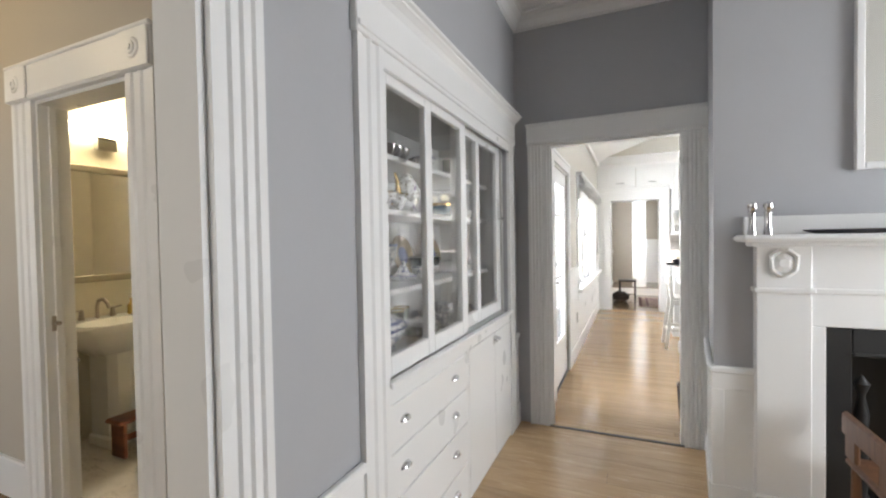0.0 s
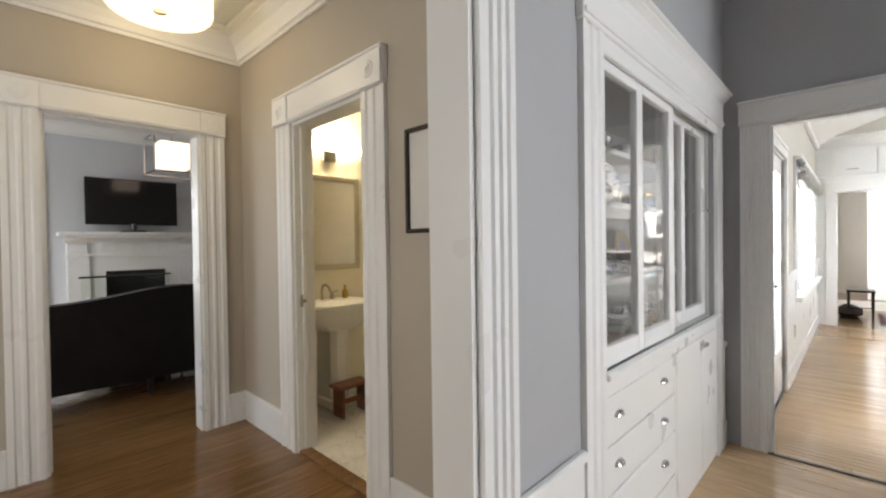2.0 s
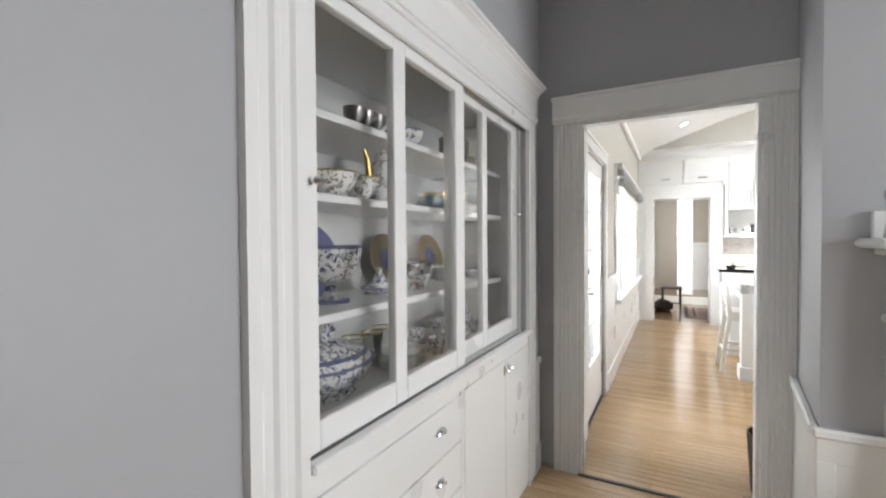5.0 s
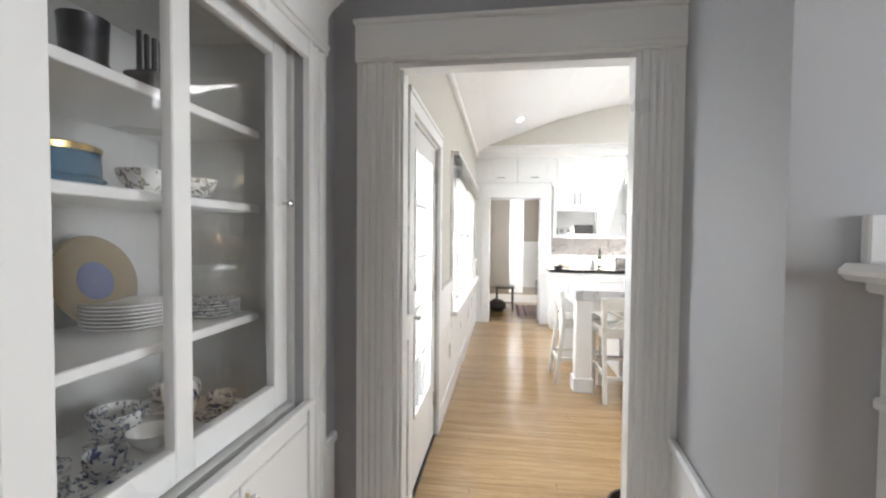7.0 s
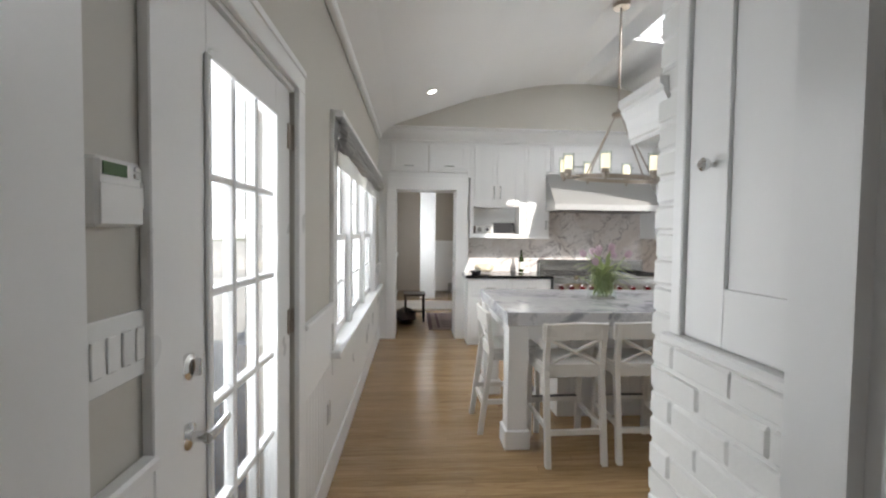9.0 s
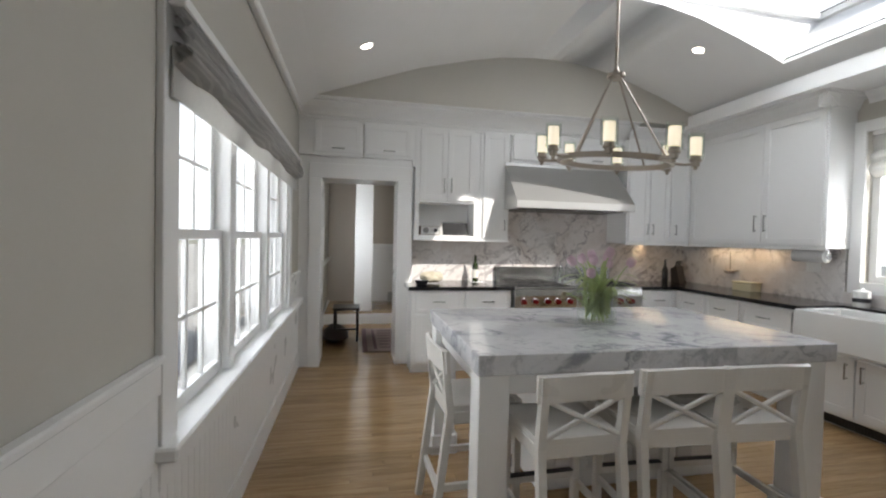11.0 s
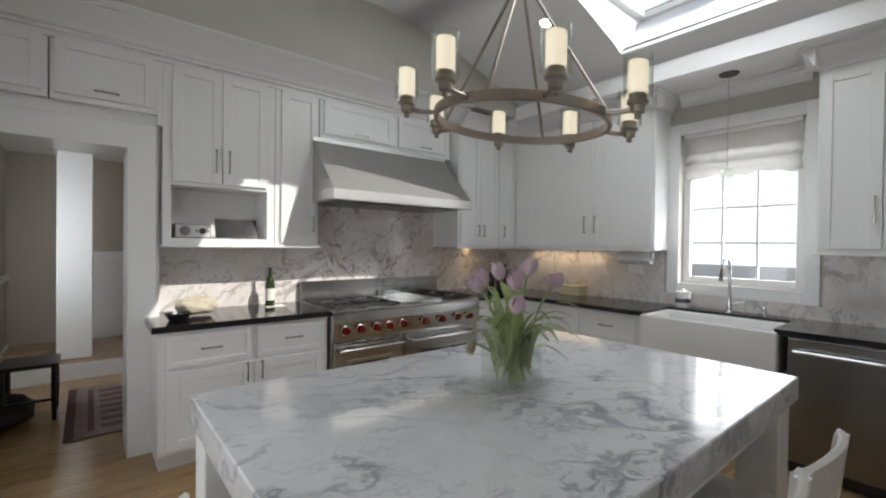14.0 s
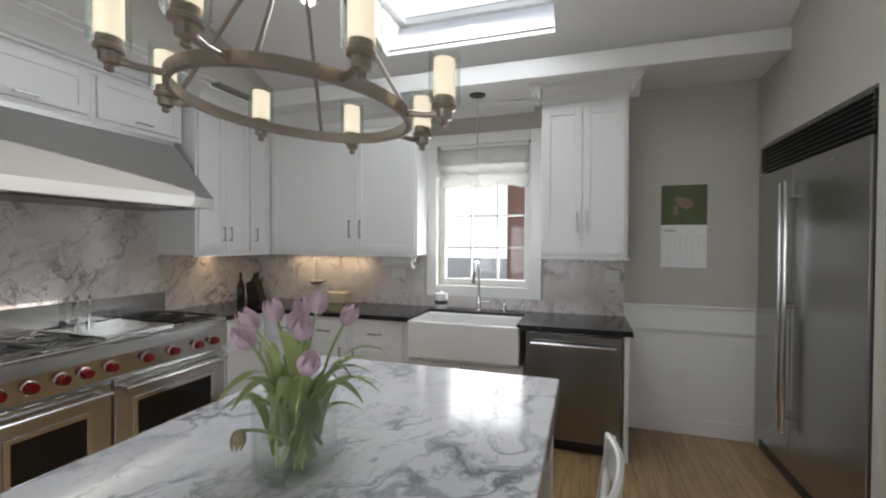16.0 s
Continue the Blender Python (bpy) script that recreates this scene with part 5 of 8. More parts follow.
for z, gx, gy in ((0.865, 0.19, 0.25), (0.80, 0.15, 0.20), (0.75, 0.06, 0.08)):
    ring.append([bm.verts.new((-2.37 + gx * math.cos(2 * math.pi * i / 32), 2.50 + gy * math.sin(2 * math.pi * i / 32), z)) for i in range(32)])
for a, b in zip(ring, ring[1:]):
    for i in range(32):
        bm.faces.new([a[i], a[(i + 1) % 32], b[(i + 1) % 32], b[i]])
bm.faces.new(ring[0])
bm.faces.new(ring[-1])
part("basin", bm, CERAMIC, ws, smooth=True)
bm = new_bm()
prism(bm, [(-2.52, 2.40), (-2.34, 2.41), (-2.31, 2.46), (-2.31, 2.54), (-2.34, 2.59), (-2.52, 2.60)], "z", 0.012, 0.70)
box(bm, -2.54, -2.29, 2.385, 2.615, 0.012, 0.09, 0.01)
part("pedestal", bm, CERAMIC, ws)
bm = new_bm()
tube(bm, [(-2.60, 2.50, 0.872), (-2.60, 2.50, 0.96), (-2.58, 2.50, 1.0), (-2.52, 2.50, 1.01), (-2.47, 2.50, 0.98), (-2.46, 2.50, 0.95)], 0.012, 10)
for y in (2.40, 2.60):
    lathe(bm, [(0.022, 0.872), (0.016, 0.90), (0.014, 0.93), (0.018, 0.935), (0.004, 0.945)], (-2.60, y, 0), 12)
    tube(bm, [(-2.60, y, 0.935), (-2.58, y + (0.05 if y > 2.5 else -0.05), 0.945)], 0.006, 8)
part("tap", bm, NICKEL, ws, "brushed nickel tap", smooth=True)
bm = new_bm()
tube(bm, [(-2.56, 2.33, 0.66), (-2.56, 2.33, 0.45), (-2.56, 2.33, 0.05)], 0.008, 8)
tube(bm, [(-2.56, 2.33, 0.62), (-2.52, 2.33, 0.62)], 0.014, 8)
part("supply_pipe", bm, CHROME, ws)
bm = new_bm()
lathe(bm, [(0.025, 0), (0.027, 0.01), (0.025, 0.07), (0.01, 0.085), (0.01, 0.11), (0.014, 0.115), (0.002, 0.12)], (-2.55, 2.70, 0.876), 16)
solo("soap_bottle", bm, paint("amber_soap", (0.55, 0.36, 0.08), 0.15, 0.1, 0), "small bottle of amber soap on the washbasin", "bottle", smooth=True)
mi = thing("bathroom_mirror", (-2.65, 2.60, 1.14), "rectangular mirror in a silver frame above the washbasin", "mirror")
bm = new_bm()
for a, b, c, d in ((2.26, 2.31, 1.13, 1.97), (2.88, 2.93, 1.13, 1.97), (2.31, 2.88, 1.13, 1.18), (2.31, 2.88, 1.92, 1.97)):
    box(bm, -2.66, -2.63, a, b, c, d, 0.006)
part("frame", bm, metal("silver_leaf_frame", (0.45, 0.41, 0.33), 0.4), mi)
part("glass", B(-2.66, -2.642, 2.31, 2.88, 1.18, 1.92), MIRROR, mi)
vl = thing("vanity_light", (-2.60, 2.60, 2.14), "long white vanity light bar over the mirror", "lamp")
bm = new_bm()
tube(bm, [(-2.57, 2.28, 2.22), (-2.57, 2.93, 2.22)], 0.03, 14)
part("tube_shade", bm, glow("lit_vanity_tube", (1, 0.85, 0.55), 5.0), vl, smooth=True)
bm = new_bm()
box(bm, -2.66, -2.60, 2.54, 2.67, 2.09, 2.18, 0.004)
tube(bm, [(-2.58, 2.26, 2.175), (-2.58, 2.95, 2.175)], 0.008, 8)
part("bracket", bm, CHROME, vl)
st = thing("step_stool", (-2.14, 2.47, 0.012), "small worn red wooden stool under the basin", "stool")
bm = new_bm()
box(bm, -2.22, -2.06, 2.32, 2.62, 0.235, 0.265, 0.01)
part("seat", bm, REDWOOD, st)
for y in (2.35, 2.57):
    part("side_panel", B(-2.21, -2.07, y, y + 0.025, 0.012, 0.235, 0.006), REDWOOD, st)
part("stretcher", B(-2.15, -2.13, 2.375, 2.57, 0.10, 0.14, 0.004), REDWOOD, st)
bm = new_bm()
box(bm, -1.848, -1.842, 1.90, 1.94, 0.95, 1.03, 0.002)
lathe(bm, [(0.012, -1.842), (0.012, -1.82), (0.004, -1.815)], (0, 1.92, 0.99), 12, "x")
solo("strike_plate", bm, NICKEL, "small brass strike plate on the door lining", "hardware")

# living room
so = thing("sofa", (-4.25, 1.55, 0), "black velvet sofa with a camel back, seen from behind", "sofa")
bm = new_bm()
pts = []
for i in range(25):
    y = 0.35 + 2.3 * i / 24
    pts.append((y, 0.88 + 0.11 * math.exp(-(((y - 1.75) / 0.55) ** 2)) - 0.05 * max(0, (0.7 - y))))
prism(bm, pts + [(2.65, 0.16), (0.35, 0.16)], "x", -4.05, -3.88)
part("backrest", bm, VELVET, so)
part("seat", B(-4.85, -4.05, 0.40, 2.60, 0.16, 0.46, 0.03), VELVET, so)
for y in (0.35, 2.47):
    part("arm", B(-4.85, -4.05, y, y + 0.18, 0.16, 0.62, 0.05), VELVET, so)
for x in (-4.78, -3.93):
    for y in (0.42, 1.50, 2.55):
        bm = new_bm()
        lathe(bm, [(0.014, 0), (0.022, 0.08), (0.03, 0.16)], (x, y, 0), 10)
        part("foot", bm, DARKWOOD, so)
lf = thing("fireplace", (-5.52, 1.72, 0), "white classical fireplace surround in the living room", "fireplace")
bm = new_bm()
box(bm, -5.60, -5.30, 1.00, 2.44, 1.49, 1.535, 0.008)
crown(bm, 1.06, 2.38, facing("+x", -5.48), 1.41, 1.49, 0.15)
part("shelf", bm, WHITE, lf)
bm = new_bm()
box(bm, -5.60, -5.48, 1.08, 2.36, 1.27, 1.42, 0.004)
box(bm, -5.60, -5.48, 1.08, 1.28, 0, 1.27, 0.004)
box(bm, -5.60, -5.48, 2.16, 2.36, 0, 1.27, 0.004)
for i in range(5):
    y = 1.12 + i * 0.26
    box(bm, -5.48, -5.455, y, y + 0.13, 1.305, 1.39, 0.006)
box(bm, -5.48, -5.46, 1.06, 2.38, 1.25, 1.285, 0.005)
part("surround", bm, WHITE, lf)
bm = new_bm()
box(bm, -5.60, -5.50, 1.28, 2.16, 1.085, 1.27)
box(bm, -5.60, -5.50, 1.28, 1.42, 0, 1.085)
box(bm, -5.60, -5.50, 2.02, 2.16, 0, 1.085)
part("marble_slips", bm, CERAMIC, lf)
part("firebox", B(-5.60, -5.55, 1.42, 2.02, 0, 1.085), IRON, lf)
fs = thing("fire_screen", (-5.36, 1.75, 0), "glass fire screen in front of the living room fireplace", "fire screen")
o = part("pane", B(-5.37, -5.362, 1.18, 2.02, 0.03, 1.02), CRYSTAL, fs)
part("rail", B(-5.38, -5.355, 1.16, 2.04, 1.02, 1.04, 0.004), STEEL, fs)
tv = thing("television", (-5.42, 1.68, 1.535), "black flat television standing on the mantel", "television")
part("screen", B(-5.46, -5.42, 1.235, 2.135, 1.62, 2.155, 0.006), paint("black_screen", (0.006, 0.006, 0.007), 0.08, 0.1, 0), tv)
bm = new_bm()
lathe(bm, [(0.13, 0), (0.125, 0.02), (0.03, 0.03), (0.03, 0.10)], (-5.42, 1.68, 1.535), 24)
part("stand", bm, BLACK, tv)
bm = new_bm()
lathe(bm, [(0.06, 0), (0.07, 0.02), (0.14, 0.09), (0.15, 0.13), (0.14, 0.13), (0.06, 0.03)], (-4.55, 2.05, 0.80), 20)
fbw = solo("flower_bowl", bm, paint("green_glazed_bowl", (0.22, 0.26, 0.20), 0.25), "shallow green bowl with white flowers", "bowl", smooth=True)
bm = new_bm()
rnd = random.Random(4)
for i in range(26):
    a, r = rnd.random() * 6.28, 0.12 * math.sqrt(rnd.random())
    bmesh.ops.create_icosphere(bm, subdivisions=1, radius=0.025 + 0.012 * rnd.random(), matrix=Matrix.Translation((-4.55 + r * math.cos(a), 2.05 + r * math.sin(a), 0.93 + 0.03 * rnd.random())))
part("flowers", bm, paint("white_petals", (0.75, 0.72, 0.64), 0.7), fbw)
bm = new_bm()
box(bm, -4.85, -4.35, 1.85, 2.25, 0.76, 0.80, 0.01)
for x in (-4.83, -4.37):
    for y in (1.87, 2.23):
        box(bm, x - 0.015, x + 0.015, y - 0.015, y + 0.015, 0, 0.76)
pl = thing("pendant_lamp", (-4.3, 1.81, 2.1), "cube shaped lit pendant lamp with a metal outer frame", "lamp")
bm2 = new_bm()
box(bm2, -4.43, -4.17, 1.68, 1.94, 2.15, 2.41, 0.004)
part("shade", bm2, glow("lit_linen_cube", (1, 0.76, 0.56), 0.42), pl)
bm2 = new_bm()
for x in (-4.50, -4.10):
    for y in (1.61, 2.01):
        box(bm2, x - 0.006, x + 0.006, y - 0.006, y + 0.006, 2.10, 2.46)
for z in (2.10, 2.46):
    for x in (-4.50, -4.10):
        box(bm2, x - 0.006, x + 0.006, 1.616, 2.004, z - 0.006, z + 0.006)
    for y in (1.61, 2.01):
        box(bm2, -4.494, -4.106, y - 0.006, y + 0.006, z - 0.006, z + 0.006)
tube(bm2, [(-4.3, 1.81, 2.41), (-4.3, 1.81, 2.80)], 0.008, 8)
part("outer_frame", bm2, CHROME, pl)
solo("console_table", bm, DARKWOOD, "dark narrow table in front of the fireplace", "table")
wl = thing("window_living", (-5.59, 0.62, 0.7), "tall white sash window beside the fireplace", "window")
tagged(wl, kind="structure")
bm = new_bm()
mLv = facing("+x", -5.60)
for a, b, c, d in ((0.28, 0.38, 0.7, 2.3), (0.82, 0.92, 0.7, 2.3), (0.38, 0.82, 2.2, 2.3), (0.38, 0.82, 0.7, 0.78), (0.38, 0.82, 1.46, 1.52), (0.59, 0.61, 0.78, 2.2)):
    box(bm, a, b, 0.0, 0.03, c, d, 0.004, mLv)
part("window_frame", bm, WHITE, wl)
o = part("pane", B(0.38, 0.82, -0.016, -0.012, 0.78, 2.2, 0, m=mLv), PANE, wl)
o.visible_shadow = False

# ---- kitchen: doors and windows ----
gd = thing("door_6", (0.25, 4.88, 0), "white glazed garden door with fifteen small panes", "door")
tagged(gd, kind="structure")
XD = 0.285
mG = facing("+x", XD)
G = (4.62, 5.06, 0.42, 1.90)
bm = new_bm()
box(bm, 4.435, G[0], -0.045, 0, 0.01, 2.035, 0.003, mG)
box(bm, G[1] + 0.09, 5.325, -0.045, 0, 0.01, 2.035, 0.003, mG)
box(bm, G[0], G[1] + 0.09, -0.045, 0, 0.01, G[2], 0.003, mG)
box(bm, G[0], G[1] + 0.09, -0.045, 0, G[3], 2.035, 0.003, mG)
for a, b, c, d in ((G[0] - 0.015, G[0] + 0.01, G[2], G[3]), (G[1] + 0.08, G[1] + 0.105, G[2], G[3]), (G[0] + 0.01, G[1] + 0.08, G[2] - 0.015, G[2] + 0.01), (G[0] + 0.01, G[1] + 0.08, G[3] - 0.01, G[3] + 0.015)):
    box(bm, a, b, 0.0, 0.010, c, d, 0.004, mG)
leaf = part("leaf", bm, WHITE, gd)
GW, GH = (G[1] + 0.09 - G[0]) / 3, (G[3] - G[2]) / 5
bm = new_bm()
for i in (1, 2):
    box(bm, G[0] + i * GW - 0.011, G[0] + i * GW + 0.011, -0.035, -0.004, G[2], G[3], 0.004, mG)
for j in range(1, 5):
    for i in range(3):
        box(bm, G[0] + i * GW + 0.0112, G[0] + (i + 1) * GW - 0.0112, -0.035, -0.004, G[2] + j * GH - 0.011, G[2] + j * GH + 0.011, 0.004, mG)
part("muntins", bm, WHITE, gd)
for i in range(3):
    for j in range(5):
        o = part("pane", B(G[0] + i * GW + 0.011, G[0] + (i + 1) * GW - 0.011, -0.022, -0.018, G[2] + j * GH + 0.011, G[2] + (j + 1) * GH - 0.011, 0, m=mG), PANE, gd)
        o.visible_shadow = False
bm = new_bm()
lathe(bm, [(0.03, XD), (0.03, XD + 0.008), (0.012, XD + 0.014), (0.012, XD + 0.05)], (0, 4.515, 1.0), 16, "x")
tube(bm, [(XD + 0.05, 4.505, 1.0), (XD + 0.052, 4.56, 1.0), (XD + 0.048, 4.62, 1.004)], [0.013, 0.011, 0.008], 10)
part("lever_handle", bm, CHROME, leaf, "brushed nickel lever", smooth=True)
bm = new_bm()
lathe(bm, [(0.03, XD), (0.03, XD + 0.01), (0.02, XD + 0.016)], (0, 4.515, 1.16), 18, "x")
box(bm, XD + 0.016, XD + 0.034, 4.51, 4.52, 1.14, 1.18, 0.003)
part("deadbolt", bm, CHROME, leaf)
for z in (0.22, 1.05, 1.80):
    bm = new_bm()
    box(bm, XD, XD + 0.006, 5.29, 5.345, z, z + 0.10, 0.001)
    tube(bm, [(XD + 0.008, 5.333, z), (XD + 0.008, 5.333, z + 0.10)], 0.007, 8)
    part("hinge", bm, NICKEL, leaf)
bm = new_bm()
for a, b, c, d in ((4.33, 4.435, 0, 2.05), (5.335, 5.43, 0, 2.05), (4.33, 5.43, 2.05, 2.15)):
    box(bm, a, b, 0.0, 0.022, c, d, 0.003, mK)
    box(bm, a, b, 0.022, 0.028, c + (0.07 if d > 2.1 else 0), d, 0.003, mK) if d > 2.1 else None
box(bm, 4.425, 5.335, -0.20, 0.0, 2.036, 2.05, 0, mK)
part("casing", bm, WHITE, gd)

wk = thing("window_1", (0.25, 7.4, 0.70), "row of three white double hung windows with small panes", "window")
tagged(wk, kind="structure")
bm = new_bm()
y0, y1, z0, z1 = WIN_L
for a, b, c, d in ((y0 - 0.12, y0, z0 - 0.0, z1 + 0.12), (y1, y1 + 0.12, z0, z1 + 0.12), (y0, y1, z1, z1 + 0.12)):
    box(bm, a, b, 0.0, 0.024, c, d, 0.003, mK)
    box(bm, a, b, -0.20, 0.0, c, d, 0, mK) if False else None
part("casing", bm, WHITE, wk)
part("window_sill", B(y0 - 0.14, 9.44, -0.06, 0.075, z0 - 0.04, z0 + 0.006, 0.008, m=mK), WHITE, wk)
bm = new_bm()
box(bm, y0 - 0.12, 9.30, 0.0, 0.02, z0 - 0.14, z0 - 0.04, 0.004, mK)
part("apron", bm, WHITE, wk)
units = ((6.20, 6.95), (6.95, 7.85), (7.85, 8.72))
bm = new_bm()
for a in (6.90, 7.80):
    box(bm, a, a + 0.10, -0.14, 0.0, z0, z1, 0.003, mK)
box(bm, y0, y0 + 0.03, -0.14, 0.0, z0, z1, 0, mK)
box(bm, y1 - 0.03, y1, -0.14, 0.0, z0, z1, 0, mK)
part("mullion", bm, WHITE, wk)
for ya, yb in ((6.23, 6.90), (7.0, 7.80), (7.90, 8.69)):
    for lo, hi, n0, nm in ((z0, 1.45, -0.035, "lower_sash"), (1.41, z1, -0.075, "upper_sash")):
        bm = new_bm()
        box(bm, ya, ya + 0.05, n0 - 0.035, n0, lo, hi, 0.003, mK)
        box(bm, yb - 0.05, yb, n0 - 0.035, n0, lo, hi, 0.003, mK)
        box(bm, ya + 0.05, yb - 0.05, n0 - 0.035, n0, lo, lo + (0.06 if nm == "lower_sash" else 0.04), 0.003, mK)
        box(bm, ya + 0.05, yb - 0.05, n0 - 0.035, n0, hi - 0.04, hi, 0.003, mK)
        w = (yb - ya - 0.10) / 3
        for i in (1, 2):
            box(bm, ya + 0.05 + i * w - 0.009, ya + 0.05 + i * w + 0.009, n0 - 0.028, n0 - 0.008, lo + 0.04, hi - 0.04, 0.003, mK)
        zm = (lo + hi) / 2
        for i in range(3):
            box(bm, ya + 0.05 + i * w + 0.0092, ya + 0.05 + (i + 1) * w - 0.0092, n0 - 0.028, n0 - 0.008, zm - 0.009, zm + 0.009, 0.003, mK)
        s = part(nm, bm, WHITE, wk)
        o = part("pane", B(ya + 0.05, yb - 0.05, n0 - 0.02, n0 - 0.016, lo + 0.04, hi - 0.04, 0, m=mK), PANE, s)
        o.visible_shadow = False


def stripes(name, a, b, freq, axis=2):
    k = Mat(name, a, 0.9)
    at = k.where()
    sep = k.t.nodes.new("ShaderNodeSeparateXYZ")
    k.link(at, sep.inputs[0])
    w = k.node("Math")
    w.operation = "MULTIPLY"
    w.inputs[1].default_value = freq
    k.link(sep.outputs[axis], w.inputs[0])
    s = k.node("Math")
    s.operation = "SINE"
    k.link(w.outputs[0], s.inputs[0])
    n = k.noise(k.where(30, 30, 200), 3, 3)
    c = k.ramp(s.outputs[0], [(0.35, a), (0.6, b)])
    k.color(k.mix(0.25, c, k.ramp(n, [(0.3, a), (0.7, b)])))
    k.bump(n, 0.4, 0.003)
    return sheer(k, 0.5, b)


SHADE = sheer(weave("grey_linen_shade", (0.56, 0.55, 0.53), (0.74, 0.73, 0.70), 120), 0.35, (0.72, 0.71, 0.68))
STRIPED = stripes("grey_striped_shade", (0.46, 0.45, 0.44), (0.80, 0.79, 0.77), 420)


def roman_shade(name, m, u0, u1, top, folds, label, mat, hem, hem_mat, out=0.0):
    """A gathered blind: soft horizontal folds, stacked, and a hanging hem."""
    t = thing(name, m((u0 + u1) / 2, 0.03, top - 0.3), label, "blind")
    for k, (z1, z0, bulge) in enumerate(folds):
        bm = new_bm()
        rows = []
        nu, nv = 28, 9
        for j in range(nv):
            f = j / (nv - 1)
            row = []
            for i in range(nu):
                u = u0 + (u1 - u0) * i / (nu - 1)
                sag = 0.012 * math.sin(i * 0.55 + k * 1.7) + 0.008 * math.sin(i * 1.3 + k)
                row.append(bm.verts.new(m(u, out + 0.015 + bulge * math.sin(math.pi * min(1, f * 1.05)) ** 0.8 + 0.004 * math.sin(i * 0.9 + j), z1 + (z0 - z1) * f + sag * f)))
            rows.append(row)
        for r, s in zip(rows, rows[1:]):
            for i in range(nu - 1):
                bm.faces.new([r[i], r[i + 1], s[i + 1], s[i]])
        bmesh.ops.solidify(bm, geom=bm.faces, thickness=0.004)
        part("fold", bm, mat, t, smooth="all")
    if hem:
        bm = new_bm()
        box(bm, u0 + 0.01, u1 - 0.01, out + 0.008, out + 0.014, hem[1], hem[0], 0.002, m)
        part("hem", bm, hem_mat, t)
    part("head_rail", B(u0, u1, out + 0.0, out + 0.05, top - 0.02, top + 0.02, 0.004, m=m), WHITE, t)
    return t


roman_shade("roman_shade", mK, 6.10, 9.02, 2.16, [(2.16, 2.09, 0.03), (2.11, 2.045, 0.055), (2.075, 2.005, 0.065), (2.03, 1.965, 0.06)], "grey striped roman shade drawn up over the windows", STRIPED, (2.02, 1.86), SHADE, 0.024)
mE = facing("-x", X_SINK)
w2 = thing("window_2", (5.30, 7.16, 1.05), "white casement window above the sink", "window")
tagged(w2, kind="structure")
bm = new_bm()
for a, b, c, d in ((6.62, 6.72, 1.03, 2.55), (7.60, 7.70, 1.03, 2.55), (6.72, 7.60, 2.45, 2.55), (6.72, 7.60, 1.03, 1.13)):
    box(bm, a, b, 0.0, 0.024, c, d, 0.003, mE)
part("casing", bm, WHITE, w2)
bm = new_bm()
for a, b, c, d in ((6.72, 6.78, 1.13, 2.45), (7.54, 7.60, 1.13, 2.45), (6.78, 7.54, 2.39, 2.45), (6.78, 7.54, 1.13, 1.19)):
    box(bm, a, b, -0.12, -0.07, c, d, 0.003, mE)
for i in (1, 2):
    u = 6.78 + 0.76 * i / 3
    box(bm, u - 0.009, u + 0.009, -0.11, -0.08, 1.19, 2.39, 0.003, mE)
for j in (1, 2, 3):
    v = 1.19 + 1.2 * j / 4
    for i in range(3):
        box(bm, 6.78 + 0.76 * i / 3 + 0.0092, 6.78 + 0.76 * (i + 1) / 3 - 0.0092, -0.11, -0.08, v - 0.009, v + 0.009, 0.003, mE)
part("window_frame", bm, WHITE, w2)
o = part("pane", B(6.78, 7.54, -0.10, -0.096, 1.19, 2.39, 0, m=mE), PANE, w2)
o.visible_shadow = False
roman_shade("roman_shade", mE, 6.74, 7.58, 2.44, [(2.44, 2.26, 0.02), (2.28, 2.16, 0.05), (2.19, 2.06, 0.06)], "pale grey linen roman shade half drawn at the sink window", SHADE, None, None, -0.06)

# ---- appliances ----
RANGE = metal("bright_range_steel", (0.58, 0.58, 0.57), 0.20, (1, 1, 60))
rg = thing("range_cooker", (3.37, 9.35, 0), "wide steel range cooker with two ovens and red knobs", "range")
R0, R1, RY = 2.605, 4.145, 9.02
bm = new_bm()
box(bm, R0, R1, RY + 0.02, 9.71, 0.12, 0.90, 0.004)
for x in (R0 + 0.06, R1 - 0.06):
    for y in (9.12, 9.65):
        lathe(bm, [(0.02, 0), (0.02, 0.12)], (x, y, 0), 10)
part("body", bm, RANGE, rg)
part("top_tray", B(R0, R1, RY - 0.02, 9.66, 0.90, 0.925, 0.006), RANGE, rg)
bm = new_bm()
prism(bm, [(RY + 0.02, 0.69), (RY - 0.015, 0.70), (RY - 0.03, 0.83), (RY - 0.02, 0.90), (RY + 0.02, 0.90)], "x", R0, R1)
part("control_panel", bm, RANGE, rg)
bm = new_bm()
box(bm, R0, R1, 9.66, 9.71, 0.90, 1.105, 0.004)
part("back_guard", bm, RANGE, rg)
part("kick_panel", B(R0 + 0.02, R1 - 0.02, RY + 0.05, RY + 0.07, 0.02, 0.12), RANGE, rg)
for x in (2.70, 2.835, 2.98, 3.10, 3.24, 3.47, 3.66, 3.86, 4.0):
    bm = new_bm()
    lathe(bm, [(0.034, RY - 0.024), (0.034, RY - 0.034), (0.028, RY - 0.036), (0.026, RY - 0.072), (0.002, RY - 0.074)], (x, 0, 0.768), 18, "y")
    k = part("knob", bm, RED, rg, "dark red control knob", smooth=True)
    bm = new_bm()
    lathe(bm, [(0.038, RY - 0.018), (0.038, RY - 0.030), (0.033, RY - 0.033), (0.002, RY - 0.033)], (x, 0, 0.768), 18, "y")
    part("bezel", bm, CHROME, k)
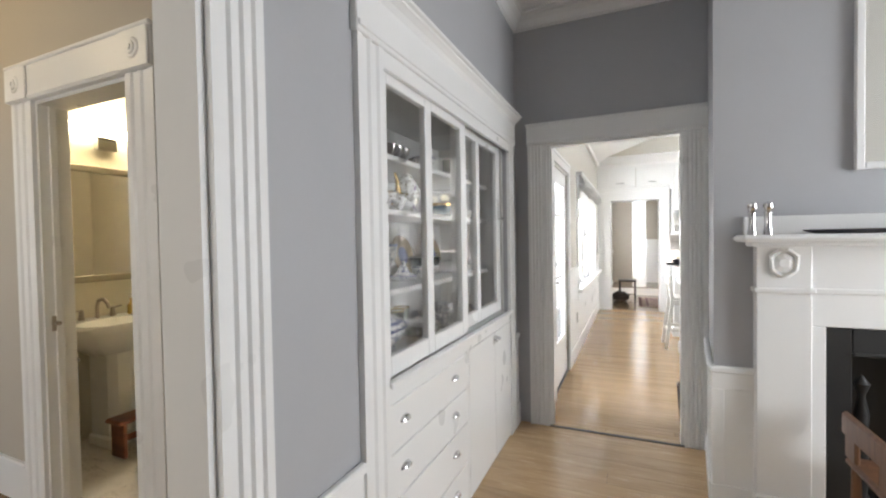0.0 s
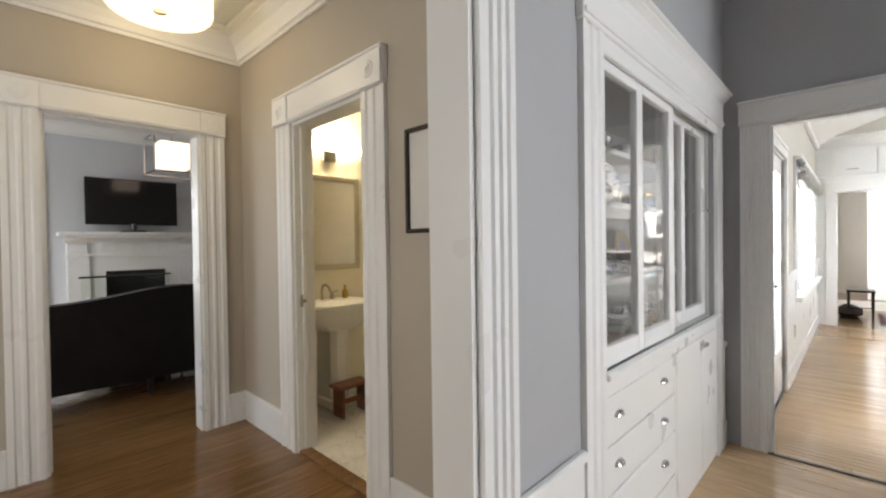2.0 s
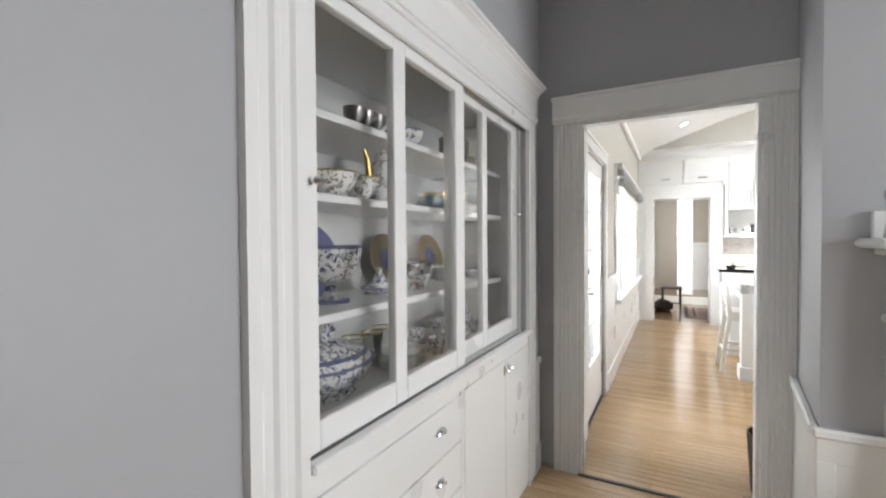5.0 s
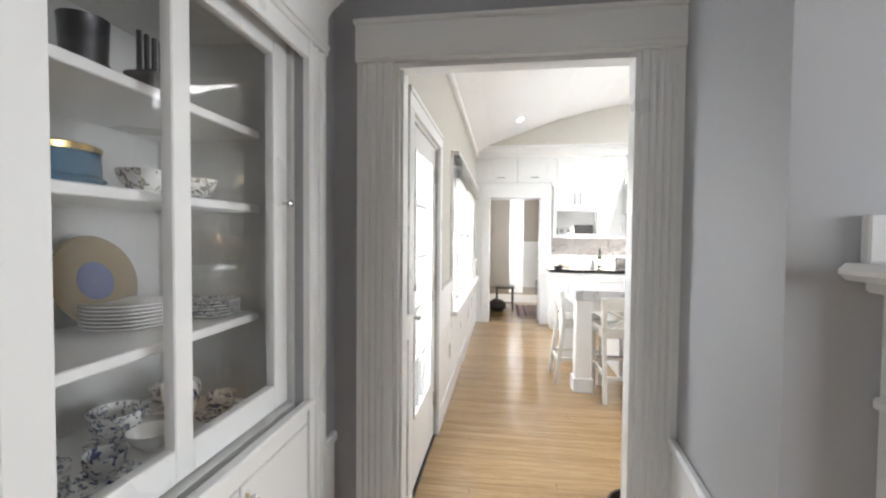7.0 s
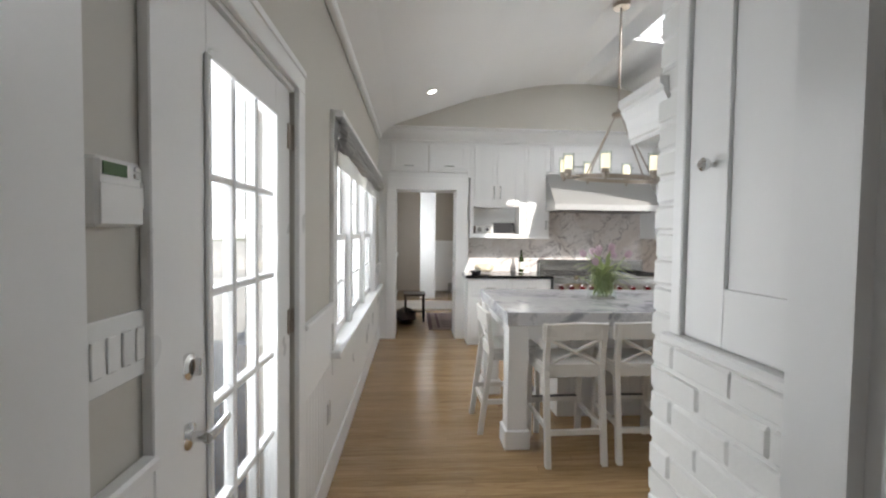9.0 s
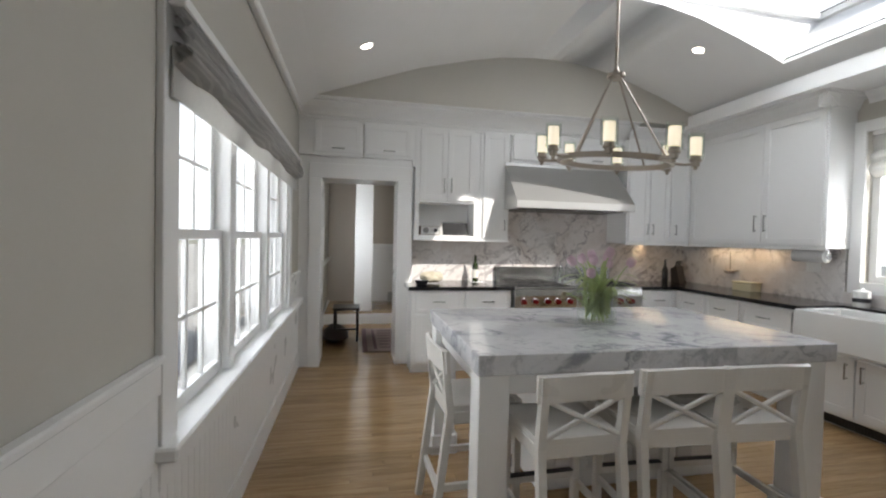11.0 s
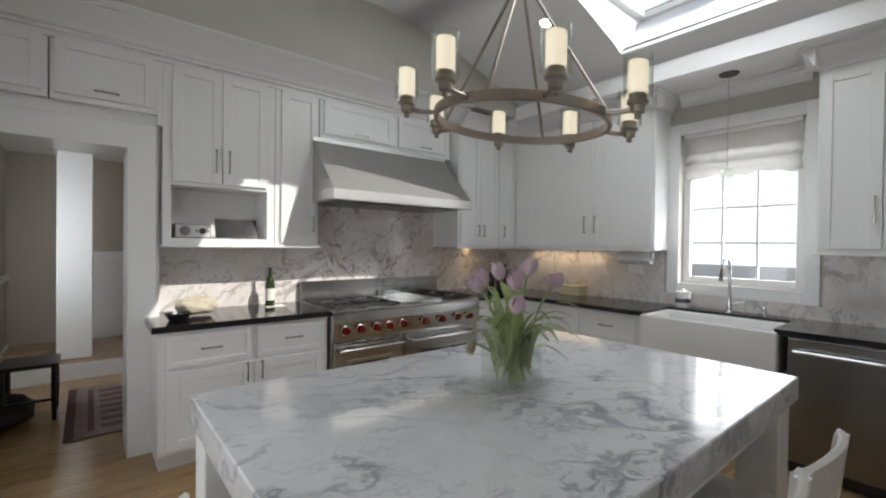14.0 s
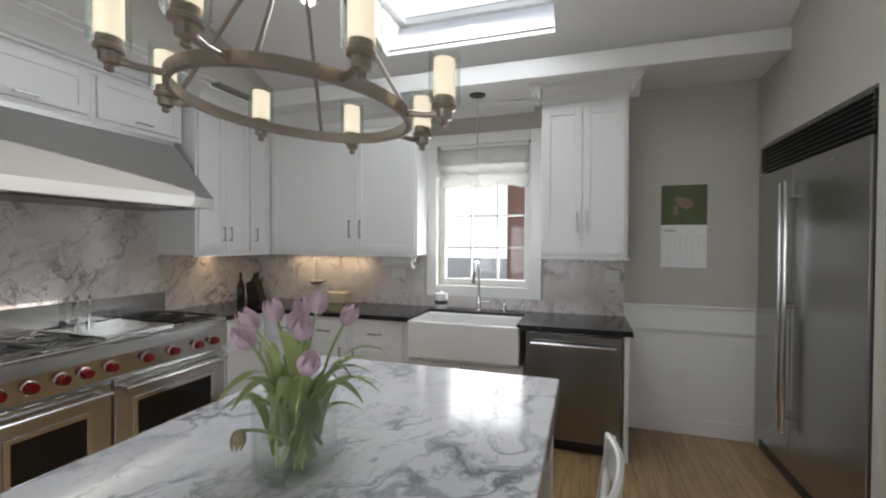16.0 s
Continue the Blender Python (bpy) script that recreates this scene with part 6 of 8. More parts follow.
for a, b, c, d in ((2.62, 3.255, 0.14, 0.67), (3.275, 4.13, 0.14, 0.67)):
    dr = part("oven_door", B(a, b, RY - 0.012, RY + 0.02, c, d, 0.004), RANGE, rg)
    wa, wb = a + 0.14, b - 0.14
    bm = new_bm()
    for p, q, r, s in ((wa - 0.03, wa, 0.25, 0.53), (wb, wb + 0.03, 0.25, 0.53), (wa, wb, 0.50, 0.53), (wa, wb, 0.25, 0.28)):
        box(bm, p, q, RY - 0.020, RY - 0.012, r, s, 0.002)
    part("window_rim", bm, CHROME, dr)
    part("oven_window", B(wa, wb, RY - 0.016, RY - 0.012, 0.28, 0.50), paint("black_oven_glass", (0.006, 0.006, 0.006), 0.06, 0.1, 0), dr)
    bm = new_bm()
    tube(bm, [(a + 0.03, RY - 0.065, 0.615), (b - 0.03, RY - 0.065, 0.615)], 0.014, 12)
    for x in (a + 0.06, b - 0.06):
        tube(bm, [(x, RY - 0.012, 0.615), (x, RY - 0.065, 0.615)], 0.009, 8)
    part("oven_handle", bm, CHROME, dr, smooth=True)
for i, (a, b) in enumerate(((2.64, 2.93), (2.94, 3.23), (3.75, 4.10))):
    bm = new_bm()
    for y in (9.06, 9.35, 9.62):
        box(bm, a, b, y - 0.008, y + 0.008, 0.935, 0.952, 0.002)
    for x in (a + 0.008, b - 0.008):
        box(bm, x - 0.008, x + 0.008, 9.068, 9.612, 0.935, 0.951, 0.002)
    for cy in (9.20, 9.49):
        for s in range(4):
            ang = math.pi / 4 + s * math.pi / 2
            p = Vector(((a + b) / 2, cy, 0.945))
            d = Vector((math.cos(ang), math.sin(ang), 0))
            tube(bm, [p + d * 0.04, p + d * 0.16], 0.007, 6)
    part("grate", bm, IRON, rg, "black cast iron pan grate")
    for cy in (9.20, 9.49):
        bm = new_bm()
        lathe(bm, [(0.05, 0.925), (0.05, 0.932), (0.03, 0.934), (0.03, 0.94), (0.002, 0.941)], ((a + b) / 2, cy, 0), 18)
        part("burner", bm, IRON, rg)
part("griddle", B(3.26, 3.72, 9.06, 9.62, 0.925, 0.944, 0.004), RANGE, rg, "flat steel griddle plate")

HOODM = metal("satin_hood_steel", (0.54, 0.54, 0.53), 0.40, (1, 1, 60))
hd = thing("range_hood", (3.33, 9.35, 1.78), "large sloping brushed steel range hood", "range hood")
bm = new_bm()
prism(bm, [(9.0, 1.79), (9.735, 1.79), (9.735, 2.335), (9.405, 2.335), (9.405, 2.30), (9.0, 1.865)], "x", 2.60, 4.02)
part("canopy", bm, HOODM, hd)
part("lower_lip", B(2.597, 4.023, 8.996, 9.02, 1.785, 1.868, 0.003), HOODM, hd)
for i in range(24):
    part("baffle_slat", B(2.66 + i * 0.054, 2.70 + i * 0.054, 9.10, 9.60, 1.775, 1.79, 0.002), STEEL, hd)
for x in (2.75, 3.3, 3.85):
    bm = new_bm()
    lathe(bm, [(0.035, 1.78), (0.035, 1.79)], (x, 9.06, 0), 16)
    part("hood_lamp", bm, CHROME, hd)

fr = thing("refrigerator", (4.5, 4.96, 0), "built-in stainless steel refrigerator with a louvred grille", "refrigerator")
bm = new_bm()
box(bm, 3.87, 5.215, 4.22, 4.965, 0.0, 0.10)
box(bm, 3.87, 5.215, 4.22, 4.97, 0.10, 2.26)
part("body", bm, STEEL, fr)
for a, b, hx in ((4.665, 5.215, 4.70), (3.875, 4.655, 4.62)):
    dr = part("door", B(a, b, 4.97, 5.015, 0.10, 2.045, 0.004), STEELH, fr)
    bm = new_bm()
    tube(bm, [(hx, 5.065, 0.35), (hx, 5.065, 1.93)], 0.014, 12)
    for z in (0.45, 1.15, 1.83):
        tube(bm, [(hx, 5.015, z), (hx, 5.065, z)], 0.010, 8)
    part("handle", bm, CHROME, dr, smooth=True)
for i in range(7):
    bm = new_bm()
    z = 2.06 + i * 0.028
    prism(bm, [(4.97, z), (5.02, z), (5.005, z + 0.024), (4.97, z + 0.024)], "x", 3.875, 5.215)
    part("grille_slat", bm, STEEL, fr)
part("badge", B(4.18, 4.22, 5.015, 5.018, 1.98, 1.995, 0.001), CHROME, fr)
part("kick_panel", B(3.88, 5.21, 4.975, 4.99, 0.0, 0.09), BLACK, fr)

dw = thing("dishwasher", (4.9, 6.32, 0), "stainless steel dishwasher under the worktop", "dishwasher")
part("body", B(4.67, 5.26, 5.99, 6.67, 0.08, 0.88), STEEL, dw)
part("door", B(4.635, 4.67, 5.995, 6.668, 0.10, 0.87, 0.004), STEEL, dw)
part("kick_panel", B(4.70, 4.72, 5.99, 6.67, 0.0, 0.10), BLACK, dw)
bm = new_bm()
tube(bm, [(4.59, 6.04, 0.80), (4.59, 6.63, 0.80)], 0.012, 12)
for y in (6.07, 6.60):
    tube(bm, [(4.635, y, 0.80), (4.59, y, 0.80)], 0.009, 8)
part("handle", bm, CHROME, dw, smooth=True)

sk = thing("apron_sink", (4.86, 7.17, 0.60), "white ceramic apron front sink", "sink")
bm = new_bm()
box(bm, 4.60, 4.64, 6.715, 7.615, 0.61, 0.905, 0.008)
box(bm, 5.06, 5.10, 6.715, 7.615, 0.61, 0.905, 0.008)
box(bm, 4.64, 5.06, 6.715, 6.755, 0.61, 0.905, 0.006)
box(bm, 4.64, 5.06, 7.575, 7.615, 0.61, 0.905, 0.006)
box(bm, 4.64, 5.06, 6.755, 7.575, 0.61, 0.65)
part("basin", bm, CERAMIC, sk)
bm = new_bm()
lathe(bm, [(0.045, 0.65), (0.045, 0.653), (0.02, 0.654)], (4.86, 7.17, 0), 18)
part("drain", bm, CHROME, sk)
fc = thing("kitchen_tap", (5.14, 7.15, 0.926), "tall brushed nickel gooseneck kitchen tap", "tap")
bm = new_bm()
lathe(bm, [(0.028, 0), (0.026, 0.01), (0.018, 0.02), (0.018, 0.12), (0.012, 0.14)], (5.14, 7.15, 0.926), 16)
arc = [(5.14, 7.15, 1.06), (5.14, 7.15, 1.26)] + [(5.14 - 0.09 + 0.09 * math.cos(a), 7.15, 1.26 + 0.11 * math.sin(a)) for a in np.linspace(0.15, math.pi - 0.2, 12)]
tube(bm, arc, 0.0115, 12)
part("spout", bm, CHROME, fc, smooth=True)
bm = new_bm()
tube(bm, [(4.965, 7.15, 1.285), (4.95, 7.15, 1.22), (4.945, 7.15, 1.19)], [0.013, 0.016, 0.018], 12)
part("spray_head", bm, NICKEL, fc, smooth=True)
bm = new_bm()
tube(bm, [(5.14, 7.13, 1.0), (5.135, 7.08, 1.01), (5.13, 7.04, 1.03)], [0.01, 0.008, 0.006], 10)
part("lever", bm, CHROME, fc, smooth=True)
bm = new_bm()
lathe(bm, [(0.018, 0), (0.012, 0.015), (0.009, 0.06), (0.012, 0.065), (0.004, 0.075)], (5.16, 6.92, 0.926), 14)
tube(bm, [(5.16, 6.92, 0.99), (5.12, 6.92, 0.995)], 0.005, 8)
solo("soap_dispenser", bm, CHROME, "small chrome soap dispenser beside the tap", "dispenser", smooth=True)

# ---- lamps ----
SHG = glow("lit_frosted_shade", (1.0, 0.80, 0.58), 0.75, (0.85, 0.84, 0.82))
chn = thing("chandelier", (2.50, 7.09, 2.02), "round nickel chandelier with eight lit glass shades", "chandelier")
CX, CY, CZ, RR = 2.50, 7.09, 1.945, 0.338


def hung(bm):
    """The chandelier hangs a little out of level."""
    for v in bm.verts:
        v.co.z += 0.08 * (v.co.y - CY) - 0.043 * (v.co.x - CX)
    return bm



bm = new_bm()
n = 56
rings = [[bm.verts.new((CX + r * math.cos(2 * math.pi * i / n), CY + r * math.sin(2 * math.pi * i / n), z)) for i in range(n)] for r, z in ((RR - 0.008, CZ - 0.017), (RR + 0.008, CZ - 0.017), (RR + 0.008, CZ + 0.017), (RR - 0.008, CZ + 0.017))]
for q in range(4):
    for i in range(n):
        bm.faces.new([rings[q][i], rings[q][(i + 1) % n], rings[(q + 1) % 4][(i + 1) % n], rings[(q + 1) % 4][i]])
part("ring", hung(bm), NICKEL, chn)
bm = new_bm()
tube(bm, [(CX, CY, 2.49), (CX, CY, 3.38)], 0.009, 10)
part("stem", bm, NICKEL, chn)
bm = new_bm()
lathe(bm, [(0.03, 2.46), (0.055, 2.475), (0.055, 2.495), (0.02, 2.51), (0.012, 2.54)], (CX, CY, 0), 20)
part("hub", bm, NICKEL, chn)
bm = new_bm()
lathe(bm, [(0.065, 3.365), (0.07, 3.375), (0.07, 3.405)], (CX, CY, 0), 24)
part("ceiling_canopy", bm, NICKEL, chn)
for i in range(4):
    a = radians(22 + 90 * i)
    bm = new_bm()
    tube(bm, [(CX + 0.035 * math.cos(a), CY + 0.035 * math.sin(a), 2.47), (CX + RR * math.cos(a), CY + RR * math.sin(a), CZ + 0.015)], 0.0065, 8)
    part("rod", hung(bm), NICKEL, chn)
for i in range(8):
    a = radians(9 + 45 * i)
    c, s = math.cos(a), math.sin(a)
    lx, ly = CX + (RR + 0.115) * c, CY + (RR + 0.115) * s
    bm = new_bm()
    tube(bm, [(CX + RR * c, CY + RR * s, CZ), (CX + (RR + 0.06) * c, CY + (RR + 0.06) * s, CZ - 0.004), (lx, ly, CZ + 0.002)], [0.010, 0.009, 0.011], 10)
    lathe(bm, [(0.004, -0.035), (0.012, -0.03), (0.010, -0.018), (0.022, -0.012), (0.024, 0.012), (0.034, 0.016), (0.034, 0.026), (0.028, 0.03), (0.028, 0.05), (0.002, 0.05)], (lx, ly, CZ), 18)
    arm = part("arm", hung(bm), NICKEL, chn, smooth=True)
    bm = new_bm()
    lathe(bm, [(0.031, 0.05), (0.031, 0.155), (0.028, 0.157), (0.028, 0.05)], (lx, ly, CZ), 20)
    o = part("inner_shade", hung(bm), SHG, arm, "frosted glass cylinder, lit", smooth=True)
    bm = new_bm()
    lathe(bm, [(0.043, 0.03), (0.046, 0.035), (0.046, 0.178), (0.043, 0.178), (0.043, 0.036)], (lx, ly, CZ), 22, cap=False)
    part("outer_glass", hung(bm), CRYSTAL, arm, "clear glass cylinder", smooth=True)
for x, y in ((0.967, 8.24), (4.02, 8.14), (0.95, 5.6), (4.0, 5.4)):
    z = vault_z(x)
    t = thing("recessed_light", (x, y, z), "small round recessed ceiling light, lit", "lamp", "recessed lights in the kitchen ceiling")
    slope = math.atan2(vault_z(x + 0.05) - vault_z(x - 0.05), 0.1)
    mt = Matrix.Translation((x, y, z)) @ Matrix.Rotation(-slope, 4, "Y")
    bm = new_bm()
    lathe(bm, [(0.062, -0.001), (0.062, -0.006), (0.048, -0.006), (0.046, -0.001)], (0, 0, 0), 26, "z", False, mt)
    part("trim_ring", bm, WHITE, t)
    bm = new_bm()
    lathe(bm, [(0.047, -0.003), (0.002, -0.004)], (0, 0, 0), 26, "z", False, mt)
    part("lens", bm, glow("lit_downlight", (1, 0.93, 0.8), 14), t)
sp = thing("sink_pendant", (5.0, 7.14, 2.0), "clear glass pendant lamp above the sink", "lamp")
bm = new_bm()
lathe(bm, [(0.065, 2.79), (0.07, 2.80)], (5.0, 7.14, 0), 24)
part("ceiling_canopy", bm, PEWTER, sp)
bm = new_bm()
tube(bm, [(5.0, 7.14, 2.06), (5.0, 7.14, 2.79)], 0.003, 6)
part("cord", bm, CHROME, sp)
bm = new_bm()
lathe(bm, [(0.05, 1.90), (0.05, 2.05), (0.02, 2.07), (0.018, 2.068), (0.047, 2.048), (0.047, 1.90)], (5.0, 7.14, 0), 22, cap=False)
part("glass_shade", bm, CRYSTAL, sp, smooth=True)

# ---- stools ----
SEATP = paint("white_stool_paint", (0.67, 0.65, 0.61), 0.30, 0.05)


def bar_stool(m, label):
    """A cross-back bar stool: its back at y = 0, its seat towards +y, the floor at z = 0."""
    t = thing("bar_stool", (0, 0, 0), label, "stool", "stools at the island")
    bm = new_bm()
    prism(bm, [(-0.19, 0.03), (0.19, 0.03), (0.20, 0.38), (0.17, 0.41), (-0.17, 0.41), (-0.20, 0.38)], "z", 0.605, 0.632)
    part("seat", bm, SEATP, t)
    for sx in (-1, 1):
        bm = new_bm()
        x = sx * 0.185
        prism(bm, [(-0.06, 0.0), (-0.026, 0.0), (0.050, 0.60), (0.012, 0.90), (-0.018, 0.90), (0.012, 0.60)], "x", x - 0.017, x + 0.017)
        part("back_leg", bm, SEATP, t)
        part("front_leg", B(x - 0.018, x + 0.018, 0.36, 0.396, 0.0, 0.605, 0.004), SEATP, t)
        part("side_rail", B(x - 0.01, x + 0.01, -0.01, 0.36, 0.22, 0.255, 0.003), SEATP, t)
        part("seat_rail", B(x - 0.012, x + 0.012, 0.05, 0.36, 0.545, 0.605, 0.003), SEATP, t)
    part("back_stretcher", B(-0.168, 0.168, -0.022, 0.002, 0.19, 0.225, 0.003), SEATP, t)
    part("foot_rest", B(-0.168, 0.168, 0.365, 0.39, 0.26, 0.295, 0.003), SEATP, t)
    part("foot_plate", B(-0.168, 0.168, 0.36, 0.395, 0.295, 0.30, 0.001), BLACK, t, "black foot rest strip")
    part("back_rail", B(-0.168, 0.168, 0.035, 0.055, 0.545, 0.605, 0.003), SEATP, t)
    bm = new_bm()
    n = 14
    ring = []
    for i in range(n + 1):
        u = -0.215 + 0.43 * i / n
        y = 0.0 - 0.035 * (1 - (u / 0.215) ** 2) + 0.004
        dz = 0.006 * math.cos(u * 14)
        ring.append([bm.verts.new((u, y + a, z + dz)) for a, z in ((0.0, 0.80), (0.018, 0.80), (0.012, 0.905), (0.004, 0.912), (-0.008, 0.905))])
    for a, b in zip(ring, ring[1:]):
        for j in range(5):
            bm.faces.new([a[j], a[(j + 1) % 5], b[(j + 1) % 5], b[j]])
    bm.faces.new(ring[0])
    bm.faces.new(ring[-1])
    part("top_rail", bm, SEATP, t)
    for s in (-1, 1):
        bm = new_bm()
        tube(bm, [(-0.17 * s, 0.03, 0.63), (0, 0.018 + 0.004 * s, 0.715), (0.17 * s, 0.008, 0.80)], 0.011, 8)
        part("cross_bar", bm, SEATP, t)
    t.matrix_world = m
    return t


first = bar_stool(pose(1.83, 6.18, 0, 0, 0, 2), "white painted bar stool with a crossed back")
copy_thing(first, pose(2.305, 6.19, 0, 0, 0, -2))
copy_thing(first, pose(2.71, 6.18, 0, 0, 0, -3))
copy_thing(first, pose(1.325, 6.79, 0, 0, 0, -88))

# ---- chimney in the kitchen ----
chm = bpy.data.objects["wall_chimney_core"]
rnd = random.Random(11)
BW, BH, J = 0.20, 0.064, 0.010
shared = {}


def brick(x0, x1, y0, y1, z0):
    key = (round(x1 - x0, 3), round(y1 - y0, 3), rnd.randrange(4))
    if key not in shared:
        bm = new_bm()
        box(bm, 0, key[0], 0, key[1], 0, BH, 0.006)
        for v in bm.verts:
            v.co += Vector([rnd.uniform(-0.0025, 0.0025) for _ in range(3)])
        shared[key] = finish("brick", bm, BRICKP)
    ob = new("brick", shared[key])
    ob.parent = chm
    ob.location = (x0 + rnd.uniform(-0.002, 0.002), y0, z0)


row, z = 0, 0.004
while z < 2.62:
    y = 4.695
    first_b = True
    while y > 4.0:
        w = (0.095 if row % 2 else BW) if first_b else BW
        a = max(y - w, 3.975)
        if not (1.22 < z + BH and a < 4.585 and z < 2.35 and y > 4.02) and y - a > 0.02:
            brick(1.474, 1.534, a, y, z)
        elif y > 4.59 + 0.03:
            brick(1.474, 1.534, max(a, 4.59), y, z)
        y = a - J
        first_b = False
    x = 1.54
    while x < 2.1 and z < 1.7:
        w = BW if row % 2 else (0.095 if x < 1.55 else BW)
        brick(x, x + w, 4.642, 4.697, z)
        x += w + J
    z += BH + J
    row += 1
cc = thing("chimney_cupboard", (1.47, 4.28, 1.22), "white panelled cupboard door set in the painted brick chimney", "cabinet")
mC = facing("-x", 1.485)
bm = new_bm()
for a, b, c, d in ((4.545, 4.585, 1.22, 2.35), (3.975, 4.01, 1.22, 2.35), (4.01, 4.545, 2.31, 2.35)):
    box(bm, a, b, 0, 0.028, c, d, 0.003, mC)
part("frame", bm, WHITE, cc)
part("sill", B(3.975, 4.60, 0, 0.045, 1.195, 1.22, 0.006, m=mC), WHITE, cc)
bm = new_bm()
framed(bm, 4.015, 4.54, 1.225, 2.305, mC, 0.13, 0.016, 0.006)
d = part("door", bm, WHITE, cc)
bm = new_bm()
lathe(bm, [(0.006, 1.469), (0.006, 1.455), (0.014, 1.448), (0.015, 1.438), (0.008, 1.432)], (0, 4.45, 1.63), 14, "x")
part("knob", bm, CHROME, d, smooth=True)
ms = thing("mantel_shelf", (2.0, 4.8, 1.72), "white crown moulded mantel shelf on the brick chimney", "shelf")
bm = new_bm()
crown(bm, 1.50, 2.9, facing("+y", 4.70), 1.76, 1.90, 0.19)
crown(bm, 4.65, 4.89, facing("-x", 1.50), 1.76, 1.90, 0.05)
part("moulding", bm, WHITE, ms)

# ---- wall fittings ----


def plate_thing(name, m, u0, u1, v0, v1, label, cat, toggles):
    t = thing(name, m((u0 + u1) / 2, 0, v0), label, cat)
    part("plate", B(u0, u1, 0, 0.007, v0, v1, 0.002, m=m), CERAMIC, t)
    w = (u1 - u0) / (toggles + 0.6)
    for i in range(toggles):
        a = u0 + w * (i + 0.3) + w * 0.18
        part("rocker", B(a, a + w * 0.62, 0.007, 0.011, v0 + (v1 - v0) * 0.25, v1 - (v1 - v0) * 0.25, 0.002, m=m), CERAMIC, t)
    return t


mKw = facing("+x", X_KIT)
th = thing("thermostat", (0.32, 4.245, 1.47), "white wall thermostat with a green display", "thermostat")
part("body", B(4.19, 4.295, 0, 0.028, 1.472, 1.58, 0.006, m=mKw), CERAMIC, th)
part("display", B(4.20, 4.255, 0.028, 0.0295, 1.552, 1.572, 0, m=mKw), paint("green_display", (0.08, 0.16, 0.07), 0.2, 0.2, 0), th)
part("flap", B(4.192, 4.293, 0.028, 0.031, 1.476, 1.54, 0.002, m=mKw), CERAMIC, th)
for i in range(2):
    part("button", B(4.272, 4.285, 0.028, 0.032, 1.553 + i * 0.012, 1.561 + i * 0.012, 0.001, m=mKw), CERAMIC, th)
plate_thing("dimmer_switch", mKw, 4.302, 4.362, 1.482, 1.577, "white dimmer switch beside the thermostat", "switch", 1)
plate_thing("light_switch", mKw, 4.178, 4.345, 1.205, 1.325, "white four gang light switch plate", "switch", 4)
plate_thing("power_outlet", facing("+x", X_KIT + 0.014), 5.94, 6.01, 0.38, 0.50, "white power outlet on the wainscot", "outlet", 2)
plate_thing("power_outlet", facing("+x", X_KIT + 0.014), 9.20, 9.27, 0.52, 0.64, "white power outlet by the back doorway", "outlet", 2)
plate_thing("power_outlet", facing("-x", X_SINK - 0.012), 5.50, 5.57, 0.40, 0.52, "white power outlet on the white wainscot", "outlet", 1)
plate_thing("power_outlet", facing("-x", 5.276), 5.98, 6.09, 1.20, 1.31, "white double outlet on the marble", "outlet", 2)
plate_thing("power_outlet", facing("-x", 5.276), 7.92, 8.06, 1.19, 1.28, "white double outlet on the marble", "outlet", 2)
cal = thing("wall_calendar", (5.29, 5.5, 1.35), "wall calendar with a green bird picture", "calendar")
part("picture", B(5.335, 5.665, 0, 0.004, 1.69, 2.01, 0, m=mE), paint("green_print", (0.10, 0.125, 0.05), 0.5, 0.55, 0), cal, "blurred green picture of a brown bird")
bm = new_bm()
pts = [(5.50 + 0.065 * math.cos(a) * (1 + 0.3 * math.sin(a)), 1.865 + 0.045 * math.sin(a) + 0.03 * math.cos(a) * 0.6) for a in np.linspace(0, 2 * math.pi, 18, endpoint=False)]
prism(bm, [(p, q) for p, q in pts], "x", 5.293, 5.2955)
box(bm, 5.293, 5.2955, 5.545, 5.575, 1.77, 1.85)
part("bird", bm, paint("brown_bird_print", (0.25, 0.17, 0.12), 0.6), cal)
o = part("page", B(5.335, 5.665, 0, 0.004, 1.345, 1.688, 0, m=mE), paint("white_paper", (0.84, 0.84, 0.83), 0.7), cal)
bm = new_bm()
for i in range(6):
    box(bm, 5.35, 5.65, 0.004, 0.0045, 1.37 + i * 0.045, 1.371 + i * 0.045, 0, mE)
for i in range(8):
    box(bm, 5.35 + i * 0.0428, 5.351 + i * 0.0428, 0.0046, 0.005, 1.37, 1.60, 0, mE)
box(bm, 5.56, 5.64, 0.004, 0.0045, 1.635, 1.65, 0, mE)
part("printed_grid", bm, paint("grey_print", (0.45, 0.45, 0.45), 0.7), cal)
bm = new_bm()
box(bm, 4.712, 4.728, 6.72, 7.62, 0.012, 0.09)
for i in range(40):
    box(bm, 4.706, 4.712, 6.74 + i * 0.022, 6.75 + i * 0.022, 0.02, 0.082)
solo("toe_grille", bm, BLACK, "dark metal heating grille in the toe kick", "grille")

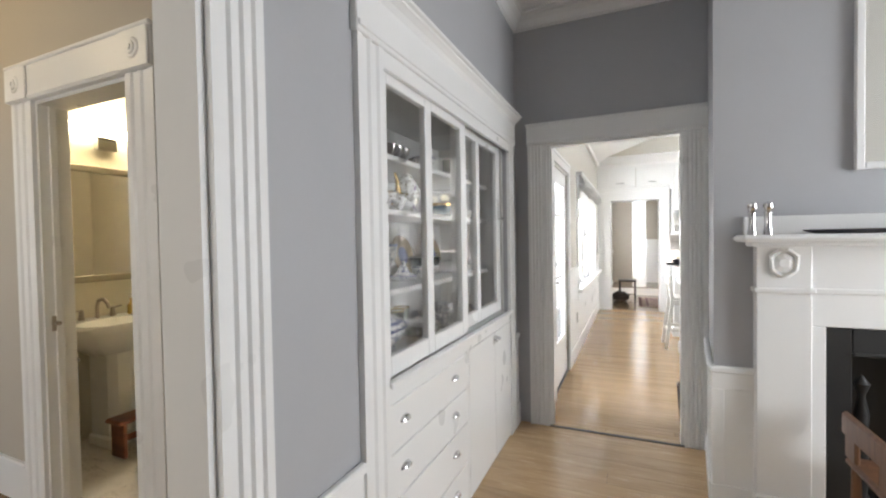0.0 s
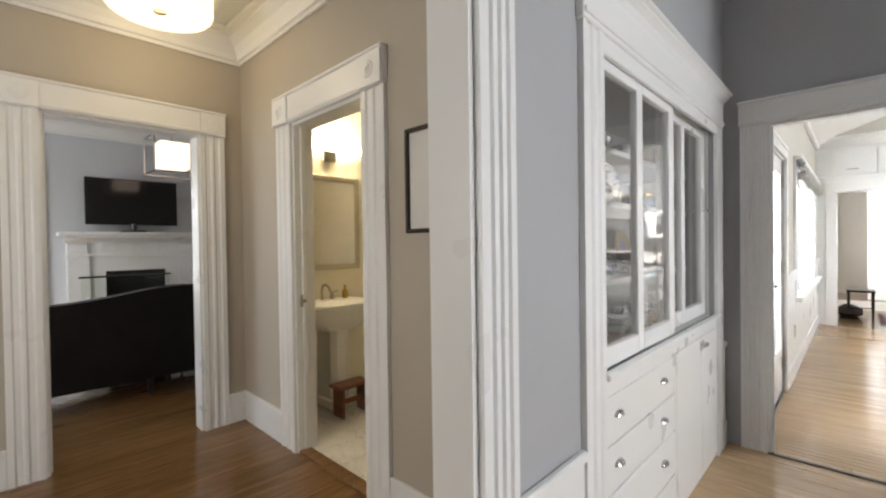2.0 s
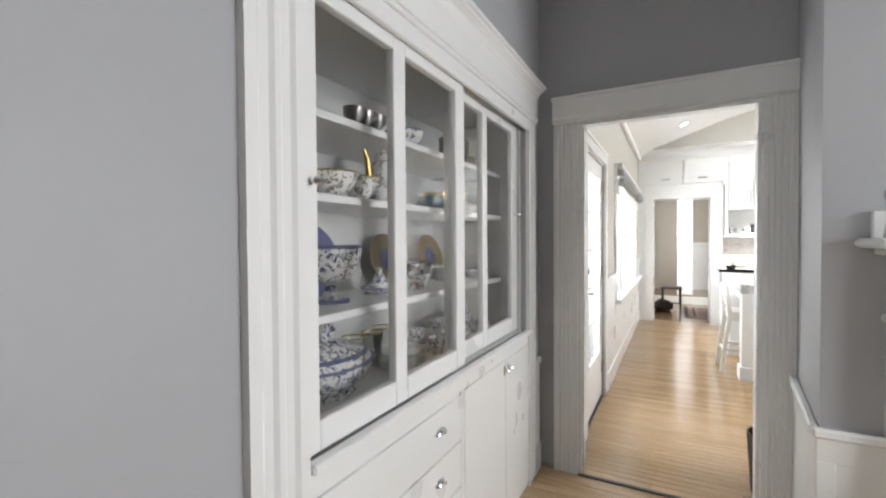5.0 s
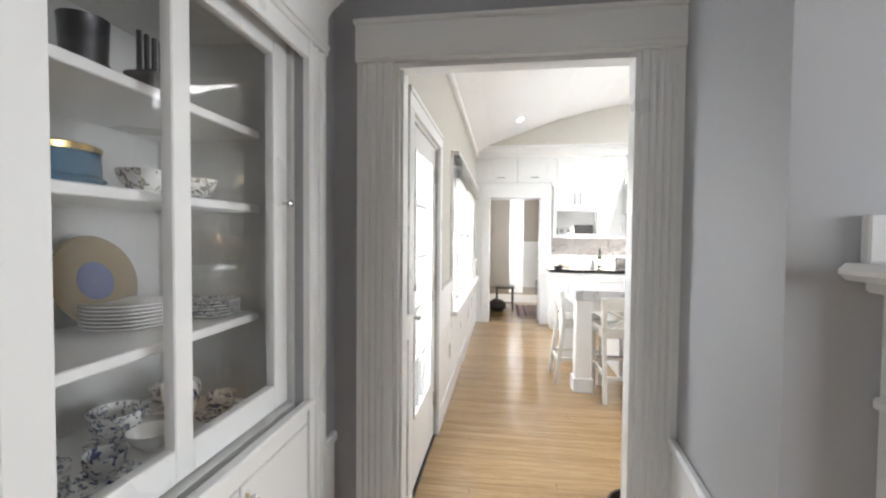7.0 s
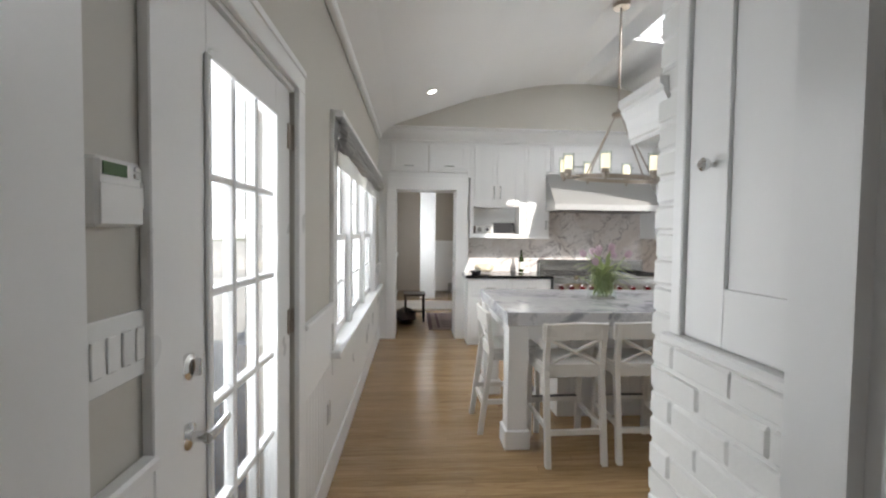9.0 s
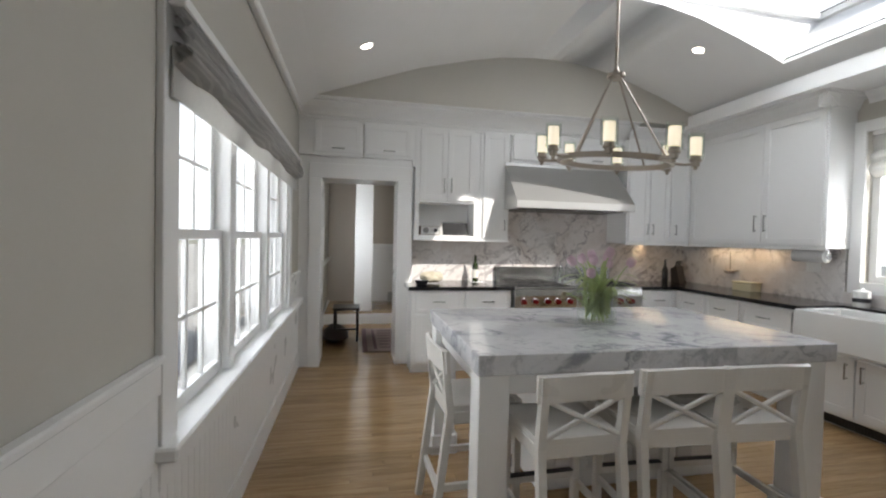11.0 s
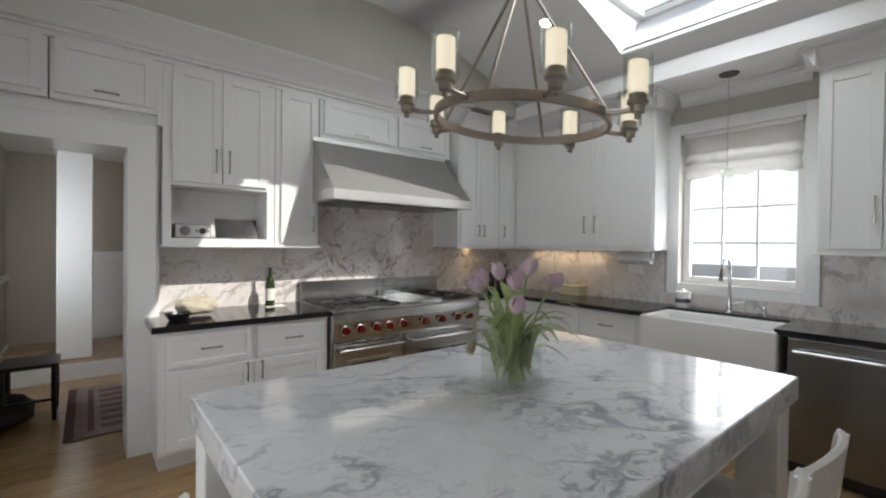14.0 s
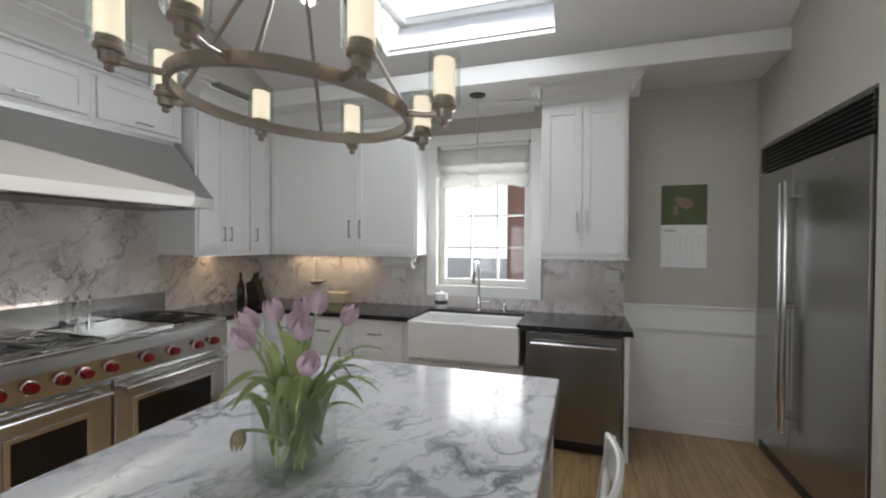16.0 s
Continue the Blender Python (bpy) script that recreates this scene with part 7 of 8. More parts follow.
# ---- things on the worktops ----
wb = thing("wine_bottle", (2.31, 9.56, 0.926), "dark green wine bottle with a white label", "bottle")
bm = new_bm()
lathe(bm, [(0.034, 0), (0.037, 0.01), (0.037, 0.19), (0.03, 0.215), (0.015, 0.24), (0.014, 0.30), (0.016, 0.302), (0.016, 0.315), (0.002, 0.316)], (2.31, 9.56, 0.926), 24)
part("glass", bm, paint("dark_green_glass", (0.02, 0.03, 0.008), 0.08, 0.2, 0), wb, smooth=True)
bm = new_bm()
lathe(bm, [(0.0376, 0.05), (0.0378, 0.051), (0.0378, 0.145), (0.0376, 0.146)], (2.31, 9.56, 0.926), 24, cap=False)
part("label", bm, paint("cream_label", (0.75, 0.72, 0.65), 0.6), wb)
bm = new_bm()
box(bm, 2.26, 2.42, 9.48, 9.60, 0.9262, 0.928)
solo("paper_napkin", bm, paint("napkin_paper", (0.75, 0.75, 0.74), 0.8), "white paper under the wine bottle", "napkin")
bm = new_bm()
bmesh.ops.create_icosphere(bm, subdivisions=4, radius=1.0)
rs = Vector((3.1, 1.7, 0.4))
for v in bm.verts:
    p = v.co.normalized()
    k = 1 + 0.16 * noise.noise(p * 2.1 + rs) + 0.07 * noise.noise(p * 6 + rs)
    v.co = Vector((1.75 + 0.13 * p.x * k, 9.38 + 0.10 * p.y * k, 1.0 + 0.075 * max(-0.8, min(0.72, p.z)) * k))
    if p.z > 0.75:
        v.co.z -= 0.06 * (p.z - 0.75) / 0.25
solo("stone_bowl", bm, paint("rough_pale_stone", (0.58, 0.52, 0.40), 0.8, 0.3, 1.0), "rough pale rock bowl on the black worktop", "bowl", smooth="all")
bm = new_bm()
lathe(bm, [(0.05, 0), (0.06, 0.01), (0.075, 0.05), (0.07, 0.05), (0.05, 0.015)], (1.62, 9.24, 0.926), 20)
solo("small_dish", bm, PEWTER, "small dark dish beside the stone bowl", "dish", smooth=True)
rd = thing("radio", (1.74, 9.53, 1.47), "small silver and white table radio in the niche", "radio")
part("case", B(1.625, 1.855, 9.47, 9.60, 1.472, 1.572, 0.004), wood("radio_case_wood", (0.10, 0.06, 0.04), (0.22, 0.14, 0.09), 0.4), rd)
part("front", B(1.632, 1.848, 9.464, 9.47, 1.478, 1.566, 0.002), paint("silver_radio_front", (0.62, 0.62, 0.60), 0.35), rd)
for x, r, nm in ((1.69, 0.034, "speaker"), (1.80, 0.022, "dial"), (1.765, 0.008, "knob"), (1.835, 0.008, "knob")):
    bm = new_bm()
    lathe(bm, [(r, 9.464), (r, 9.459), (r * 0.8, 9.457), (0.001, 9.456)], (x, 0, 1.523), 20, "y")
    part(nm, bm, SILVER if nm != "dial" else PEWTER, rd)
tb = thing("tablet_frame", (2.05, 9.55, 1.47), "black framed screen leaning in the niche", "tablet")
bm = new_bm()
prism(bm, [(9.50, 1.474), (9.512, 1.474), (9.572, 1.62), (9.56, 1.622)], "x", 1.895, 2.195)
part("screen", bm, paint("black_tablet", (0.008, 0.008, 0.01), 0.1, 0.2, 0), tb)
part("stand", B(2.02, 2.07, 9.55, 9.62, 1.472, 1.55, 0.002), BLACK, tb)
for x in (3.42, 3.50):
    t = thing("pepper_mill", (x, 9.58, 0.944), "chrome and glass salt and pepper mill on the griddle", "mill", "salt and pepper mills")
    bm = new_bm()
    lathe(bm, [(0.022, 0), (0.024, 0.01), (0.018, 0.05), (0.022, 0.12), (0.014, 0.14)], (x, 9.58, 0.944), 16)
    part("body", bm, CRYSTAL, t, smooth=True)
    bm = new_bm()
    lathe(bm, [(0.022, 0.0), (0.022, 0.03), (0.018, 0.032)], (x, 9.58, 0.944), 16)
    part("base", bm, CHROME, t, smooth=True)
    bm = new_bm()
    lathe(bm, [(0.015, 0.14), (0.022, 0.15), (0.022, 0.175), (0.008, 0.185), (0.012, 0.20), (0.002, 0.212)], (x, 9.58, 0.944), 16)
    part("cap", bm, CHROME, t, smooth=True)
kb = thing("knife_block", (5.05, 9.48, 0.926), "dark wooden knife block with black handles", "knife block")
bm = new_bm()
prism(bm, [(9.42, 0.926), (9.58, 0.926), (9.60, 1.10), (9.50, 1.15)], "x", 5.0, 5.10)
part("block", bm, DARKWOOD, kb)
for i in range(3):
    bm = new_bm()
    tube(bm, [(5.02 + i * 0.03, 9.54, 1.12), (5.02 + i * 0.03, 9.50, 1.21)], 0.009, 8)
    part("knife_handle", bm, BLACK, kb)
bm = new_bm()
lathe(bm, [(0.035, 0), (0.037, 0.01), (0.037, 0.16), (0.014, 0.22), (0.013, 0.29), (0.002, 0.30)], (4.88, 9.55, 0.926), 20)
solo("oil_bottle", bm, paint("black_bottle_glass", (0.012, 0.010, 0.008), 0.1, 0.2, 0), "dark oil bottle in the worktop corner", "bottle", smooth=True)
bx = thing("recipe_box", (5.17, 8.62, 0.926), "cream painted metal box on the worktop", "box")
CREAM = paint("cream_tin", (0.62, 0.55, 0.36), 0.35)
part("body", B(5.10, 5.24, 8.50, 8.74, 0.926, 1.005, 0.006), CREAM, bx)
part("lid", B(5.096, 5.244, 8.496, 8.744, 1.005, 1.03, 0.006), CREAM, bx)
bm = new_bm()
box(bm, 5.20, 5.272, 8.82, 8.98, 1.13, 1.14, 0.003)
tube(bm, [(5.23, 8.90, 1.14), (5.23, 8.90, 1.35)], 0.006, 8)
lathe(bm, [(0.05, 1.10), (0.055, 1.13), (0.01, 1.135)], (5.22, 8.90, 0), 16)
solo("hanging_scoop", bm, NICKEL, "small metal utensil hanging on the marble", "utensil")
pt = thing("paper_towel_holder", (5.12, 7.92, 1.33), "paper towel roll hung under the cabinet", "paper towel")
bm = new_bm()
lathe(bm, [(0.02, 7.78), (0.055, 7.78), (0.055, 8.07), (0.02, 8.07)], (5.14, 0, 1.345), 24, "y")
part("roll", bm, paint("white_towel_paper", (0.78, 0.78, 0.77), 0.9), pt)
bm = new_bm()
lathe(bm, [(0.02, 7.755), (0.028, 7.76), (0.028, 7.775), (0.012, 7.78)], (5.14, 0, 1.345), 16, "y")
tube(bm, [(5.14, 7.765, 1.345), (5.14, 7.765, 1.42)], 0.008, 8)
part("bracket", bm, CHROME, pt)
for i, (y, h) in enumerate(((7.52, 0.12),)):
    t = thing("canister", (5.19, y, 0.926), "white ceramic canister with a dark band by the window", "canister")
    bm = new_bm()
    lathe(bm, [(0.055, 0), (0.06, 0.01), (0.06, h), (0.002, h + 0.004)], (5.19, y, 0.926), 24)
    part("body", bm, CERAMIC, t, smooth=True)
    bm = new_bm()
    lathe(bm, [(0.0605, 0.04), (0.0612, 0.041), (0.0612, 0.075), (0.0605, 0.076)], (5.19, y, 0.926), 24, cap=False)
    part("band", bm, PEWTER, t)
    bm = new_bm()
    lathe(bm, [(0.062, h), (0.062, h + 0.015), (0.02, h + 0.025), (0.012, h + 0.04), (0.002, h + 0.042)], (5.19, y, 0.926), 24)
    part("lid", bm, CERAMIC, t, smooth=True)

# vase with tulips
VX, VY, VZ = 2.345, 6.975, 0.943
LEAF = sheer(weave("tulip_leaf_green", (0.21, 0.27, 0.10), (0.34, 0.39, 0.19), 18, 0.4), 0.35, (0.40, 0.47, 0.19))
STEM = paint("tulip_stem_green", (0.36, 0.44, 0.19), 0.4, 0.2, 0.1)
PETAL = sheer(weave("pale_pink_petal", (0.50, 0.35, 0.42), (0.64, 0.51, 0.56), 25, 0.5), 0.25, (0.62, 0.44, 0.52))
vs = thing("flower_vase", (VX, VY, VZ), "clear oval glass vase of pink tulips", "vase")
bm = new_bm()


def oval(bm, a, b, z, n=36, p=0.5):
    r = []
    for i in range(n):
        t = 2 * math.pi * i / n
        c, s = math.cos(t), math.sin(t)
        r.append(bm.verts.new((VX + a * math.copysign(abs(c) ** p, c), VY + b * math.copysign(abs(s) ** p, s), z)))
    return r


rings = [oval(bm, 0.106, 0.072, VZ), oval(bm, 0.110, 0.076, VZ + 0.005), oval(bm, 0.112, 0.078, VZ + 0.20), oval(bm, 0.107, 0.073, VZ + 0.20), oval(bm, 0.104, 0.070, VZ + 0.016)]
for a, b in zip(rings, rings[1:]):
    for i in range(36):
        bm.faces.new([a[i], a[(i + 1) % 36], b[(i + 1) % 36], b[i]])
bm.faces.new(rings[0])
bm.faces.new(rings[-1])
part("glass", bm, glass("vase_glass", 0.01, (0.975, 0.99, 0.975)), vs, smooth=True)
rnd = random.Random(21)


def bez(p0, p1, p2, n=9):
    p0, p1, p2 = Vector(p0), Vector(p1), Vector(p2)
    return [p0 * (1 - t) ** 2 + p1 * 2 * t * (1 - t) + p2 * t * t for t in (i / (n - 1) for i in range(n))]


heads = [(-0.11, 0.02, 0.35), (-0.05, -0.05, 0.36), (0.0, 0.05, 0.38), (0.04, -0.02, 0.40), (0.07, 0.04, 0.37), (-0.08, -0.08, 0.29), (0.14, -0.03, 0.35), (0.10, 0.08, 0.33), (-0.02, 0.09, 0.36), (-0.18, -0.02, 0.19)]
for k, (hx, hy, hz) in enumerate(heads):
    foot = (VX + rnd.uniform(-0.085, 0.085), VY + rnd.uniform(-0.05, 0.05), VZ + 0.02)
    hx, hy = hx * 1.25, hy * 1.25
    top = Vector((VX + hx, VY + hy, VZ + hz))
    mid = (VX + hx * 0.4 + rnd.uniform(-0.02, 0.02), VY + hy * 0.4, VZ + hz * 0.75)
    pts = bez(foot, mid, top)
    bm = new_bm()
    tube(bm, pts, 0.0042, 8)
    s = part("stem", bm, STEM, vs, smooth=True)
    d = (pts[-1] - pts[-2]).normalized()
    if k == 9:
        d = Vector((-0.4, -0.1, -1)).normalized()
    rot = d.to_track_quat("Z", "Y").to_matrix().to_4x4()
    bm = new_bm()
    for j in range(6):
        a0 = j * math.pi / 3
        rr = 1.0 if j % 2 else 0.9
        rows = []
        for i in range(7):
            t = i / 6
            rad = rr * (0.028 if k != 9 else 0.016) * (math.sin(math.pi * (0.12 + 0.72 * t)) ** 0.8)
            wid = 0.62 * math.sin(math.pi * (0.15 + 0.83 * t)) ** 0.7
            z = (0.066 if k != 9 else 0.042) * t
            rows.append([bm.verts.new(Matrix.Translation(top) @ rot @ Vector((rad * math.cos(a0 + wid * q), rad * math.sin(a0 + wid * q), z - 0.004 * abs(q)))) for q in (-1, -0.5, 0, 0.5, 1)])
        for r, q in zip(rows, rows[1:]):
            for i in range(4):
                bm.faces.new([r[i], r[i + 1], q[i + 1], q[i]])
    part("petals", bm, PETAL if k != 9 else paint("wilted_petal", (0.26, 0.22, 0.13), 0.6), s, "pale pink tulip head", smooth="all")
for k in range(36):
    a = rnd.uniform(0, 2 * math.pi)
    reach = rnd.uniform(0.08, 0.29)
    up = rnd.uniform(0.20, 0.42)
    foot = Vector((VX + rnd.uniform(-0.085, 0.085), VY + rnd.uniform(-0.055, 0.055), VZ + rnd.uniform(0.03, 0.10)))
    end = Vector((VX + reach * math.cos(a) * 1.1, VY + reach * math.sin(a) * 0.8, VZ + up - (0.14 if reach > 0.17 else 0)))
    mid = Vector((VX + 0.35 * reach * math.cos(a), VY + 0.35 * reach * math.sin(a), VZ + up * 0.95))
    pts = bez(foot, mid, end, 11)
    side = Vector((-math.sin(a), math.cos(a), 0))
    w0 = rnd.uniform(0.011, 0.022)
    bm = new_bm()
    rows = []
    for i, p in enumerate(pts):
        t = i / 10
        w = w0 * (math.sin(math.pi * (0.08 + 0.91 * t)) ** 0.75)
        inward = Vector((math.cos(a), math.sin(a), 0.5)) * w * 0.35
        rows.append([bm.verts.new(p - side * w + inward), bm.verts.new(p), bm.verts.new(p + side * w + inward)])
    for r, q in zip(rows, rows[1:]):
        for i in range(2):
            bm.faces.new([r[i], r[i + 1], q[i + 1], q[i]])
    part("leaf", bm, LEAF, vs, smooth="all")

# ---- back room ----
bn = thing("bench", (0.80, 10.75, 0), "black painted wooden bench in the back room", "bench")
part("seat", B(0.62, 0.98, 10.55, 10.95, 0.43, 0.46, 0.008), BLACK, bn)
for x, y in ((0.65, 10.58), (0.95, 10.58), (0.65, 10.92), (0.95, 10.92)):
    bm = new_bm()
    lathe(bm, [(0.014, 0), (0.02, 0.2), (0.018, 0.43)], (x, y, 0), 10)
    part("leg", bm, BLACK, bn)
part("stretcher", B(0.655, 0.945, 10.57, 10.59, 0.16, 0.18), BLACK, bn)
bm = new_bm()
bmesh.ops.create_icosphere(bm, subdivisions=3, radius=1.0)
for v in bm.verts:
    p = v.co.normalized()
    k = 1 + 0.2 * noise.noise(p * 2.4)
    v.co = Vector((0.66 + 0.17 * p.x * k, 10.62 + 0.32 * p.y * k, max(0.0, 0.09 + 0.16 * p.z * k * (0.6 + 0.5 * p.y))))
solo("bag", bm, cloth("dark_brown_bag", (0.02, 0.012, 0.010), (0.05, 0.03, 0.025), 60), "dark soft bag on the floor beneath the bench", "bag", smooth="all")
rug = thing("rug", (1.5, 10.75, 0), "patterned red and blue woven runner rug", "rug")
RUG = china("woven_rug", (0.10, 0.045, 0.045), (0.05, 0.05, 0.08), 16)
part("field", B(1.02, 1.80, 10.0, 11.35, 0.0, 0.012, 0.003), cloth("rug_ground", (0.17, 0.13, 0.12), (0.30, 0.23, 0.20), 40), rug)
for a, b, c, d in ((1.02, 1.08, 10.0, 11.35), (1.74, 1.80, 10.0, 11.35), (1.16, 1.20, 10.1, 11.25), (1.62, 1.66, 10.1, 11.25)):
    part("border", B(a, b, c, d, 0.012, 0.0135), cloth("rug_border", (0.06, 0.03, 0.03), (0.12, 0.06, 0.06), 50), rug)
for i in range(7):
    part("motif", B(1.24, 1.58, 10.14 + i * 0.165, 10.22 + i * 0.165, 0.012, 0.0135), cloth("rug_motif", (0.09, 0.05, 0.05), (0.16, 0.10, 0.09), 60), rug)
structure("step_riser", B(0.42, 2.6, 11.78, 11.80, 0, 0.165), WHITE, "white riser of the single step", "step")
bm = new_bm()
box(bm, 0.90, 1.20, 12.0, 12.10, 0.17, 2.5, 0.01)
structure("door_7", bm, WHITE, "white open door standing on the landing", "door")
bm = new_bm()
box(bm, 1.2, 2.6, 13.17, 13.2, 0.17, 1.25, 0)
box(bm, 1.2, 2.6, 13.15, 13.2, 1.20, 1.30, 0.006)
box(bm, 0.40, 0.43, 9.90, 13.2, 0, 0.18, 0.004)
box(bm, 0.40, 0.43, 9.90, 13.2, 0.95, 1.03, 0.006)
structure("trim_back_wainscot", bm, WHITE, "white panelling and rails of the back room", "wainscot")
bm = new_bm()
box(bm, 1.55, 2.5, 13.08, 13.15, 0.19, 0.36, 0.006)
for i in range(3):
    box(bm, 1.57, 2.48, 13.074, 13.08, 0.24 + i * 0.04, 0.255 + i * 0.04)
solo("baseboard_heater", bm, paint("grey_heater_enamel", (0.45, 0.45, 0.44), 0.4), "low grey baseboard heater on the landing", "heater")
wb2 = thing("window_3", (0.35, 11.15, 0.85), "small white sash window of the back room", "window")
tagged(wb2, kind="structure")
bm = new_bm()
mBk = facing("+x", 0.40)
for a, b, c, d in ((10.7, 10.8, 0.8, 2.1), (11.5, 11.6, 0.8, 2.1), (10.8, 11.5, 2.0, 2.1), (10.8, 11.5, 0.8, 0.85)):
    box(bm, a, b, 0, 0.025, c, d, 0.003, mBk)
box(bm, 10.8, 11.5, -0.08, -0.04, 1.40, 1.45, 0.003, mBk)
part("window_frame", bm, WHITE, wb2)
o = part("pane", B(10.8, 11.5, -0.064, -0.06, 0.85, 2.0, 0, m=mBk), PANE, wb2)
o.visible_shadow = False
bk = thing("wicker_basket", (1.33, 4.12, 0), "dark wicker basket just inside the kitchen", "basket")
bm = new_bm()
lathe(bm, [(0.09, 0), (0.11, 0.02), (0.13, 0.34), (0.12, 0.34), (0.10, 0.03)], (1.335, 4.12, 0), 20)
part("body", bm, cloth("dark_wicker", (0.02, 0.014, 0.01), (0.06, 0.04, 0.03), 90), bk, smooth=True)

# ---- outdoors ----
# self-lit sheets added in place of an overbright sky behind the windows
SKY_GLOW = glow("glowing_sky_sheet", (0.93, 0.97, 1.0), 1.3, (0.2, 0.2, 0.2))
structure("backdrop_west", B(-55, -54.8, -60, 320, -1, 60), SKY_GLOW, "added glowing sheet that whitens the view beyond the garden", "backdrop")
structure("backdrop_east", B(60, 60.2, -60, 220, -1, 60), SKY_GLOW, "added glowing sheet that whitens the view beyond the street", "backdrop")


def house(name, x0, x1, y0, y1, h, wallm, label, way, wins):
    t = thing(name, ((x0 + x1) / 2, (y0 + y1) / 2, -0.6), label, "house")
    part("wall", B(x0, x1, y0, y1, -0.6, h), wallm, t)
    bm = new_bm()
    ym = (y0 + y1) / 2
    prism(bm, [(y0 - 0.4, h), (y1 + 0.4, h), (ym, h + (y1 - y0) * 0.32)], "x", x0 - 0.4, x1 + 0.4)
    part("roof", bm, paint(name + "_roof_shingle", (0.16, 0.15, 0.15), 0.8, 0.3, 0.6), t)
    m = facing(way, x1 if way == "+x" else x0)
    for a, b, c, d in wins:
        bm = new_bm()
        for p, q, r, s in ((a - 0.1, a, c - 0.1, d + 0.1), (b, b + 0.1, c - 0.1, d + 0.1), (a, b, d, d + 0.1), (a, b, c - 0.1, c), ((a + b) / 2 - 0.025, (a + b) / 2 + 0.025, c, d), (a, (a + b) / 2 - 0.026, (c + d) / 2 - 0.025, (c + d) / 2 + 0.025), ((a + b) / 2 + 0.026, b, (c + d) / 2 - 0.025, (c + d) / 2 + 0.025)):
            box(bm, p, q, 0.0, 0.06, r, s, 0, m)
        w = part("window", bm, WHITE, t)
        part("pane", B(a, b, 0.004, 0.012, c, d, 0, m=m), paint("dim_window_glass", (0.10, 0.12, 0.14), 0.08, 0.1, 0), w)
    return t, m


CLAP = paint("white_clapboard", (0.74, 0.75, 0.75), 0.5, 0.06)
t, m = house("neighbour_house", -16, -9, 2.0, 16.0, 5.6, CLAP, "white clapboard house beyond the garden", "+x", [(3.5, 4.5, 0.8, 2.4), (7.0, 8.0, 0.8, 2.4), (10.0, 11.0, 0.8, 2.4), (13.2, 14.2, 0.8, 2.4), (5.0, 6.0, 3.6, 5.0), (9.0, 10.0, 3.6, 5.0), (12.6, 13.6, 3.6, 5.0)])
for i in range(40):
    z = -0.5 + i * 0.15
    part("clapboard", B(2.0, 16.0, 0.0, 0.02, z, z + 0.135, 0.004, m=m), CLAP, t)
t, m = house("brick_house", 15, 24, -2.0, 8.6, 7.5, paint("red_brick_wall", (0.30, 0.16, 0.13), 0.8, 0.2, 0.5), "red brick house across the side yard", "-x", [(1.0, 2.2, 0.8, 2.8), (4.0, 5.2, 0.8, 2.8), (6.6, 7.6, 0.8, 2.8), (4.0, 5.2, 4.2, 6.0)])
rnd = random.Random(8)
for x, y, h, r in ((-4.6, 6.6, 2.6, 0.8), (-5.4, 9.6, 3.2, 0.9), (-3.6, 4.2, 1.3, 0.6), (-4.0, 12.0, 2.4, 0.8)):
    t = thing("garden_shrub", (x, y, -0.6), "green evergreen shrub in the winter garden", "shrub", "shrubs in the garden")
    bm = new_bm()
    tube(bm, [(x, y, -0.6), (x + 0.05, y, -0.6 + h * 0.5), (x, y + 0.03, -0.6 + h * 0.9)], [0.07, 0.04, 0.01], 8)
    for k in range(14):
        a, f = rnd.uniform(0, 6.28), rnd.uniform(0.15, 0.85)
        q = Vector((x, y, -0.6 + h * f))
        tube(bm, [q, q + Vector((math.cos(a), math.sin(a), 0.25)) * r * (1.0 - 0.6 * f)], [0.018, 0.004], 5)
    part("trunk", bm, paint("grey_bark", (0.14, 0.11, 0.09), 0.9, 0.3, 0.8), t)
    bm = new_bm()
    for k in range(900):
        f = rnd.random() ** 0.8
        a, rad = rnd.uniform(0, 6.28), r * (1.05 - 0.75 * f) * math.sqrt(rnd.random()) * rnd.uniform(0.8, 1.15)
        c = Vector((x + rad * math.cos(a), y + rad * math.sin(a), -0.55 + h * f))
        u = Vector((rnd.gauss(0, 1), rnd.gauss(0, 1), rnd.gauss(0, 1))).normalized() * 0.07
        w = u.orthogonal().normalized() * 0.022
        bm.faces.new([bm.verts.new(c - u), bm.verts.new(c + w), bm.verts.new(c + u), bm.verts.new(c - w)])
    part("crown", bm, paint("evergreen_leaves", (0.07, 0.11, 0.045), 0.6, 0.4, 0.1), t)
pr = thing("porch_railing", (-1.4, 5.2, -0.1), "white wooden porch railing outside the garden door", "railing")
for y in (3.6, 5.0, 6.4):
    part("post", B(-1.45, -1.35, y, y + 0.1, -0.1, 0.95, 0.006), WHITE, pr)
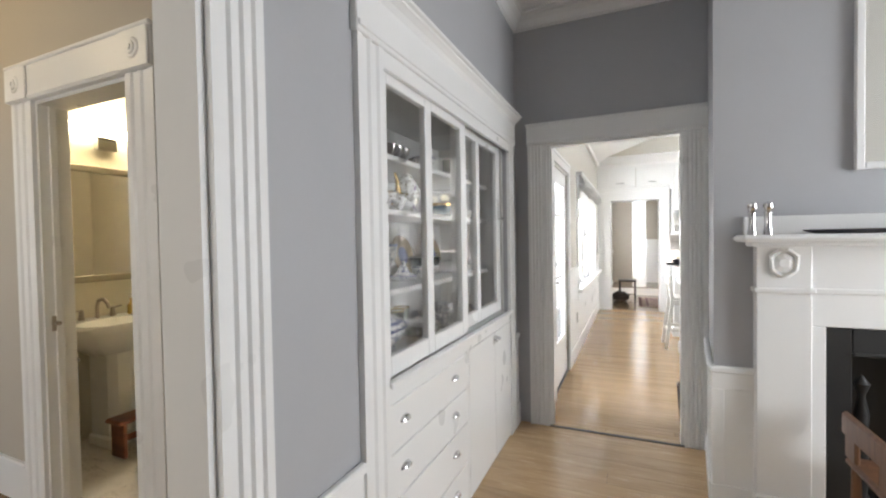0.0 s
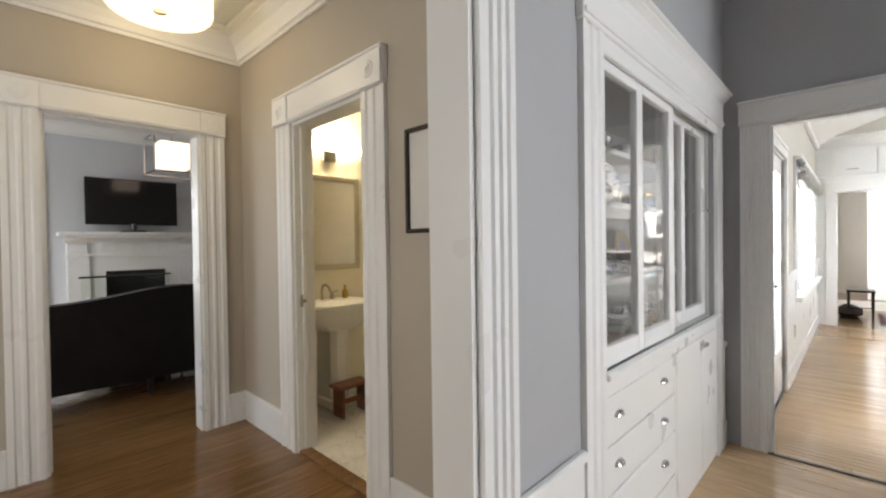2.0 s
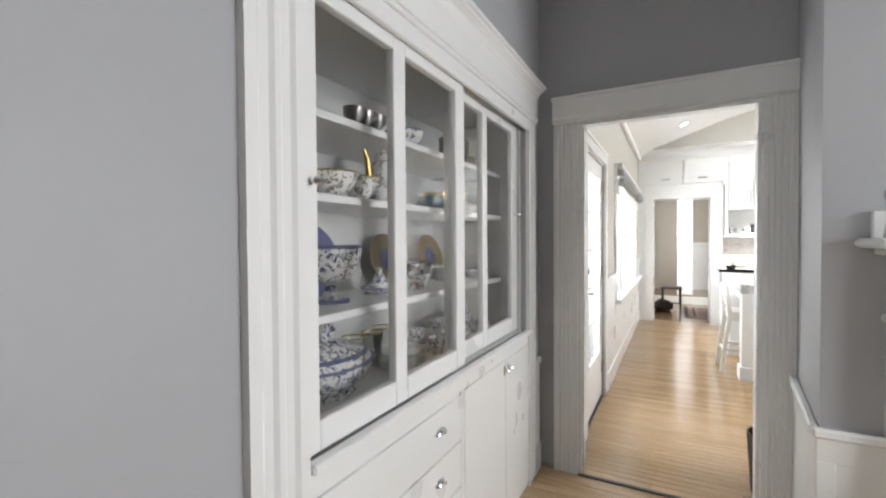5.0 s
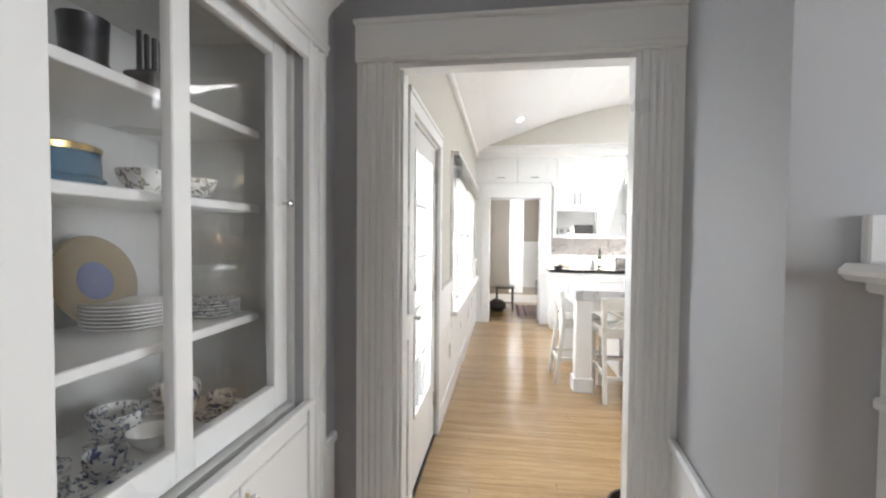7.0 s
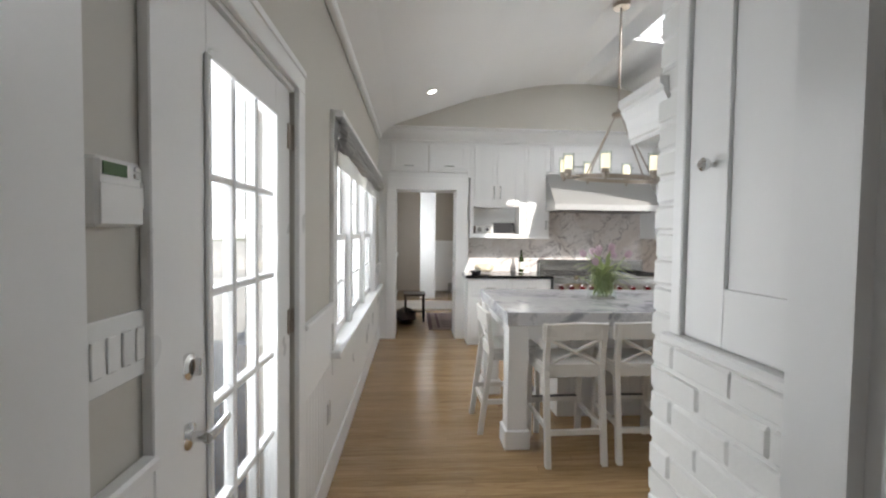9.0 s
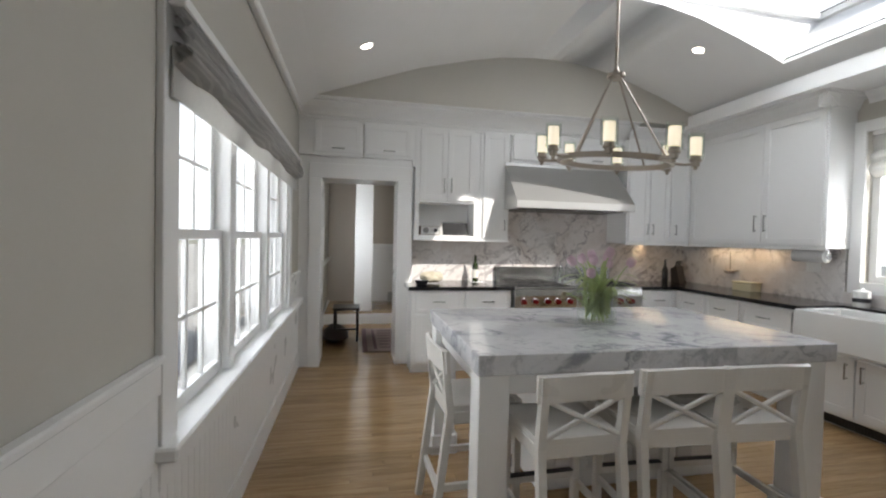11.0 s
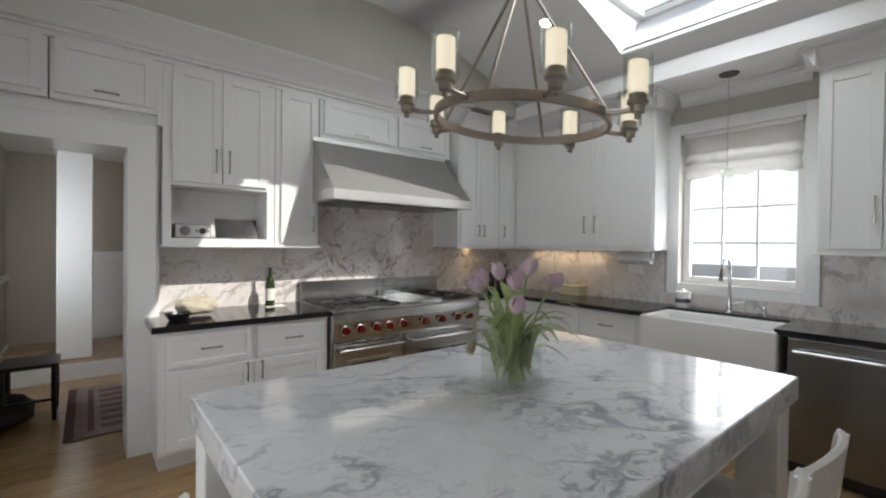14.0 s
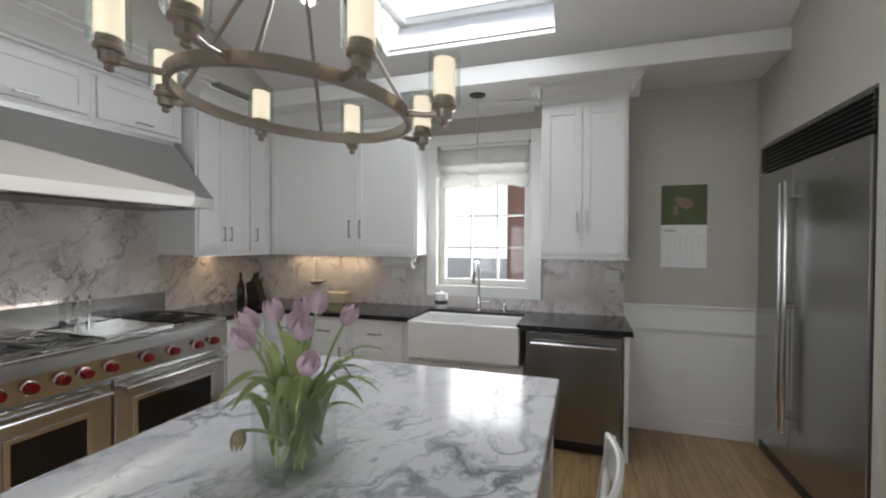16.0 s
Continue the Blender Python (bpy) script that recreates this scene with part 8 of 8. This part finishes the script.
part("top_rail", B(-1.46, -1.34, 3.6, 6.5, 0.80, 0.86, 0.01), WHITE, pr)
part("bottom_rail", B(-1.43, -1.37, 3.6, 6.5, 0.02, 0.07, 0.006), WHITE, pr)
for i in range(24):
    part("baluster", B(-1.415, -1.385, 3.72 + i * 0.115, 3.75 + i * 0.115, 0.07, 0.80), WHITE, pr)
structure("porch_deck", B(-1.55, 0.10, 3.5, 6.6, -0.18, -0.10), paint("grey_deck_boards", (0.36, 0.35, 0.33), 0.7, 0.2, 0.4), "grey painted porch deck outside the garden door", "deck")

# ---- boards of the floors, last of all ----


def boards(parent, along, a0, a1, c0, c1, width, top, lengths, material, seed, gap=0.0012, thick=0.012):
    """Rows of boards, each one an object of its own with its ends staggered."""
    rnd = random.Random(seed)
    shared = {}
    c = c0
    while c < c1 - 0.01:
        w = min(width, c1 - c)
        a = a0 - rnd.random() * lengths[0] * 0.9
        while a < a1:
            ln = rnd.choice(lengths)
            s, e = max(a, a0), min(a + ln, a1)
            if e - s > 0.02:
                key = (round(e - s, 3), round(w, 3))
                if key not in shared:
                    bm = new_bm()
                    box(bm, gap / 2, key[0] - gap / 2, gap / 2, w - gap / 2, -thick, 0, 0.001)
                    if along == "y":
                        bmesh.ops.transform(bm, matrix=Matrix(((0, 1, 0, 0), (1, 0, 0, 0), (0, 0, 1, 0), (0, 0, 0, 1))), verts=bm.verts)
                    shared[key] = finish("plank", bm, material)
                ob = new("plank", shared[key])
                ob.parent = parent
                ob.location = (s, c, top) if along == "x" else (c, s, top)
            a += ln
        c += w


fl = bpy.data.objects["floor"]
boards(fl, "x", 0.30, 5.28, 3.97, 9.47, 0.0575, 0.0, (2.2, 2.7, 3.1), OAK, 3)
boards(fl, "x", 0.12, 3.70, 0.0, 3.97, 0.135, 0.0, (2.2, 2.9), PINE, 5)
boards(fl, "y", -1.0, 1.88, -2.70, 0.12, 0.083, 0.0, (2.2, 2.9), HALLWOOD, 7)
boards(fl, "y", -0.9, 3.6, -5.6, -2.70, 0.165, 0.0, (2.2, 2.9), HALLWOOD, 9)
